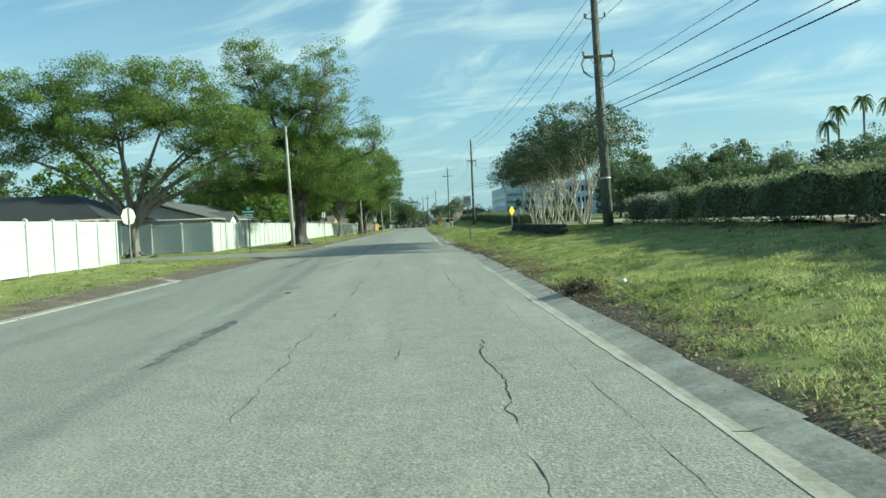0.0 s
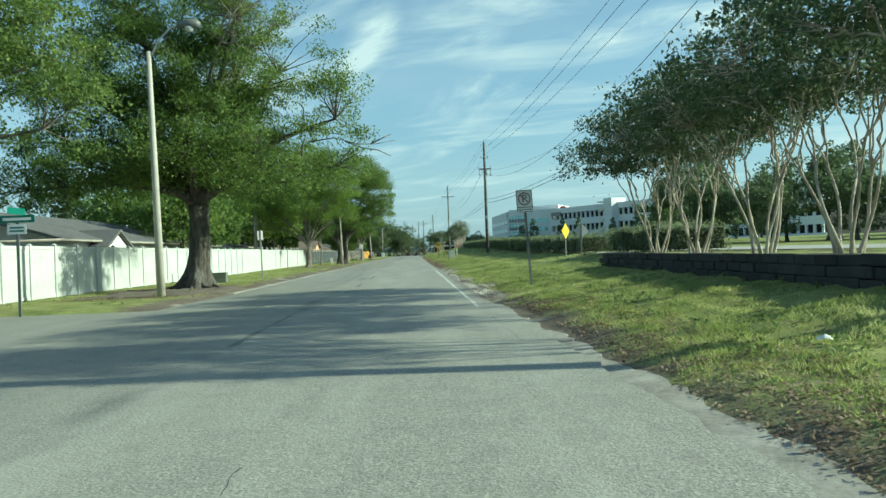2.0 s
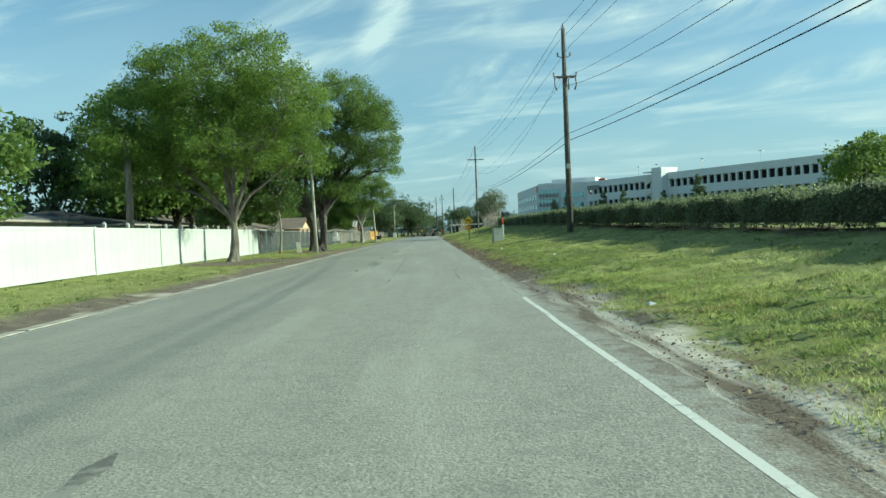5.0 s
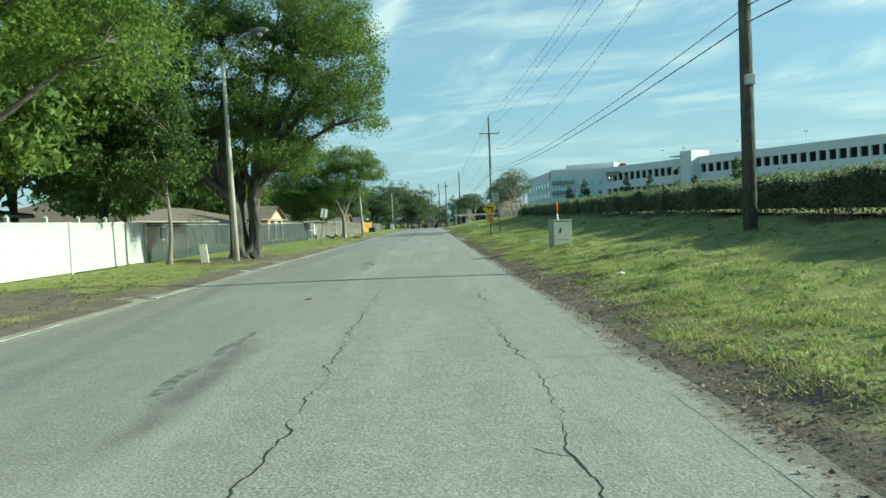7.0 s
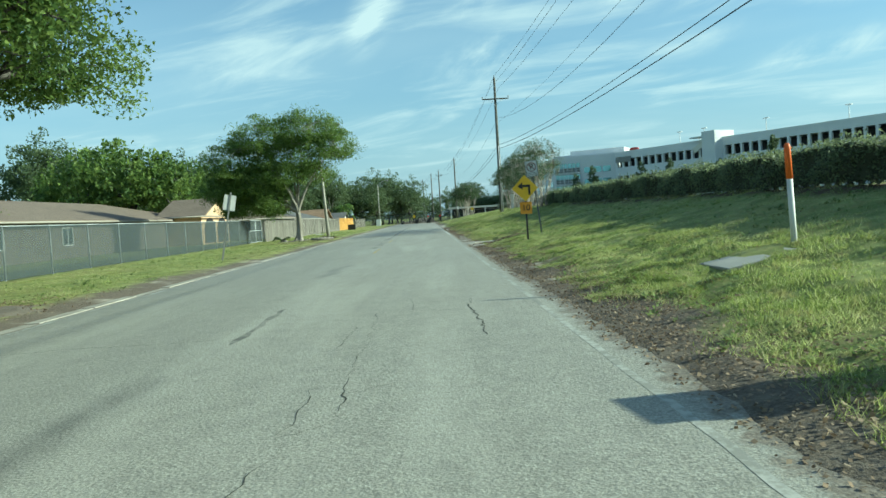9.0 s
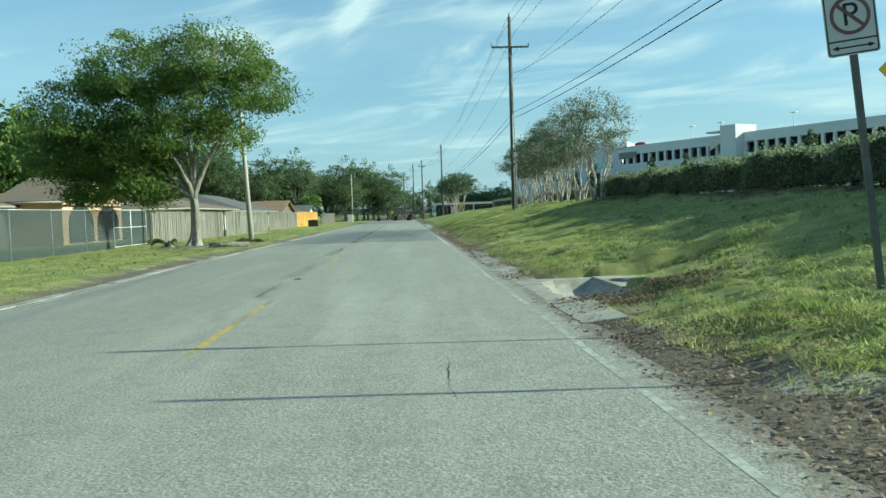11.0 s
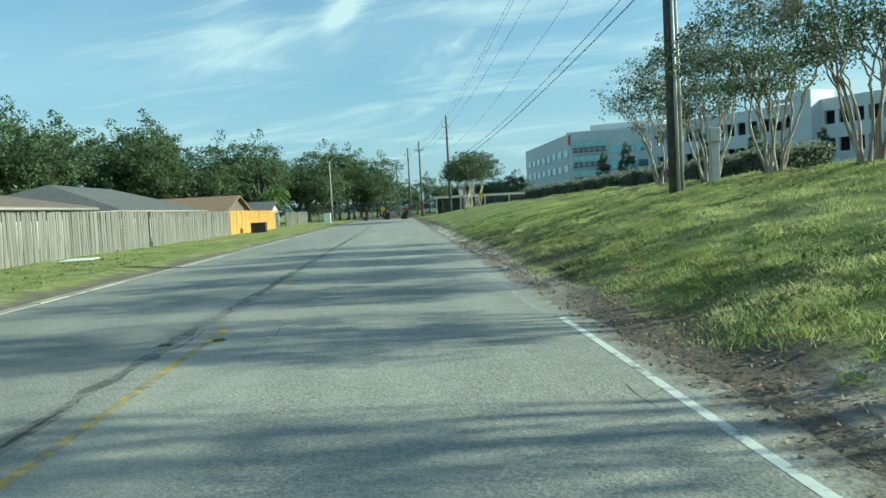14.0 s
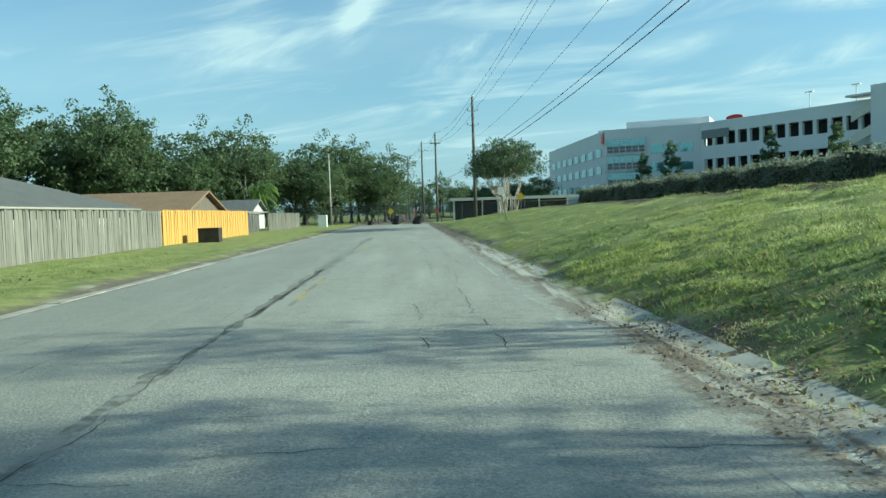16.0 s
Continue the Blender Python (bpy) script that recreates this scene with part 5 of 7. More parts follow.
# a straight messenger and a slack service cable that cross at mid-span
for i, za, zb, sag, r in ((0, 6.9, 6.9, 0.8, 0.008), (0, 6.6, 6.6, 0.9, 0.012), (1, 6.6, 9.4, 1.4, 0.007), (1, 9.4, 8.9, 2.6, 0.010), (2, 9.4, 9.9, 0.9, 0.007), (2, 9.9, 10.4, 2.3, 0.010), (3, 10.2, 8.0, 1.0, 0.008)):
    (x0, y0, _), (x1, y1, _) = SPAN[i], SPAN[i + 1]
    cable((x0 + 0.05, y0, za), (x1 + 0.05, y1, zb), sag, r)


def street_lamp(at, h, arm, label, tilt=0.0):
    ob = thing("street_lamp", at, label, "street lamp", "street lamps along the verge")
    ob.matrix_basis = pose(*at, 0, tilt, 0)
    part("pole", Geo().tube([(0, 0, -0.3), (0, 0, h * 0.5), (0, 0, h)], [0.135, 0.105, 0.075], 12), POLE_CONC, ob)
    a = part("arm", Geo().tube([(0, 0, h - 0.25), (arm * 0.35, 0, h + 0.35), (arm * 0.75, 0, h + 0.75), (arm, 0, h + 0.8)], [0.035, 0.032, 0.03, 0.028], 8), STEEL, ob)
    g = Geo()
    n = 10
    prof = [(-0.32, 0.05), (-0.2, 0.13), (0.05, 0.17), (0.3, 0.15), (0.42, 0.06)]
    g.tube([(arm + 0.25 + u, 0, h + 0.82) for u, _ in prof], [r for _, r in prof], n)
    part("lamp_head", g, POST_STEEL, ob)
    part("lens", Geo().tube([(arm + 0.32, 0, h + 0.72), (arm + 0.32, 0, h + 0.62), (arm + 0.32, 0, h + 0.57)], [0.15, 0.12, 0.03], 12), LAMP_GLASS, ob)
    return ob


street_lamp((-7.42, 54.35, 0.08), 7.8, 1.0, "tapered concrete street lamp with curved arm beside an oak", -1.0)
street_lamp((-7.9, 121.5, 0.08), 8.6, 1.3, "tapered concrete street lamp with curved arm in front of an oak", -1.2)
street_lamp((-7.3, 173.6, 0.08), 8.0, 1.2, "tapered concrete street lamp beside the board fence", -2.5)
street_lamp((-9.6, 283.0, 0.05), 9.0, 1.8, "tall street lamp with curved arm at the junction")
street_lamp((-46.0, 150.0, 0.08), 7.0, 1.6, "distant street lamp behind the houses")


# ---- fences ----
def vinyl_fence(label, start, end, panel=1.82, h=1.80, first_post=True, cap=True):
    """White panels between posts, from start to end on the plan."""
    a, b = Vector((*start, 0)), Vector((*end, 0))
    turn = math.degrees(math.atan2((b - a).y, (b - a).x))
    ob = thing("vinyl_fence", (a.x, a.y, 0.08), label, "fence", turn=turn)
    n = max(1, round((b - a).length / panel))
    w = (b - a).length / n
    post = Geo().bevel_box(-0.064, 0.064, -0.064, 0.064, -0.1, h + 0.02, 0.008)
    if cap:
        post.add([(-0.08, -0.08, h + 0.02), (0.08, -0.08, h + 0.02), (0.08, 0.08, h + 0.02), (-0.08, 0.08, h + 0.02), (0, 0, h + 0.09)], [(3, 2, 1, 0), (0, 1, 4), (1, 2, 4), (2, 3, 4), (3, 0, 4)])
    post = post.mesh("post", VINYL)
    pan, k = Geo(), 10
    edge = [0.06]
    for j in range(k):
        x0, x1 = 0.06 + (w - 0.12) * j / k, 0.06 + (w - 0.12) * (j + 1) / k
        edge += [x0 + 0.004, x0 + 0.008, x1 - 0.008, x1 - 0.004]
    deep = [0.006] + [0.006, 0.011, 0.011, 0.006] * k
    n_e = len(edge)
    vs = [(x, s_ * d_, z) for s_ in (-1, 1) for z in (0.10, h - 0.10) for x, d_ in zip(edge, deep)]
    fs = [(i, i + 1, i + 1 + n_e, i + n_e) for i in range(n_e - 1)] + [(i + 3 * n_e, i + 1 + 3 * n_e, i + 1 + 2 * n_e, i + 2 * n_e) for i in range(n_e - 1)]
    pan = pan.add(vs, fs).mesh("panel", VINYL)
    low_rail = Geo().bevel_box(0.06, w - 0.06, -0.03, 0.03, 0.04, 0.16, 0.006).mesh("bottom_rail", VINYL)
    top_rail = Geo().bevel_box(0.06, w - 0.06, -0.03, 0.03, h - 0.12, h - 0.01, 0.006).mesh("top_rail", VINYL)
    rnd = random.Random(int(a.y))
    for i in range(n + 1):
        part("post", post, VINYL, ob, m=pose(i * w, 0, rnd.uniform(-0.015, 0.015)))
        if i < n:
            tip = pose(i * w, 0, 0, 0, rnd.uniform(-0.25, 0.25), 0)
            for nm, me in (("panel", pan), ("bottom_rail", low_rail), ("top_rail", top_rail)):
                part(nm, me, VINYL, ob, m=tip)
    return ob


vinyl_fence("white vinyl privacy fence along the verge", (-11.75, -9.2), (-11.75, 36.4))
vinyl_fence("white vinyl fence end turning along the side street", (-11.9, 36.4), (-27.5, 36.4))
vinyl_fence("white vinyl fence facing the side street, in shade", (-11.75, 51.2), (-28.1, 51.2))
vinyl_fence("white vinyl privacy fence with posts along the verge", (-11.75, 51.4), (-12.05, 87.0))
smooth_fence = vinyl_fence("smooth white fence with few posts along the verge", (-12.05, 87.15), (-12.55, 123.9), 7.35, 1.82, True, False)


cap_mesh = Geo().bevel_box(-0.06, 0.06, -0.06, 0.06, 1.78, 1.97, 0.012)
cap_mesh.add([(-0.075, -0.075, 1.965), (0.075, -0.075, 1.965), (0.075, 0.075, 1.965), (-0.075, 0.075, 1.965), (0, 0, 2.06)], [(3, 2, 1, 0), (0, 1, 4), (1, 2, 4), (2, 3, 4), (3, 0, 4)])
cap_mesh = cap_mesh.mesh("post_cap", VINYL)
for k in range(12):
    part("post_cap", cap_mesh, VINYL, smooth_fence, m=pose(8.6 + 2.42 * k, 0.10, 0))


def board_fence(name, label, y0, y1, x0, x1, mat, h, seed, width=0.142, rail=True):
    rnd = random.Random(seed)
    ob = thing(name, (x0, y0, 0.06), label, "fence")
    forms = []
    for k in range(4):
        top = h + (0.0, 0.012, -0.015, 0.02)[k]
        g = Geo()
        w = width - 0.012
        g.add([(-0.01, 0, 0), (0.01, 0, 0), (0.01, w, 0), (-0.01, w, 0), (-0.01, 0, top - 0.03), (0.01, 0, top - 0.03), (0.01, w, top - 0.03), (-0.01, w, top - 0.03),
               (-0.01, 0.03, top), (0.01, 0.03, top), (0.01, w - 0.03, top), (-0.01, w - 0.03, top)],
              [(0, 3, 2, 1), (0, 1, 5, 4), (1, 2, 6, 5), (2, 3, 7, 6), (3, 0, 4, 7), (4, 5, 9, 8), (5, 6, 10, 9), (6, 7, 11, 10), (7, 4, 8, 11), (8, 9, 10, 11)])
        forms.append(g.mesh("board", mat))
    n = int((y1 - y0) / width)
    for i in range(n):
        u = i / n
        part("board", forms[rnd.randrange(4)], mat, ob, m=pose((x1 - x0) * u + rnd.uniform(-0.008, 0.008), i * width, rnd.uniform(-0.02, 0.01), rnd.uniform(-0.7, 0.7), rnd.uniform(-0.8, 0.8), rnd.uniform(-1.5, 1.5)))
    for z in (0.35, h - 0.3):
        part("rail", Geo().box(-0.06, -0.02, 0, y1 - y0, z, z + 0.09, None), mat, ob, m=pose(0, 0, 0, 0, 0, -math.degrees(math.atan2(x1 - x0, y1 - y0))))
    for i in range(int((y1 - y0) / 2.44) + 1):
        y = min(i * 2.44, y1 - y0)
        part("post", Geo().box(-0.15, -0.06, -0.045, 0.045, -0.2, h - 0.05), mat, ob, m=pose((x1 - x0) * y / (y1 - y0), y, 0))
    return ob


board_fence("board_fence", "weathered grey board fence, slightly wavy, along the verge", 174.6, 189.4, -12.45, -12.35, WOOD_GREY, 1.72, 71)
board_fence("board_fence", "weathered grey board fence along the verge", 189.6, 205.6, -12.2, -12.05, WOOD_GREY, 1.78, 72)
board_fence("board_fence", "darker weathered board fence along the verge", 205.8, 223.4, -12.0, -11.9, WOOD_GREY, 1.74, 73)
board_fence("new_board_fence", "new orange-yellow board fence along the verge", 223.5, 243.0, -11.9, -11.75, WOOD_NEW, 1.80, 74)
board_fence("dark_fence", "dark grey board fence beyond the new one", 243.4, 256.0, -13.4, -13.4, WOOD_DARK, 1.6, 75)
board_fence("board_fence", "pale weathered board fence near the junction", 256.2, 272.0, -12.6, -12.0, WOOD_GREY, 1.65, 76)


def chain_link_fence():
    ob = thing("chain_link_fence", (-12.7, 124.2, 0.08), "galvanised chain-link fence with dark mesh screen", "fence")
    h, n, w = 1.72, 15, 3.05
    post = Geo().tube([(0, 0, -0.2), (0, 0, h + 0.03)], [0.03, 0.03], 8).mesh("post", STEEL)
    rail = Geo().tube([(0, 0, h), (0, w, h)], [0.022, 0.022], 6).mesh("top_rail", STEEL)
    mesh = Geo().add([(0.02, 0, 0.03), (0.02, w, 0.03), (0.02, w, h), (0.02, 0, h), (0.03, 0, 0.03), (0.03, w, 0.03), (0.03, w, h), (0.03, 0, h)],
                     [(0, 1, 2, 3), (7, 6, 5, 4)]).mesh("screen", MESH_SCREEN)
    for i in range(n + 1):
        part("post", post, STEEL, ob, m=pose(0, i * w, 0))
        if i < n:
            part("top_rail", rail, STEEL, ob, m=pose(0, i * w, 0))
            part("screen", mesh, MESH_SCREEN, ob, m=pose(0, i * w, 0))
    gate = thing("chain_link_gate", (-12.7, 170.0, 0.08), "closed double chain-link gate with grey frame", "gate")
    for k in (0, 1):
        y0, y1 = k * 2.2, k * 2.2 + 2.15
        g = Geo()
        for a, b in (((0, y0, 0.08), (0, y0, 1.75)), ((0, y1, 0.08), (0, y1, 1.75)), ((0, y0, 1.75), (0, y1, 1.75)), ((0, y0, 0.08), (0, y1, 0.08)), ((0, y0, 0.95), (0, y1, 0.95))):
            g.tube([a, b], [0.026, 0.026], 6)
        part("gate_frame", g, STEEL, gate)
        part("screen", Geo().box(0.008, 0.016, y0, y1, 0.08, 1.75), MESH_SCREEN, gate)
    return ob


chain_link_fence()

# ---- signs and boxes on the verge ----
def disc(r, n=24, cx=0.0, cz=0.0):
    return [(cx + r * math.cos(2 * math.pi * k / n), cz + r * math.sin(2 * math.pi * k / n)) for k in range(n)]


def rect(w, h, cz=0.0, r=0.03):
    out = []
    for sx, sz, a0 in ((1, -1, -90), (1, 1, 0), (-1, 1, 90), (-1, -1, 180)):
        for k in range(4):
            a = radians(a0 + 30 * k)
            out.append((sx * (w / 2 - r) + r * math.cos(a), cz + sz * (h / 2 - r) + r * math.sin(a)))
    return out


def u_post(ob, h, mat=POST_STEEL):
    g = Geo()
    g.box(-0.028, 0.028, -0.004, 0.004, -0.3, h).box(-0.032, -0.026, -0.004, 0.03, -0.3, h).box(0.026, 0.032, -0.004, 0.03, -0.3, h)
    part("post", g, mat, ob)


def letters(text, size, mat, parent, at, depth=0.002):
    cu = bpy.data.curves.new("lettering", "FONT")
    cu.body, cu.size, cu.extrude, cu.align_x, cu.align_y = text, size, depth, "CENTER", "CENTER"
    cu.materials.append(mat)
    ob = new("lettering", cu)
    ob.parent = parent
    ob.matrix_basis = pose(*at, 90, 0, 0)
    return ob


def ring(r0, r1, y, n=32):
    g = Geo()
    v = [(r * math.cos(2 * math.pi * k / n), y, r * math.sin(2 * math.pi * k / n)) for k in range(n) for r in (r0, r1)]
    return g.add(v, [(2 * k, 2 * k + 1, (2 * k + 3) % (2 * n), (2 * k + 2) % (2 * n)) for k in range(n)])


def no_parking(at, lean, turn, label):
    ob = thing("no_parking_sign", at, label, "road sign")
    ob.matrix_basis = pose(*at, 0, lean, turn)
    u_post(ob, 2.75)
    face = part("sign_face", Geo().plate(rect(0.46, 0.61, 2.47), 0.004), SIGN_WHITE, ob, m=pose(0, -0.012, 0))
    g = Geo()
    for w, h in ((0.44, 0.59),):
        o, i = rect(w, h, 2.47, 0.028), rect(w - 0.024, h - 0.024, 2.47, 0.02)
        n = len(o)
        g.add([(x, -0.0155, z) for x, z in o] + [(x, -0.0155, z) for x, z in i], [(k, (k + 1) % n, (k + 1) % n + n, k + n) for k in range(n)])
    g.box(-0.21, 0.21, -0.0158, -0.0150, 2.295, 2.31)
    g.box(-0.13, 0.13, -0.0158, -0.0150, 2.232, 2.246)
    g.add([(-0.19, -0.0155, 2.239), (-0.13, -0.0155, 2.215), (-0.13, -0.0155, 2.263)], [(0, 1, 2)]).add([(0.19, -0.0155, 2.239), (0.13, -0.0155, 2.263), (0.13, -0.0155, 2.215)], [(0, 1, 2)])
    part("border", g, BLACK, ob)
    p = part("prohibition_ring", ring(0.145, 0.178, -0.0185), FADED, ob, m=pose(0, 0, 2.53))
    part("slash", Geo().box(-0.15, 0.15, -0.0195, -0.0185, -0.016, 0.016), FADED, ob, m=pose(0, -0.0005, 2.53, 0, 45, 0))
    letters("P", 0.30, BLACK, ob, (0, -0.0165, 2.53), 0.0008)
    return ob


no_parking((3.8, 50.45, height(3.8, 50.45) - 0.12), -3.0, 8, "white no-parking sign on a leaning steel post")
no_parking((4.85, 141.5, height(4.85, 141.5)), -6.0, -12, "no-parking sign on a leaning post beside the arrow sign")


def back_sign(at, h, shape, mat, label, turn=0.0, lean=0.0, post=POST_STEEL, name="road_sign", thick=0.004, back=True):
    ob = thing(name, at, label, "road sign")
    ob.matrix_basis = pose(*at, 0, lean, turn)
    u_post(ob, h, post)
    part("sign_face", Geo().plate(shape, thick), mat, ob, m=pose(0, 0.034 if back else -0.014, 0))
    return ob


def diamond(side, cz):
    d = side / math.sqrt(2)
    return [(0, cz - d), (d, cz), (0, cz + d), (-d, cz)]


back_sign((9.05, 68.3, height(9.05, 68.3)), 1.6, diamond(0.56, 1.25), SIGN_BACK, "diamond sign seen from its bare metal back", 4, 2)
ys = back_sign((8.75, 70.7, height(8.75, 70.7)), 1.75, diamond(0.62, 1.35), SIGN_YELLOW, "yellow diamond sign turned edge-on beside the hedge", 50, 0, back=False)
arrow = back_sign((4.05, 139.5, height(4.05, 139.5)), 2.15, diamond(0.66, 1.83), SIGN_YELLOW, "yellow left-turn arrow sign with advisory speed plate", 0, -0.5, DARK_STEEL, "turn_warning_sign", back=False)
g = Geo()
z = 1.83
g.add([(0.19, -0.018, z - 0.24), (0.11, -0.018, z - 0.24), (0.11, -0.018, z + 0.04), (-0.08, -0.018, z + 0.04), (-0.08, -0.018, z - 0.05), (-0.26, -0.018, z + 0.08), (-0.08, -0.018, z + 0.21), (-0.08, -0.018, z + 0.12), (0.19, -0.018, z + 0.12)],
      [(0, 8, 2, 1), (8, 7, 3, 2), (3, 7, 6, 5, 4)])
part("arrow", g, BLACK, arrow)
part("speed_plate", Geo().plate(rect(0.42, 0.42, 1.13), 0.004), SIGN_ORANGE, arrow, "amber advisory speed plate", pose(0, -0.014, 0))
letters("10", 0.30, BLACK, arrow, (0, -0.0175, 1.13), 0.0008)
back_sign((-7.23, 69.8, 0.09), 2.55, rect(0.30, 0.46, 2.28), SIGN_BACK, "narrow sign seen from its bare back on the verge", 35, -1)
back_sign((-7.44, 142.0, 0.09), 2.65, rect(0.46, 0.60, 2.25), SIGN_BACK, "grey sign back on a leaning post by the fence", 25, 11)
stop = back_sign((-11.35, 36.9, 0.09), 2.35, disc(0.38, 8, 0, 2.0), SIGN_BACK, "stop sign seen from its bare metal back", 62, 0)
street = thing("street_name_sign", (-8.95, 48.6, 0.06), "green street name blades over a small white plate", "street sign")
u_post(street, 2.34)
part("name_blade", Geo().bevel_box(-0.42, 0.42, -0.006, 0.006, 2.22, 2.40, 0.004), SIGN_GREEN, street)
part("lettering_bar", Geo().box(-0.34, 0.34, -0.0085, -0.0065, 2.275, 2.345), SIGN_WHITE, street)
part("name_blade", Geo().bevel_box(-0.006, 0.006, -0.42, 0.42, 2.42, 2.58, 0.004), SIGN_GREEN, street)
part("white_plate", Geo().bevel_box(-0.23, 0.23, -0.018, -0.012, 1.94, 2.18, 0.004), SIGN_WHITE, street)
g = Geo()
for k in range(2):
    g.box(-0.17, 0.17, -0.0205, -0.0185, 2.00 + 0.08 * k, 2.04 + 0.08 * k)
part("lettering_bar", g, SIGN_GREEN, street)


def cabinet(name, label, at, w, d, h, mat, turn=0.0, lid=0.03, tilt=0.0):
    ob = thing(name, at, label, "utility box")
    ob.matrix_basis = pose(*at, 0, tilt, turn)
    part("body", Geo().bevel_box(-w / 2, w / 2, -d / 2, d / 2, -0.06, h, 0.015), mat, ob)
    part("lid", Geo().bevel_box(-w / 2 - 0.02, w / 2 + 0.02, -d / 2 - 0.02, d / 2 + 0.02, h - 0.01, h + lid, 0.012), mat, ob)
    part("door_seam", Geo().box(-w / 2 + 0.05, w / 2 - 0.05, -d / 2 - 0.004, -d / 2 + 0.001, 0.26, 0.268), BLACK, ob)
    return ob


cab = cabinet("utility_cabinet", "pale green utility cabinet on a concrete pad in the grass", (4.80, 116.7, height(4.7, 116.7) - 0.03), 0.66, 0.62, 0.93, BOX_GREEN, 8)
part("handle", Geo().bevel_box(-0.09, -0.05, -0.325, -0.302, 0.5, 0.66, 0.006), DARK_STEEL, cab)
g = Geo()
for k in range(4):
    g.box(0.331, 0.336, -0.12, 0.12, 0.12 + 0.035 * k, 0.137 + 0.035 * k)
part("vent_slots", g, BLACK, cab)
tagged(new("ground_vault", Geo().bevel_box(-0.55, 0.55, -0.55, 0.55, -0.08, 0.02, 0.015).mesh("ground_vault", CONCRETE)), "flat concrete vault lid set in the sloping grass", "slab").matrix_basis = pose(4.98, 122.8, height(4.98, 122.8) + 0.022, 0, -10.0, 0)
mk = thing("pipeline_marker", (5.8, 123.2, height(5.8, 123.2)), "white marker post with an orange top", "marker post")
mk.matrix_basis = pose(5.8, 123.2, height(5.8, 123.2) - 0.05, 0, -2, 0)
part("post", Geo().tube([(0, 0, -0.2), (0, 0, 1.0)], [0.044, 0.044], 12), TRIM, mk)
part("cap", Geo().tube([(0, 0, 1.0), (0, 0, 1.45), (0, 0, 1.50), (0, 0, 1.52)], [0.047, 0.047, 0.038, 0.02], 12), ORANGE, mk)
cabinet("low_utility_box", "low dark grey utility box on the verge", (-8.85, 67.2, 0.08), 0.82, 0.55, 0.46, BOX_GREY, 4)
cabinet("pedestal_box", "leaning ivory utility pedestal beside the lamp", (-9.05, 121.0, 0.08), 0.30, 0.26, 0.78, BOX_PALE, 10, 0.02, -6)
tagged(new("meter_pedestal", Geo().bevel_box(-0.12, 0.12, -0.09, 0.09, -0.1, 1.1, 0.02).bevel_box(-0.16, 0.16, -0.12, 0.12, 1.05, 1.45, 0.03).mesh("meter_pedestal", STEEL)), "grey metal meter pedestal beside the pole on the bank", "utility box").matrix_basis = pose(8.95, 187.0, height(8.95, 187.0))

# storm drain: a concrete apron falling to a throat under a slab with a round cover
inlet = thing("storm_drain", (2.4, 146.4, 0.0), "concrete storm drain inlet with sloping apron and round cover", "drain")
ys_ = [-1.9, -1.55, -1.1, -0.5, 0.0, 0.5, 0.95, 1.25, 1.5]
dip = [0.0, 0.05, 0.8, 1.0, 1.0, 1.0, 0.8, 0.05, 0.0]
xs_ = [-0.3, 0.15, 0.5, 0.78, 0.98, 1.26]
fall = [0.0, 0.1, 0.75, 1.0, 0.98, 0.0]
v = [(x, y, (0.0 if i == 0 else 0.012 + 0.015 * x) - 0.22 * d_ * f_) for y, d_ in zip(ys_, dip) for i, (x, f_) in enumerate(zip(xs_, fall))]
g = Geo().add(v, [(6 * i + k, 6 * i + k + 1, 6 * i + k + 7, 6 * i + k + 6) for i in range(8) for k in range(5)])
part("apron", g, GUTTER, inlet)
part("top_slab", Geo().bevel_box(1.2, 2.12, -0.55, 1.35, -0.10, 0.045, 0.02), GUTTER, inlet)
part("cover", Geo().tube([(1.68, 0.45, 0.03), (1.68, 0.45, 0.055)], [0.34, 0.34], 28), GUTTER, inlet, "round concrete cover")
part("cover_rim", ring(0.34, 0.39, 0.0), DARK_STEEL, inlet, "dark rim round the cover", pose(1.68, 0.45, 0.051, -90, 0, 0))

# low dark stone retaining wall of the planter
wall = thing("planter_wall", (7.0, 37.6, 0.5), "low dark stone retaining wall round the crape myrtles", "wall")
rnd = random.Random(9)
forms = [Geo().bevel_box(-0.16, 0.16, 0.0, 0.58 + 0.02 * k, 0.0, 0.165, 0.02).mesh("stone", STONE_DARK) for k in range(3)]
for row in range(3):
    y = -0.3 * (row % 2)
    while y < 17.4:
        part("stone", forms[rnd.randrange(3)], STONE_DARK, wall, m=pose(rnd.uniform(-0.02, 0.02) + 0.02 * row, y, -0.05 + row * 0.172, rnd.uniform(-1, 1), rnd.uniform(-2, 2), rnd.uniform(-1.5, 1.5)))
        y += 0.625
part("backfill", Geo().box(0.1, 2.6, 0, 17.5, 0.0, 0.42), GROUND, wall)

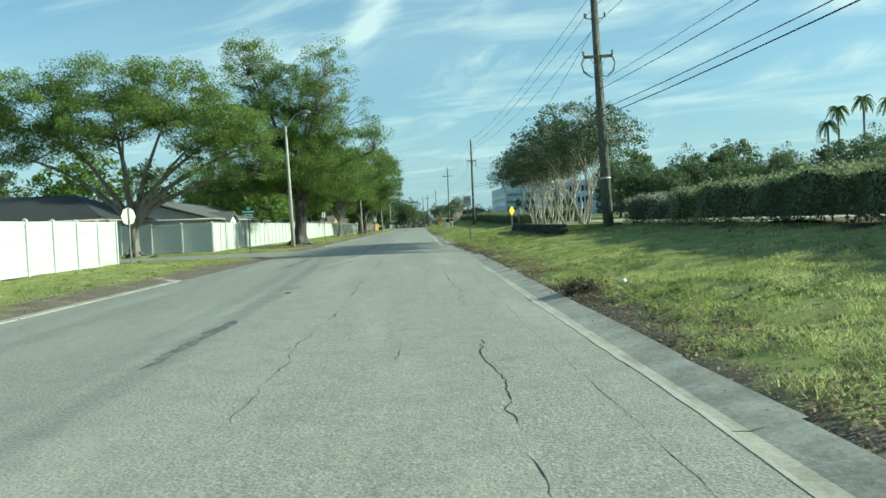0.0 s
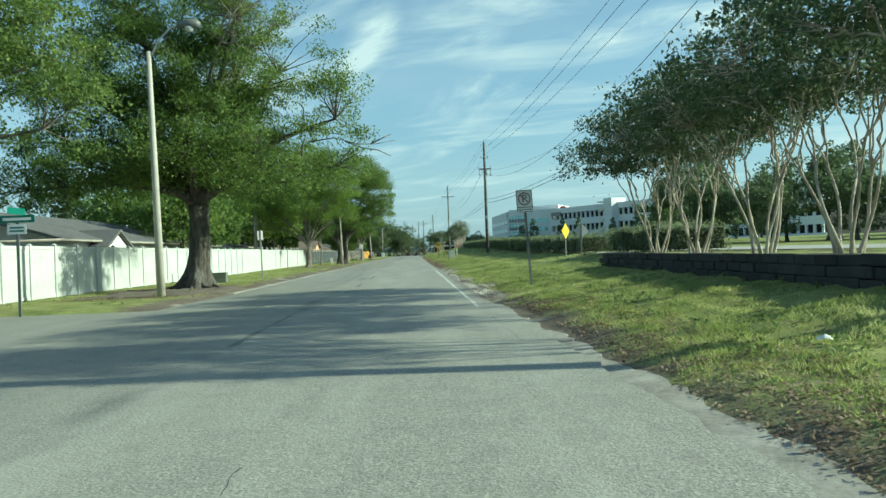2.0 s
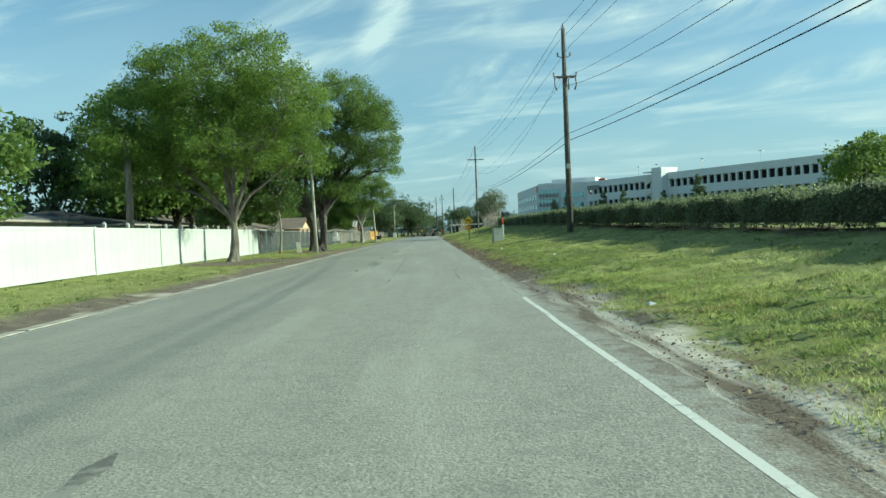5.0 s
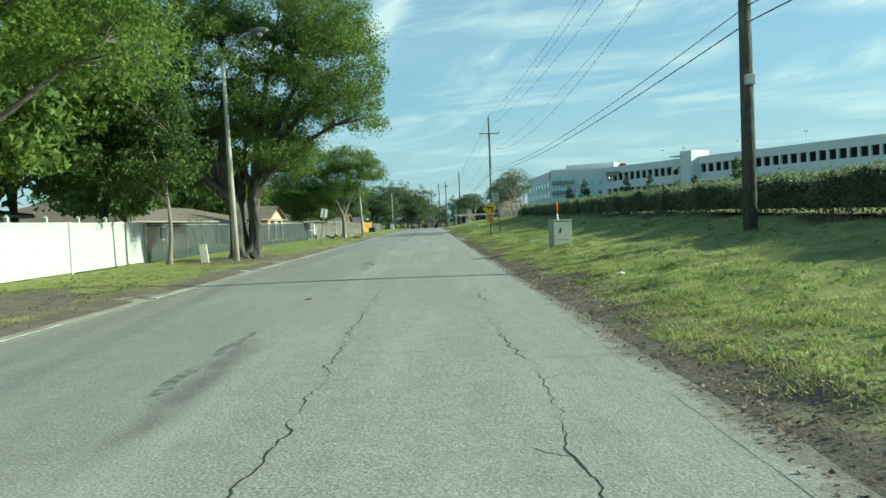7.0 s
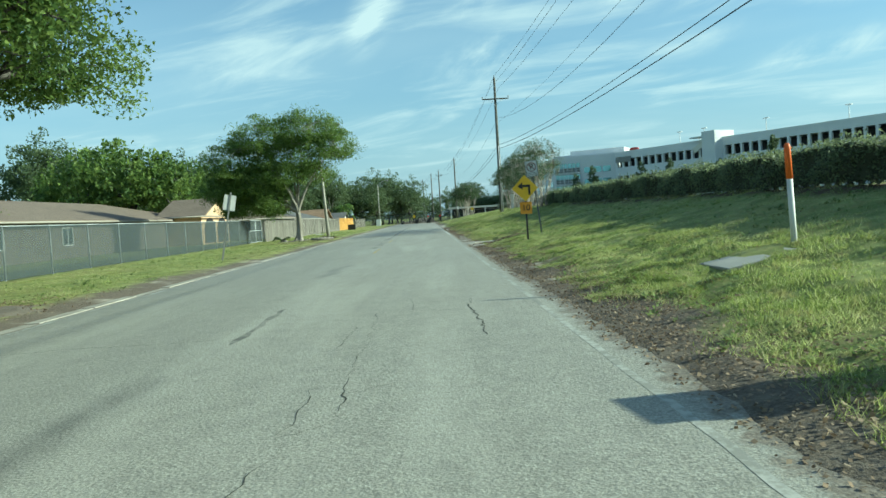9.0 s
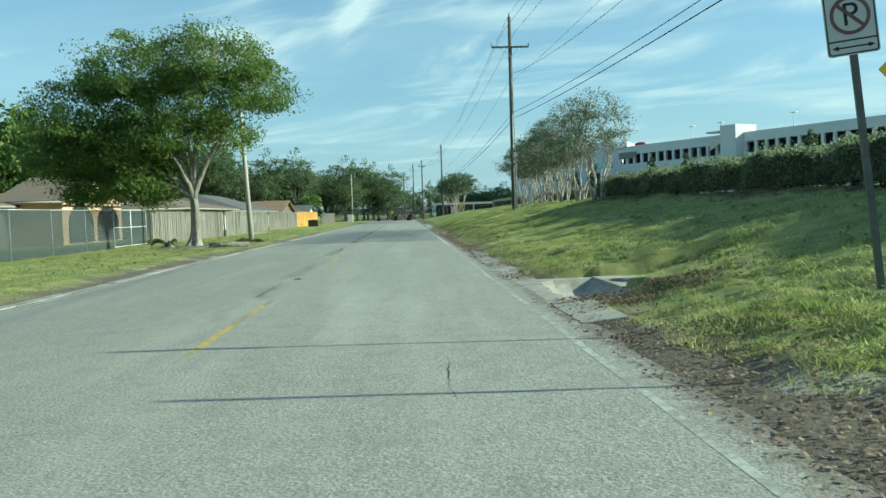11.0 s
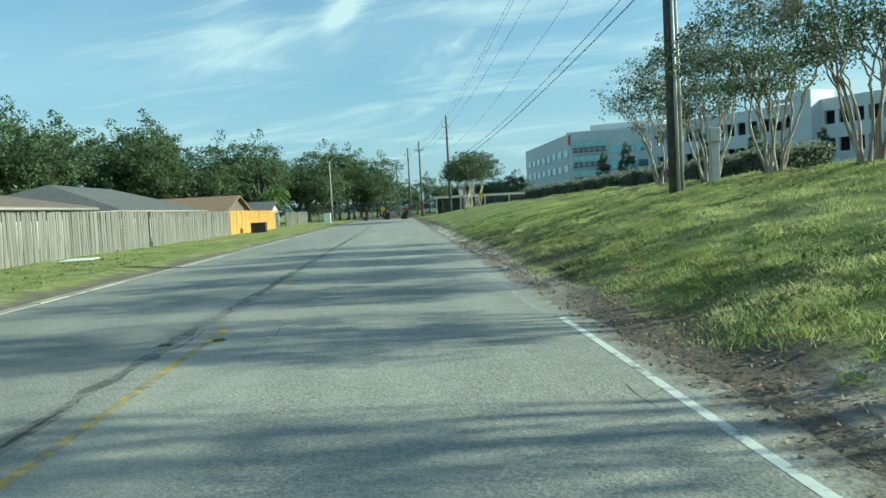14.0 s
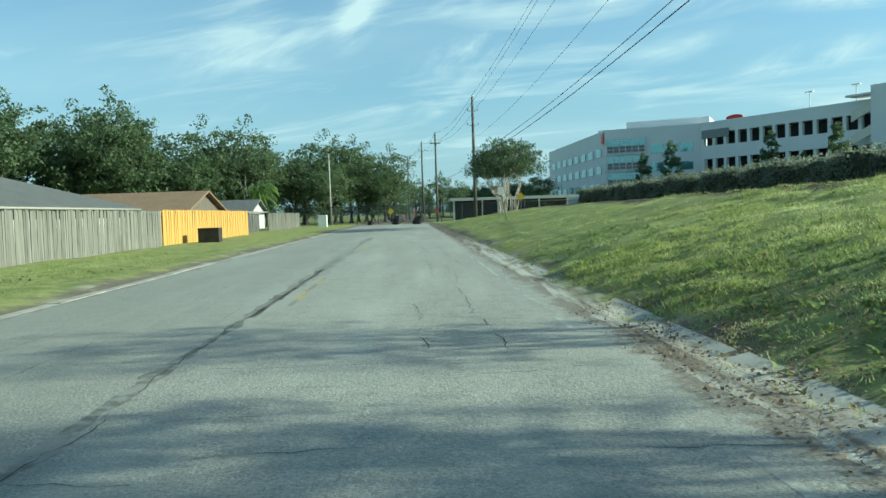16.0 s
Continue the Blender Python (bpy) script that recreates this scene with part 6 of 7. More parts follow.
# ---- houses ----
def house(label, x0, x1, y0, y1, wall_h, roof_h, ridge, wall_mat, roof_mat, over=0.5, hip=0.0, base=0.08, windows=()):
    """A low house; ridge along 'x' or 'y'; hip > 0 pulls the ridge's ends in."""
    ob = thing("house", ((x0 + x1) / 2, (y0 + y1) / 2, base), label, "house")
    w, d = (x1 - x0) / 2, (y1 - y0) / 2
    part("wall", Geo().box(-w, w, -d, d, 0, wall_h), wall_mat, ob)
    W, D, e = w + over, d + over, wall_h - 0.12
    if ridge == "y":
        r0, r1 = (0, -D + hip, wall_h + roof_h), (0, D - hip, wall_h + roof_h)
    else:
        r0, r1 = (-W + hip, 0, wall_h + roof_h), (W - hip, 0, wall_h + roof_h)
    c = [(-W, -D, e), (W, -D, e), (W, D, e), (-W, D, e)]
    v = c + [r0, r1] + [(x, y, z + 0.14) for x, y, z in c] + [(r0[0], r0[1], r0[2] + 0.14), (r1[0], r1[1], r1[2] + 0.14)]
    if ridge == "y":
        tops = [(0, 4, 5, 3), (1, 2, 5, 4)]
        ends = [(0, 1, 4), (2, 3, 5)]
    else:
        tops = [(0, 1, 5, 4), (2, 3, 4, 5)]
        ends = [(1, 2, 5), (3, 0, 4)]
    g = Geo()
    f = [tuple(i + 6 for i in q) for q in tops] + [tuple(reversed(q)) for q in tops]
    if hip:
        f += [tuple(i + 6 for i in q) for q in ends] + [tuple(reversed(q)) for q in ends]
    edge = [(0, 1), (1, 2), (2, 3), (3, 0)] if hip else ([(1, 2), (3, 0), (0, 4), (4, 1), (2, 5), (5, 3)] if ridge == "y" else [(0, 1), (2, 3), (1, 5), (5, 2), (3, 4), (4, 0)])
    f += [(a, b, b + 6, a + 6) for a, b in edge]
    part("roof", g.add(v, f), roof_mat, ob)
    if not hip:
        if ridge == "y":
            for s in (-1, 1):
                g = Geo().add([(-w, s * d, wall_h), (w, s * d, wall_h), (0, s * d, wall_h + roof_h * w / W), (-w, s * (d - 0.1), wall_h), (w, s * (d - 0.1), wall_h), (0, s * (d - 0.1), wall_h + roof_h * w / W)], [(0, 1, 2), (5, 4, 3)])
                part("gable", g, wall_mat, ob)
        else:
            for s in (-1, 1):
                g = Geo().add([(s * w, -d, wall_h), (s * w, d, wall_h), (s * w, 0, wall_h + roof_h * d / D), (s * (w - 0.1), -d, wall_h), (s * (w - 0.1), d, wall_h), (s * (w - 0.1), 0, wall_h + roof_h * d / D)], [(0, 1, 2), (5, 4, 3)])
                part("gable", g, wall_mat, ob)
    g = Geo()
    for a, b in ((c[0], c[1]), (c[1], c[2]), (c[2], c[3]), (c[3], c[0])):
        g.tube([(a[0], a[1], e + 0.04), (b[0], b[1], e + 0.04)], [0.07, 0.07], 4)
    part("fascia", g, FASCIA, ob)
    for wx, wy, wz, ww, wh in windows:
        n = part("window", Geo().box(-0.05, 0.03, -ww / 2, ww / 2, -wh / 2, wh / 2), GLASS_DARK, ob, m=pose(wx, wy, wz))
        part("frame", Geo().box(-0.02, 0.05, -ww / 2 - 0.06, -ww / 2, -wh / 2, wh / 2).box(-0.02, 0.05, ww / 2, ww / 2 + 0.06, -wh / 2, wh / 2).box(-0.02, 0.05, -0.025, 0.025, -wh / 2, wh / 2)
             .box(-0.02, 0.05, -ww / 2, ww / 2, wh / 2, wh / 2 + 0.06).box(-0.02, 0.06, -ww / 2, ww / 2, -wh / 2 - 0.07, -wh / 2), TRIM, n)
    return ob


house("low house with a dark shingle roof behind the white fence", -40, -20, 55, 65, 2.4, 1.75, "x", STUCCO, ROOF_DARK, 0.5, 4.0)
house("low house with grey shingle roof and gable behind the white fence", -26, -16.4, 67, 87, 2.4, 1.5, "y", STUCCO, ROOF_GREY, 0.5, 0.0)
h2 = house("small white gabled porch of the grey-roofed house", -17.4, -15.6, 70.8, 74.2, 2.0, 0.85, "x", TRIM, ROOF_GREY, 0.25)
house("house with a grey roof among backyard trees", -30, -17.5, 92, 104, 2.4, 1.3, "y", STUCCO, ROOF_GREY, 0.5, 3.0)
house("long house with dark shingle roof behind the smooth fence", -26, -16.5, 108, 121, 2.3, 0.8, "y", STUCCO, ROOF_DARK, 0.4, 2.0)
house("long low house with brown shingle roof behind the chain-link fence", -36, -21.5, 146, 186, 2.3, 1.7, "y", STUCCO_BROWN_SHADED, ROOF_BROWN, 0.6, 4.0,
      windows=((7.25, -14, 1.35, 1.5, 1.0), (7.25, -6, 1.35, 1.3, 1.0)))
porch = house("peach gabled porch with two arches on the brown-roofed house", -21.9, -18.6, 178.5, 187.5, 2.5, 1.45, "x", STUCCO_PEACH, ROOF_BROWN, 0.45)
for k in (-1, 1):
    arch = [(-1.7, 0.0), (1.7, 0.0), (1.7, 1.0)] + [(1.7 * math.cos(a * math.pi / 12), 1.0 + 1.2 * math.sin(a * math.pi / 12)) for a in range(1, 12)] + [(-1.7, 1.0)]
    # A flat plate on the wall; the porch's inner shade is its colour.
    part("arch_shade_plate", Geo().plate(arch, 0.12), SHADE, porch, "arched plate coloured dark for the shade inside the porch", pose(1.66, k * 2.05, 0.1, 0, 0, 90))
house("low house with brown shingle roof behind the board fence", -33, -15.4, 190, 206, 2.1, 1.75, "y", STUCCO, ROOF_BROWN, 0.6, 4.0)
house("low house with grey-brown shingle roof behind the board fence", -26, -15.6, 211, 229, 2.0, 1.7, "y", STUCCO, ROOF_GREY, 0.6, 4.5)
house("house with a tan-brown shingle roof beyond the new fence", -30, -17.5, 247, 259, 2.0, 1.6, "x", STUCCO_BROWN_SHADED, ROOF_RED, 0.5, 0.0)
house("small grey-roofed house near the junction", -26, -15.5, 262, 270, 1.9, 1.1, "x", STUCCO, ROOF_GREY, 0.4, 0.0)

# ---- trees behind ----
proto = {}


def far_tree(kind, x, y, s, turn, z=0.08):
    """Copies of a few background trees."""
    made = copy_thing(proto[kind], pose(x, y, z, 0, 0, turn))
    made.scale = (s, s, s)
    return made


proto["round"] = tree("broadleaf_tree", "dense round broadleaf tree with deep green leaves", (-30.0, 76.0, 0.08),
    [(0, 0, 4.6, 3.6, 3.6, 2.4), (-2.2, 1, 6.2, 2.6, 2.8, 2.2), (2.2, -0.6, 6.0, 2.6, 2.8, 2.2), (0.2, 0, 7.6, 2.6, 2.6, 1.8)], 120, 32, 0.40, BARK_OAK, LEAF_OAK, 81, 0.28, 2.0, 1, 0.3, 1.0, False, "garden and park trees")
proto["dark"] = tree("broadleaf_tree", "tall dark green broadleaf tree with rounded top", (-38.0, 118.0, 0.08),
    [(0, 0, 5.2, 3.4, 3.4, 2.6), (-1.6, 0, 8.2, 3.0, 3.0, 2.6), (1.8, 0.5, 7.6, 2.8, 2.8, 2.6), (0, 0, 10.4, 2.4, 2.4, 1.9)], 130, 30, 0.46, BARK_OAK, LEAF_FAR, 82, 0.30, 2.4, 1, 0.3, 1.05, False, "garden and park trees")
proto["bushy"] = tree("broadleaf_tree", "bushy yellow-green broadleaf garden tree", (-20.5, 88.0, 0.08),
    [(0, 0, 3.6, 3.0, 3.0, 2.4), (-1.8, 0, 5.2, 2.2, 2.4, 1.9), (1.6, 0.4, 4.8, 2.2, 2.2, 1.8), (0, 0, 6.4, 1.8, 1.8, 1.4)], 120, 42, 0.30, BARK_OAK, LEAF_OAK, 83, 0.2, 1.3, 1, 0.3, 0.85, False, "garden and park trees")
proto["pine"] = tree("cypress_tree", "slender pointed dark green conifer", (-58.0, 150.0, 0.08),
    [(0, 0, 2.4, 1.3, 1.3, 1.8), (0, 0, 5.0, 1.0, 1.0, 2.0), (0, 0, 7.6, 0.6, 0.6, 1.8), (0, 0, 9.2, 0.3, 0.3, 1.2)], 80, 34, 0.30, BARK_OAK, LEAF_FAR, 84, 0.16, 1.2, 1, 0.1, 0.55, False, "garden and park trees")
rnd = random.Random(21)
for kind, x, y, s in (("bushy", -15.4, 84.0, 0.98), ("bushy", -15.2, 90.0, 0.9), ("bushy", -17.5, 93.5, 0.95), ("round", -24, 99, 0.9), ("dark", -24, 116, 0.8), ("round", -17.5, 112, 0.85), ("bushy", -16, 128, 0.9), ("dark", -18, 133, 0.8), ("round", -15.6, 115, 1.0), ("dark", -16.5, 120.5, 0.8), ("round", -20, 141, 0.8), ("round", -45, 64, 1.0), ("round", -52, 74, 1.1),
                      ("dark", -44, 88, 0.8), ("round", -33, 188.2, 1.08), ("round", -28, 188, 1.16), ("round", -23.8, 188.5, 1.0), ("round", -40, 205, 1.1), ("round", -46, 188, 1.0), ("dark", -45, 215, 0.9), ("pine", -60, 170, 0.8), ("bushy", -55, 160, 0.9)):
    far_tree(kind, x, y, s, rnd.uniform(0, 360))
# sparser, larger-leaved kinds for the far row
for kind, like, blobs, mat in (("far_round", "dense round broadleaf tree in the far row", [(0, 0, 2.0, 3.2, 3.2, 1.4), (0, 0, 4.6, 3.6, 3.6, 2.8), (-2.2, 1, 6.2, 2.6, 2.8, 2.2), (2.2, -0.6, 6.0, 2.6, 2.8, 2.2), (0.2, 0, 7.6, 2.6, 2.6, 1.8)], LEAF_FAR),
                               ("far_dark", "tall dark green tree in the far row", [(0, 0, 2.0, 3.0, 3.0, 1.4), (0, 0, 4.8, 3.4, 3.4, 3.0), (-1.6, 0, 8.2, 3.0, 3.0, 2.6), (1.8, 0.5, 7.6, 2.8, 2.8, 2.6), (0, 0, 10.4, 2.4, 2.4, 1.9)], LEAF_FAR)):
    proto[kind] = tree("broadleaf_tree", like, (-40 if kind == "far_dark" else -50, 300, 0.08), blobs, 130, 34, 0.34, BARK_OAK, mat, 85, 0.26, 2.0, 1, 0.3, 1.0, False, "far row of trees")
for i in range(70):
    u = (i % 38) / 37 if i < 38 else (i - 38) / 31
    x = -66 + 64 * u + rnd.uniform(-2, 2)
    y = 236 + 68 * u ** 0.7 + (0 if i < 38 else 13) + rnd.uniform(-4, 6)
    far_tree(rnd.choice(("far_dark", "far_dark", "far_round")) if i % 7 else "pine", x, y, rnd.uniform(0.88, 1.14) * (0.92 + 0.55 * (1 - u)), rnd.uniform(0, 360))
for i in range(24):
    far_tree(rnd.choice(("far_dark", "far_round", "pine")), -6 + 32 * i / 23 + rnd.uniform(-2, 2), 330 + rnd.uniform(0, 70), rnd.uniform(0.6, 0.9), rnd.uniform(0, 360))
# the park behind the bank
for i in range(13):
    u = i / 12
    far_tree(rnd.choice(("dark", "far_round", "dark")), 26 + 36 * u + rnd.uniform(-1, 1), 104 - 16 * u + rnd.uniform(-3, 3), rnd.uniform(0.6, 0.78), rnd.uniform(0, 360), 0.85)
for i in range(14):
    u = i / 13
    far_tree("far_round" if i % 3 else "far_dark", 25 + 36 * u, 97 - 14 * u + 2.5 * math.sin(2.7 * i), 0.66 + 0.06 * math.sin(5.1 * i), 57.0 * i, 0.85)
for i in range(9):
    u = i / 8
    far_tree(rnd.choice(("dark", "round")), 30 + 24 * u, 118 + 26 * u + rnd.uniform(-3, 3), rnd.uniform(0.62, 0.8), rnd.uniform(0, 360), 0.9)
proto["cone"] = tree("cone_tree", "young cone-shaped green tree before the office building", (45.0, 315.0, 1.0),
    [(0, 0, 2.6, 2.5, 2.5, 1.8), (0, 0, 5.0, 2.1, 2.1, 2.0, 1.3), (0, 0, 7.6, 1.5, 1.5, 1.8, 2.2), (0, 0, 9.6, 0.8, 0.8, 1.4, 4.0)], 130, 48, 0.30, BARK_OAK, LEAF_FAR, 86, 0.14, 1.2, 1, 0.1, 0.6, False, "young trees before the office")
for x, y, s in ((41.0, 317.5, 0.85), (51.6, 293.0, 0.92), (54.5, 281.0, 0.9), (66.6, 284.0, 0.85), (69.0, 262.0, 1.1), (60.0, 300.0, 0.7)):
    far_tree("cone", x, y, s, rnd.uniform(0, 360), 1.0)
for i in range(8):
    far_tree("far_dark", 14 + 5 * i, 420 + rnd.uniform(-10, 30), 0.75, rnd.uniform(0, 360))


def palm(label, at, h, crown, n, seed, mat=LEAF_FAR, droop=1.0):
    rnd = random.Random(seed)
    ob = thing("palm_tree", at, label, "palm tree", "palms")
    part("trunk", Geo().tube([(0, 0, -0.2), (0.1, 0, h * 0.5), (0, 0.1, h)], [0.22, 0.17, 0.15], 8), BARK_GREY, ob)
    for k in range(n):
        a, up = 2 * math.pi * k / n * 2.4 + rnd.uniform(-0.2, 0.2), rnd.uniform(-0.5, 1.0)
        g = Geo()
        pts = []
        for i in range(7):
            u = i / 6
            r = crown * u * (1 - 0.25 * abs(up) * u)
            pts.append(Vector((math.cos(a) * r, math.sin(a) * r + 0.1, h + crown * (up * u - droop * 0.9 * u * u))))
        g.tube(pts, [0.03 * (1 - 0.8 * i / 6) + 0.004 for i in range(7)], 3, False)
        side = Vector((-math.sin(a), math.cos(a), 0))
        for i in range(1, 7):
            for q in range(4):
                b = pts[i - 1].lerp(pts[i], q / 4)
                for s in (-1, 1):
                    tip = b + side * s * crown * 0.24 * (1.15 - i / 8) + (pts[i] - pts[i - 1]) * 0.5 + Vector((0, 0, -0.16 * crown))
                    w = (pts[i] - pts[i - 1]) * 0.13
                    g.add([b - w, b + w, tip], [(0, 1, 2)])
        part("frond", g, mat, ob)
    return ob


for x, y, h in ((57.7, 110, 11.3), (60.3, 112, 13.6), (62.8, 110, 14.6), (66.4, 110, 14.2)):
    palm("tall slender fan palm beyond the hedge", (x, y, 0.85), h + 0.6, 1.65, 26, int(x), LEAF_DARK, 1.1)
palm("feathery palm behind the roofs near the junction", (-16.4, 271.5, 0.08), 4.2, 2.7, 18, 5, LEAF_OAK, 0.8)
palm("small palm behind the trees", (-14.5, 104, 0.08), 6.8, 1.7, 14, 6, LEAF_OAK, 0.9)

# ---- office building and car park ----
def office():
    ob = thing("office_building", (37.5, 330.0, 1.0), "pale office building joined to a long multi-storey car park", "building")
    turn = math.degrees(math.atan2(-18.4, 36.5))
    ob.matrix_basis = pose(37.5, 330.0, 1.0, 0, 0, turn)
    # own axes: x along the front, y into the building
    top = 14.6
    inv = pose(0, 0, 0, 0, 0, -turn)
    back = inv @ Vector((-1.0, 53.0, 0))
    d = Vector((back.x, back.y, 0)).normalized()
    # body of the office block
    pts = [(0.0, 0.0), (back.x, back.y), (back.x + 22, back.y), (17.5, 22), (17.5, 0.0)]
    n = len(pts)
    g = Geo().add([(x, y + 0.3, 0) for x, y in pts] + [(x, y + 0.3, top) for x, y in pts], [tuple(range(n - 1, -1, -1)), tuple(range(n, 2 * n))] + [(i, (i + 1) % n, (i + 1) % n + n, i + n) for i in range(n)])
    g.f = [tuple(reversed(q)) for q in g.f]
    part("wall", g, PRECAST, ob)
    part("roof_screen", Geo().bevel_box(2.5, 18, 8, 24, top, top + 2.0, 0.1).bevel_box(-4, 3, 12, 30, top, top + 1.2, 0.1), PRECAST, ob)
    # glazed corner bay: floors of panes with pale mullions
    for fl in range(4):
        z0 = 0.6 + fl * 3.1
        for k in range(6):
            part("window_pane", Geo().box(0.35 + k * 1.17, 0.35 + k * 1.17 + 1.08, -0.02, 0.12, z0 + 0.25, z0 + 1.5), GLASS_DARK, ob)
            part("window_pane", Geo().box(0.35 + k * 1.17, 0.35 + k * 1.17 + 1.08, -0.02, 0.12, z0 + 1.58, z0 + 2.75), GLASS_TEAL, ob)
        part("floor_band", Geo().box(-0.1, 7.6, -0.18, 0.2, z0 - 0.12, z0 + 0.14), PRECAST, ob)
    g = Geo()
    for k in range(7):
        g.box(0.26 + k * 1.17, 0.38 + k * 1.17, -0.1, 0.1, 0.5, 12.9)
    for fl in range(4):
        for z in (0.25, 0.85, 1.5, 2.15, 2.75):
            g.box(0.3, 7.4, -0.07, 0.1, 0.6 + fl * 3.1 + z, 0.68 + fl * 3.1 + z)
    part("mullions", g, PRECAST, ob)
    # ribbon windows along the other front and right of the bay
    for fl in range(3):
        z0 = 3.2 + fl * 3.3
        for k in range(8):
            a, b = d * (3 + k * 6.0), d * (6.4 + k * 6.0)
            nrm = Vector((-d.y, d.x, 0))
            q = [a + nrm * 0.04, b + nrm * 0.04]
            part("window_pane", Geo().add([(q[0].x, q[0].y, z0), (q[1].x, q[1].y, z0), (q[1].x, q[1].y, z0 + 1.5), (q[0].x, q[0].y, z0 + 1.5)], [(0, 1, 2, 3)]), GLASS_TEAL, ob)
        for k in range(3):
            part("window_pane", Geo().box(8.4 + k * 2.6, 10.6 + k * 2.6, 0.2, 0.28, z0, z0 + 1.5), GLASS_TEAL, ob)
    # red mark at the corner: plain shape
    part("wall_mark", Geo().plate([(0, 0), (1.6, 0.3), (1.2, 2.0), (-0.1, 2.2)], 0.08), RED, ob, "red mark on the parapet", Matrix.Translation(d * 0.9 + Vector((-0.05, 0, 12.0))) @ pose(0, 0, 0, 0, 0, math.degrees(math.atan2(d.y, d.x)) + 0))
    # the car park wing bends away from the office
    bend = Matrix.Translation((17.1, 0, 0)) @ pose(0, 0, 0, 0, 0, -34.8)

    def wing(name, geo, mat, label=""):
        return part(name, geo, mat, ob, label, bend)
    wing("wall_mark", Geo().plate([(1.7 * x, 0.45 * z) for x, z in disc(1.0, 24, 0, 0.9)], 0.2), RED, "red oval mark on the roof edge").matrix_basis = bend @ pose(7.0, 0.5, top - 0.15)
    # No decks inside: the block's dark colour gives the shade behind the columns.
    wing("deck_back", Geo().box(0, 112, 1.8, 32, 0, 12.4), SHADE, "solid block coloured dark for the shade inside the car park")
    for z0, z1 in ((12.6, top), (8.1, 10.4), (3.6, 5.9), (0.0, 1.4)):
        wing("spandrel", Geo().bevel_box(0, 112, 0.0, 0.5, z0, z1, 0.03), PRECAST)
    col = Geo().box(-0.31, 0.31, 0.04, 0.6, 0, 12.7).mesh("column", PRECAST)
    for k in range(47):
        part("column", col, PRECAST, ob, m=bend @ pose(0.5 + 2.4 * k, 0, 0))
    wing("louvre_band", Geo().box(0.4, 6.2, -0.12, 0.1, 11.7, 13.2), GLASS_DARK)
    wing("roof_slab", Geo().box(0.2, 112, 0.4, 32, 12.62, 13.0), PRECAST)
    for z0 in (1.2, 5.7, 10.2):
        wing("deck_slab", Geo().box(0.2, 112, 0.45, 1.9, z0 - 0.1, z0 + 0.15), PRECAST)
    # stair tower
    wing("stair_tower", Geo().bevel_box(32.4, 36.2, -2.6, 4.0, 0, 16.2, 0.05), PRECAST)
    g = Geo()
    for k in range(4):
        z0 = 1.2 + 3.4 * k
        g.add([(28.9, -1.6, z0), (32.4, -1.6, z0 + 1.6), (32.4, -1.6, z0 + 3.0), (28.9, -1.6, z0 + 1.4), (28.9, -1.3, z0), (32.4, -1.3, z0 + 1.6), (32.4, -1.3, z0 + 3.0), (28.9, -1.3, z0 + 1.4)],
              [(0, 1, 2, 3), (7, 6, 5, 4), (3, 2, 6, 7), (0, 4, 5, 1)])
    wing("stair_flight", g, PRECAST_WARM)
    wing("tower_roof", Geo().bevel_box(28.4, 32.5, -2.2, 3.0, 15.0, 15.3, 0.04), PRECAST)
    for s_ in (16, 24, 42, 62, 84):
        wing("deck_lamp", Geo().tube([(s_, 8, top - 1), (s_, 8, top + 3.6)], [0.09, 0.07], 6).box(s_ - 0.7, s_ + 0.7, 7.8, 8.2, top + 3.5, top + 3.7), STEEL)
    return ob


office()
# low pale building seen behind the park trees
lowb = thing("low_building", (70.0, 112.0, 0.85), "low pale building behind the park trees", "building")
part("wall", Geo().box(-14, 14, -5, 5, 0, 4.5), STUCCO, lowb)
part("roof", Geo().box(-14.6, 14.6, -5.6, 5.6, 4.5, 5.1), TRIM, lowb)
for k in range(12):
    part("column", Geo().box(-13 + 2.3 * k, -12.6 + 2.3 * k, -5.5, -5.1, 0, 4.5), TRIM, lowb)

# driveway and car park strip beyond the bank
drive = Geo().add([(9.4, 67.4, 0.80), (9.4, 71.0, 0.79), (13.5, 73.5, 0.80), (18.5, 74, 0.84), (18.5, 20, 0.88), (13.5, 20, 0.88), (13.5, 65.0, 0.81)], [(0, 6, 2, 1), (2, 6, 5, 4, 3)])
drive.v = [(x, y, z + 0.035) for x, y, z in drive.v]
tagged(new("driveway", drive.mesh("driveway", CONCRETE)), "pale concrete driveway behind the hedge", "driveway", kind="structure")

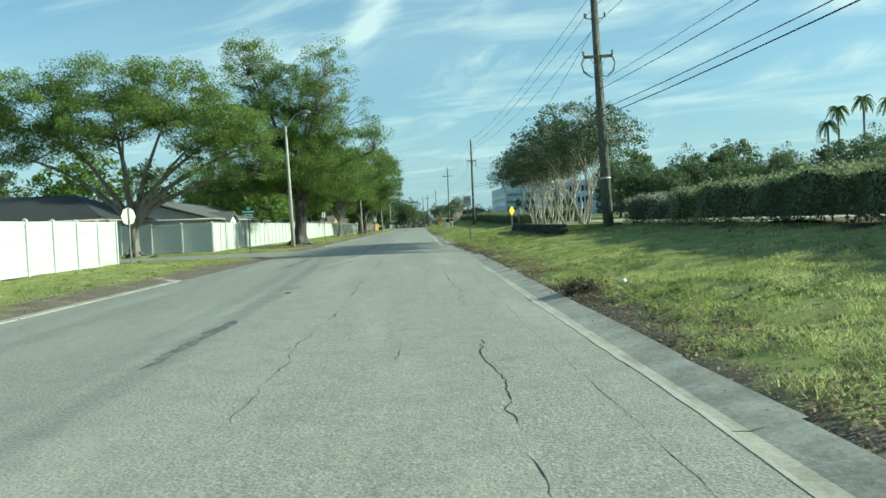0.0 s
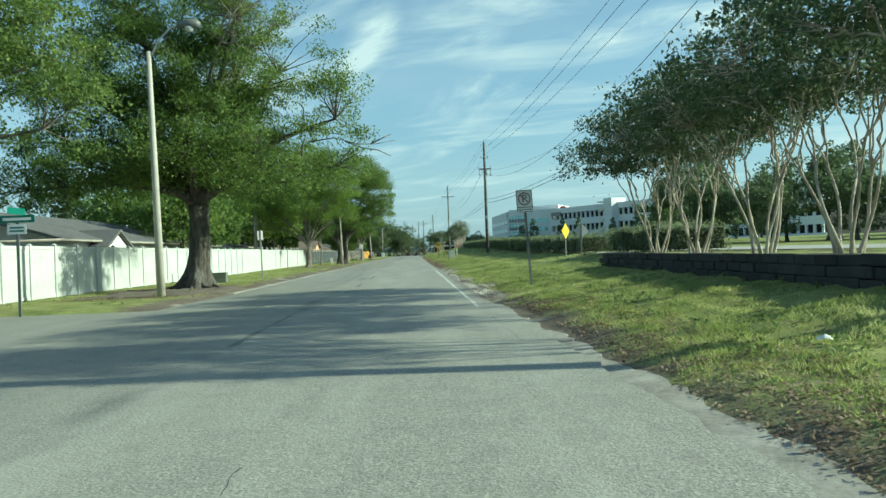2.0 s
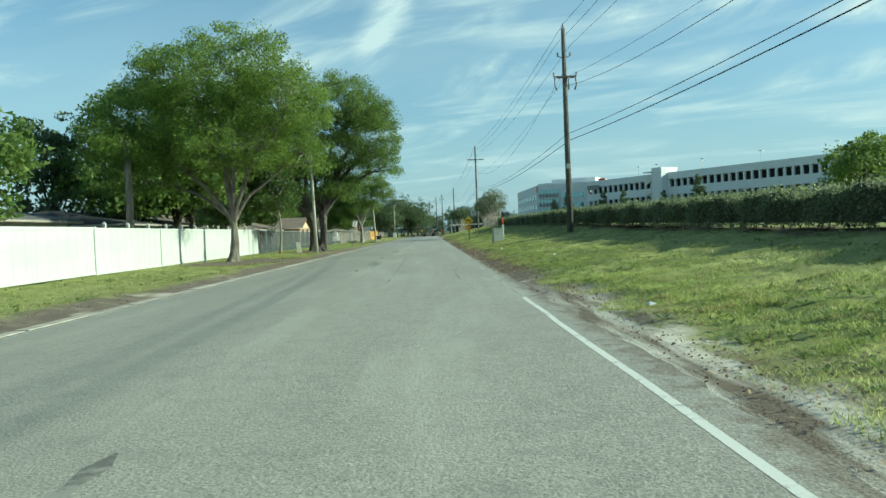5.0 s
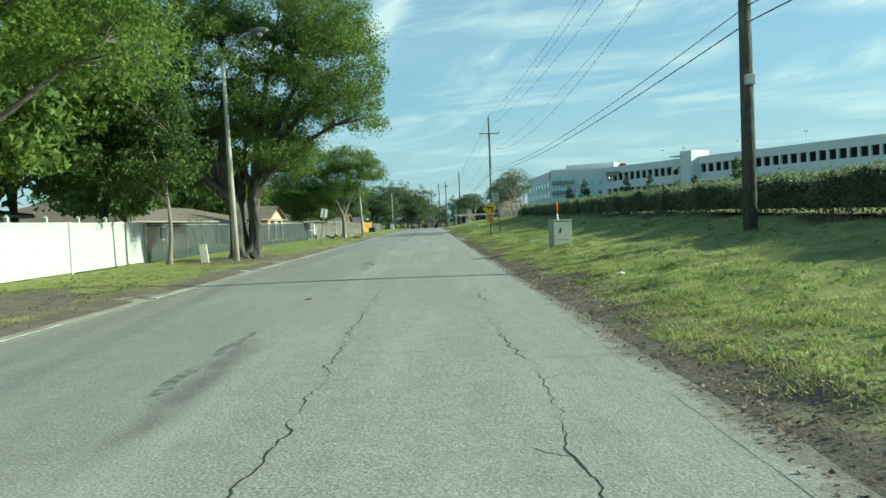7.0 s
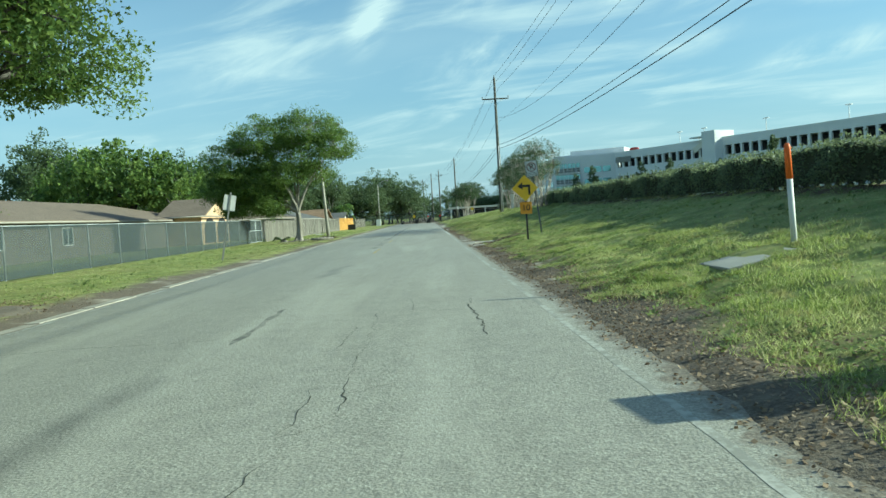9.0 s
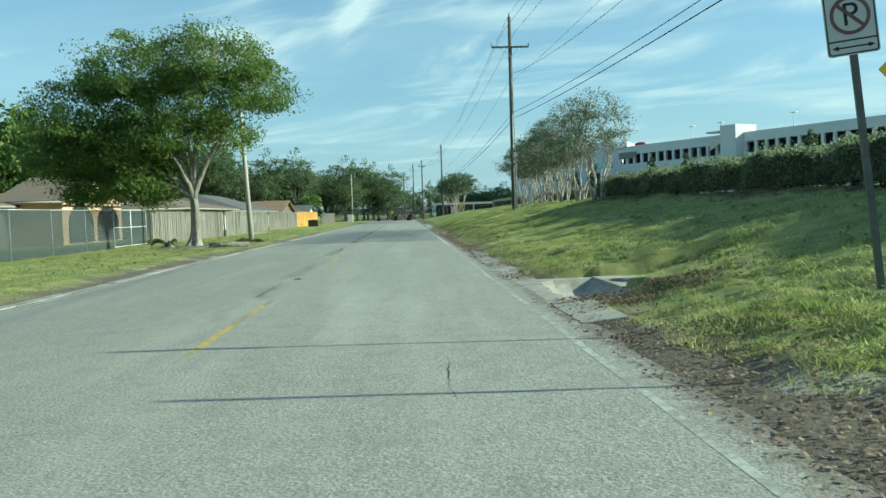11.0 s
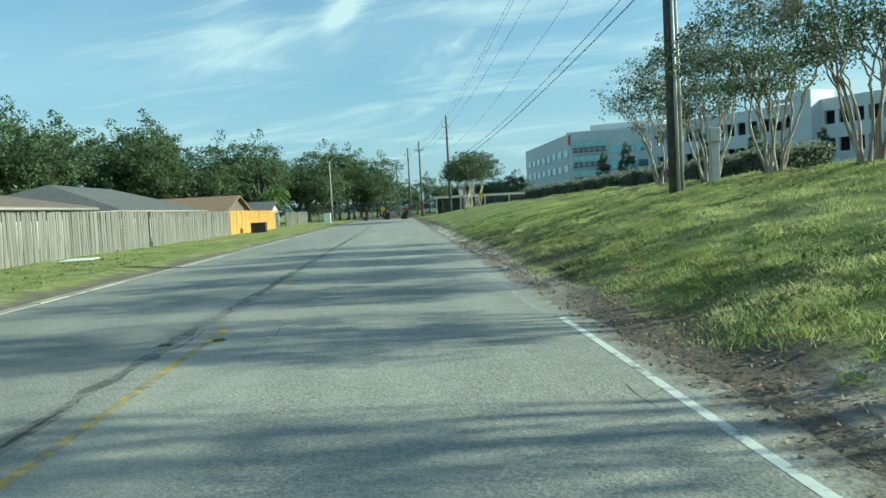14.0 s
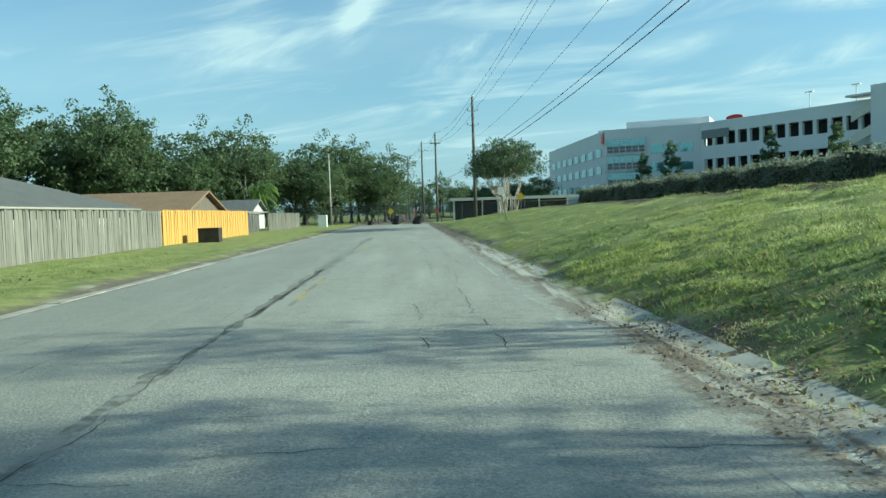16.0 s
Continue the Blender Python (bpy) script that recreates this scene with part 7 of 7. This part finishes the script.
# ---- the end of the road ----
endf = thing("end_fence", (-14, 281.0, 0.05), "dark chain-link fence across the end of the road", "fence")
for i in range(16):
    part("post", Geo().tube([(i * 2.6, 0, -0.1), (i * 2.6, 0, 2.3)], [0.035, 0.035], 6), DARK_STEEL, endf)
part("rail", Geo().tube([(0, 0, 2.25), (39, 0, 2.25)], [0.025, 0.025], 6), DARK_STEEL, endf)
part("screen", Geo().box(0, 39, 0.03, 0.04, 0.05, 2.25), MESH_THIN, endf)
for x, y, s in ((-4.3, 277.2, 0.75), (-1.1, 275.0, 1.15), (1.35, 272.0, 1.2)):
    rb = random.Random(int(x * 10))
    bm = bmesh.new()
    bmesh.ops.create_icosphere(bm, subdivisions=3, radius=0.6 * s)
    for v in bm.verts:
        v.co.z *= 0.85
        v.co *= 1 + 0.28 * noise.noise(v.co * 1.9 + Vector((x, y, 0))) + 0.1 * noise.noise(v.co * 6)
        v.co.z = max(v.co.z, -0.35 * s) + (0.22 * s if v.co.x > 0.1 else 0.0)
    me = bpy.data.meshes.new("dark_boulder")
    bm.to_mesh(me), bm.free()
    me.materials.append(RUBBLE)
    ob = tagged(new("dark_boulder", me), "dark lumpy boulder lying at the end of the road", "boulder", "boulders at the road end")
    ob.location = (x, y, 0.33 * s)
for x, shape, mat, lab in ((-2.0, diamond(0.55, 1.5), SIGN_YELLOW, "yellow diamond sign at the end of the road"), (1.0, diamond(0.36, 1.35), RED, "red diamond end-of-road marker sign"), (3.6, diamond(0.36, 1.35), RED, "red diamond end-of-road marker sign")):
    back_sign((x, 279.5, 0.05), 2.2, shape, mat, lab, 0, 0, DARK_STEEL, "end_of_road_sign", back=False)
back_sign((5.6, 228.0, height(5.6, 228)), 1.9, rect(0.34, 0.46, 1.65), SIGN_BACK, "leaning white sign near the far crape myrtles", 10, -9, back=False)
back_sign((8.2, 240.0, height(8.2, 240)), 1.3, diamond(0.42, 1.0), SIGN_YELLOW, "yellow diamond sign under the far crape myrtles", 0, 0, back=False)
shed = thing("carport", (14.0, 296.0, 0.05), "low flat-roofed carport beyond the junction", "shelter")
part("roof", Geo().box(-8, 10, -3, 3, 2.7, 3.1), STUCCO, shed)
# Box under the carport roof, coloured dark for the shade there.
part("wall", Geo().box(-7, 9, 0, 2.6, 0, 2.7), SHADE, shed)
for k in range(5):
    part("post", Geo().box(-7.6 + 4 * k, -7.4 + 4 * k, -2.9, -2.7, 0, 2.7), TRIM, shed)
cabinet("dark_utility_box", "black utility box in front of the orange fence", (-10.5, 227.0, 0.08), 1.1, 0.8, 0.75, RUBBLE, 0)
cabinet("white_bin", "white bin beside the far lamp", (-9.0, 268.0, 0.05), 0.9, 0.8, 1.3, TRIM, 0)

# ---- small things ----
tagged(new("white_cup", Geo().tube([(0, 0, 0), (0.015, 0, 0.045), (0.03, 0, 0.105)], [0.036, 0.042, 0.05], 12).mesh("white_cup", TRIM)), "crumpled white cup lying in the grass", "litter").matrix_basis = pose(3.84, 16.0, height(3.84, 16.0) + 0.05, 80, 0, 40)
log = Geo().tube([(0, 0, 0.1), (0.7, 0.3, 0.12), (1.5, 0.5, 0.1)], [0.10, 0.11, 0.09], 9)
tagged(new("log", log.mesh("log", BARK_GREY)), "pale cut log lying on the verge", "log").matrix_basis = pose(-7.6, 166.4, 0.1)
for i, (x, y) in enumerate(((-9.9, 168.6), (-10.2, 169.5))):
    palm("young palm sprouting at the foot of the oak", (x, y, 0.06), 0.15, 0.9, 9, 90 + i, LEAF_DARK, 0.8)
weed_rng = np.random.default_rng(8)
for i, (x, y, s) in enumerate(((3.25, 15.9, 0.45), (-7.5, 172.6, 0.5), (-6.9, 173.0, 0.35), (-14.9, 137.5, 0.9))):
    w = thing("weed_clump", (x, y, height(x, y)), "scruffy dark weed clump", "weed")
    q = weed_rng.normal(size=(1100, 3)) * np.array((0.35, 0.35, 0.18)) * s
    q[:, 2] = np.abs(q[:, 2])
    part("foliage", leaves_mesh("foliage", q, 0.06, weed_rng, DRY_WEED), DRY_WEED, w)
    g = Geo()
    for k in range(6):
        g.tube([(0, 0, -0.05), (0.1 * math.cos(k), 0.1 * math.sin(k), 0.2 * s)], [0.012, 0.006], 4, False)
    part("stem_work", g, BARK_GREY, w)
tree("bare_shrub", "leafless pale shrub behind the chain-link fence", (-14.2, 137.2, 0.08), [(0, 0, 1.5, 1.3, 1.3, 0.7), (0, 0, 2.2, 1.2, 1.2, 0.5)], 60, 6, 0.07, BARK_GREY, LEAF_PALE, 91, 0.03, 0.7, 7, 0.5, 0.4, limb_r=0.025)
tagged(new("flat_board", Geo().bevel_box(-0.5, 0.5, -0.9, 0.9, 0, 0.03, 0.006).mesh("flat_board", TRIM)), "pale flat board lying on the verge", "litter").matrix_basis = pose(-10.6, 193.5, 0.12, 0, 0, 12)


# ---- grass and fallen leaves ----
SOIL_SPOTS = ((-8.4, 58.6, 3.0, 5.6), (-9.0, 104.0, 2.9, 5.0), (-8.3, 123.6, 2.6, 4.0), (-8.6, 169.4, 1.9, 3.4))


def soil_patch(x, y, rx, ry, seed):
    """Trodden earth and mould at the foot of a tree, thinning out to a ragged rim."""
    rings, spokes, v, f = 14, 40, [], []
    for i in range(rings + 1):
        for j in range(spokes):
            th = 2 * math.pi * j / spokes
            r = i / rings * (1 + 0.22 * float(lattice(4 * math.cos(th) + seed, 4 * math.sin(th), 1.1, 51)))
            px, py = max(x + rx * r * math.cos(th), -11.5), y + ry * r * math.sin(th)
            px = min(px, -5.95)
            z = height(px, py) + float(sod(px, py)) + 0.022 * float(lattice(px, py, 0.35, 52)) + 0.03 - (0.09 * max(0.0, i / rings - 0.7) / 0.3)
            v.append((px, py, z))
            if i:
                a, b = (i - 1) * spokes + j, (i - 1) * spokes + (j + 1) % spokes
                f.append((a, b, b + spokes, a + spokes))
    ob = new("bare_earth", Geo().add(v, f, True).mesh("bare_earth", EARTH))
    return tagged(ob, "bare brown earth and leaf mould under an oak", "soil", kind="stuff")


for k, spot in enumerate(SOIL_SPOTS):
    soil_patch(*spot, 7 + k)


def scatter_weeds(name, label, boxes, seed):
    """Low rosettes of broader leaves that break up the mown grass."""
    rng = np.random.default_rng(seed)
    chunks = []
    for x0, x1, y0, y1, count in boxes:
        x, y = rng.uniform(x0, x1, count), rng.uniform(y0, y1, count)
        ok = lattice(x, y, 2.3, 61) + 0.6 * lattice(x, y, 0.7, 62) > rng.uniform(-0.9, 0.7, count)
        ok &= np.where(x > 0, x - np.where(y < 46, 3.3, 2.8), -6.6 - x) > rng.uniform(-0.1, 0.5, count)
        ok &= ~((np.abs(x - 4.98) < 0.7) & (np.abs(y - 122.8) < 0.75))
        ok &= ~((x > 2) & (x < 4.7) & (y > 144.3) & (y < 148.0)) & ~((x < -5.4) & (np.abs(y - 44.2) < 6))
        chunks.append(np.stack([x[ok], y[ok]], -1))
    p = np.concatenate(chunks)
    size = rng.uniform(0.5, 1.6, len(p))
    q, sz = np.repeat(p, 9, axis=0), np.repeat(size, 9)
    a, r = rng.uniform(0, 2 * np.pi, len(q)), rng.uniform(0.01, 0.075, len(q)) * sz
    x, y = q[:, 0] + np.cos(a) * r, q[:, 1] + np.sin(a) * r
    pos = np.stack([x, y, bank_z(x, y) + sod(x, y) + rng.uniform(0.005, 0.05, len(q)) * sz], -1)
    d = np.stack([np.cos(a), np.sin(a), rng.uniform(0.1, 0.9, len(q))], -1)
    e = np.stack([-np.sin(a), np.cos(a), rng.normal(0, 0.3, len(q))], -1)
    s = (0.05 * sz * rng.uniform(0.6, 1.3, len(q)))[:, None]
    v = np.stack([pos - d * s / 2, pos + e * s * 0.28, pos + d * s / 2, pos - e * s * 0.28], 1)
    return tagged(new(name, face_mesh(name, v, LEAF_WEED)), label, "weeds", kind="stuff")


scatter_weeds("ground_weeds", "low broad-leaved weeds growing through the grass", [(2.7, 5.5, 4, 205, 11000), (5.5, 9.4, 8, 205, 5500), (-11.6, -6.2, 8, 205, 3500)], 105)


def scatter_grass(name, label, boxes, seed, blade):
    rng = np.random.default_rng(seed)
    chunks = []
    for x0, x1, y0, y1, per in boxes:
        n = int((x1 - x0) * (y1 - y0) * per)
        x, y = rng.uniform(x0, x1, n), rng.uniform(y0, y1, n)
        lump = 0.6 * lattice(x, y, 0.45, 2) + 0.4 * lattice(x, y, 1.1, 1) + 0.55 * lattice(x, y, 0.2, 9)
        keep = rng.uniform(-0.75, 0.6, n) < lump
        # thin and ragged towards the bare earth beside the road
        edge = np.where(x > 0, x - np.where(y < 46, 3.42, 2.95), -6.75 - x) + 0.45 * lattice(x, y, 0.8, 4) + 0.35 * lattice(x, y, 2.6, 5)
        keep &= edge > rng.uniform(-0.25, 0.45, n)
        for sx, sy, rx, ry in SOIL_SPOTS:
            keep &= ((x - sx) / rx) ** 2 + ((y - sy) / ry) ** 2 > rng.uniform(0.5, 1.2, n) + 0.3 * lattice(x, y, 0.9, 6)
        keep &= ~((x > 2) & (x < 4.9) & (y > 143.7) & (y < 145.9) & (rng.uniform(0, 1, n) < 0.85))
        keep &= ~((np.abs(x - 4.98) < 0.6) & (np.abs(y - 122.8) < 0.65)) & ~((np.abs(x - 4.80) < 0.35) & (np.abs(y - 116.7) < 0.35))
        keep &= ~((x < -5.4) & (np.abs(y - 44.2) < 6)) & ~((x > 2) & (x < 3.7) & (y > 144.4) & (y < 148.0)) & ~((x > 3.5) & (x < 4.6) & (y > 145.8) & (y < 147.9))
        chunks.append(np.stack([x[keep], y[keep], lump[keep]], -1))
    p = np.concatenate(chunks)
    n = len(p)
    z = bank_z(p[:, 0], p[:, 1]) + sod(p[:, 0], p[:, 1]) - 0.006
    a = rng.uniform(0, 2 * np.pi, n)
    h = blade * rng.uniform(0.4, 1.3, n) * (1 + 0.9 * p[:, 2])
    w = 0.0025 + 0.005 * rng.uniform(0, 1, n)
    lean = rng.normal(0, 0.7, (n, 2)) * h[:, None]
    v = np.empty((n, 3, 3), np.float32)
    v[:, 0] = np.stack([p[:, 0] - np.cos(a) * w, p[:, 1] - np.sin(a) * w, z], -1)
    v[:, 1] = np.stack([p[:, 0] + np.cos(a) * w, p[:, 1] + np.sin(a) * w, z], -1)
    v[:, 2] = np.stack([p[:, 0] + lean[:, 0], p[:, 1] + lean[:, 1], z + h], -1)
    return tagged(new(name, face_mesh(name, v, GRASS)), label, "grass", kind="stuff")


scatter_grass("grass", "sunlit mown grass on the bank and verge",
              [(2.6, 4.4, 4, 200, 2600), (4.4, 6.2, 6, 200, 1500), (6.2, 9.8, 10, 160, 340), (6.2, 9.8, 160, 204, 800), (2.6, 9.8, 200, 215, 250), (-12, -6.0, 10, 37, 330), (-12, -6.0, 56, 120, 330), (-12, -6.0, 120, 215, 260), (2.6, 9, 215, 260, 110)], 101, 0.052)


def scatter_litter(name, label, boxes, seed, size, mat, lift=0.012):
    rng = np.random.default_rng(seed)
    chunks = []
    for x0, x1, y0, y1, count in boxes:
        x = x0 + (x1 - x0) * rng.beta(1.6, 2.0, count)
        y = rng.uniform(y0, y1, count)
        chunks.append(np.stack([x, y], -1))
    p = np.concatenate(chunks)
    p = p[lattice(p[:, 0], p[:, 1], 0.5, 11) + 0.7 * lattice(p[:, 0], p[:, 1], 1.6, 12) > rng.uniform(-1.2, 0.5, len(p))]
    p = p[~((p[:, 0] > 2) & (p[:, 0] < 4.6) & (p[:, 1] > 145.0) & (p[:, 1] < 147.9))]
    pos = np.stack([p[:, 0], p[:, 1], bank_z(p[:, 0], p[:, 1]) + sod(p[:, 0], p[:, 1]) + lift + rng.uniform(0, 0.02, len(p))], -1)
    pos[:, 2] = np.maximum(pos[:, 2], 0.012)
    d = rng.normal(size=(len(p), 3))
    d[:, 2] *= 0.35
    d /= np.linalg.norm(d, axis=1)[:, None]
    e = np.cross(d, np.array((0, 0, 1.0)) + 0.4 * rng.normal(size=(len(p), 3)))
    e /= np.linalg.norm(e, axis=1)[:, None]
    s = (size * rng.uniform(0.5, 1.4, len(p)))[:, None]
    v = np.stack([pos - d * s / 2, pos + e * s * 0.4, pos + d * s / 2, pos - e * s * 0.4], 1)
    return tagged(new(name, face_mesh(name, v, mat)), label, "leaf litter", kind="stuff")


scatter_litter("leaf_litter", "brown fallen leaves along the road edge",
               [(2.75, 4.3, 4, 46, 40000), (2.3, 3.8, 46, 86, 6000), (2.1, 4.1, 86, 150, 46000), (2.7, 5.2, 143.6, 146.0, 7000), (2.1, 4.6, 150, 195, 36000), (3.4, 8, 4, 195, 9000), (-7.6, -5.7, 10, 36, 2500), (-11.0, -5.8, 53, 65, 16000), (-11.2, -6.0, 99, 109, 13000), (-10.6, -5.9, 119, 128, 10000), (-10.0, -6.2, 162, 175, 8000), (-8.5, -5.7, 64, 130, 5000), (-8.5, -5.8, 140, 178, 4000), (8.5, 12, 36, 56, 3000), (8.8, 12, 166, 192, 4000)], 103, 0.034, DEAD_LEAF)
for x, y, turn in ((2.30, 180.95, 20), (3.9, 104.2, 70), (4.6, 92.0, 130), (3.2, 75.5, 10), (4.4, 36.5, 60)):
    v = [(0.11 * (0.4 + 0.6 * (j % 3) / 2) * math.cos(1.047 * j), 0.08 * math.sin(1.047 * j), 0.018 * (j % 2)) for j in range(6)] + [(0, 0, 0.05)]
    me = Geo().add(v, [(j, (j + 1) % 6, 6) for j in range(6)] + [(5, 4, 3, 2, 1, 0)]).mesh("paper_scrap", TRIM)
    tagged(new("paper_scrap", me), "crumpled white scrap of paper on the verge", "litter", "scraps on the verge").matrix_basis = pose(x, y, height(x, y) + float(sod(x, y)) + 0.03, 0, 0, turn)
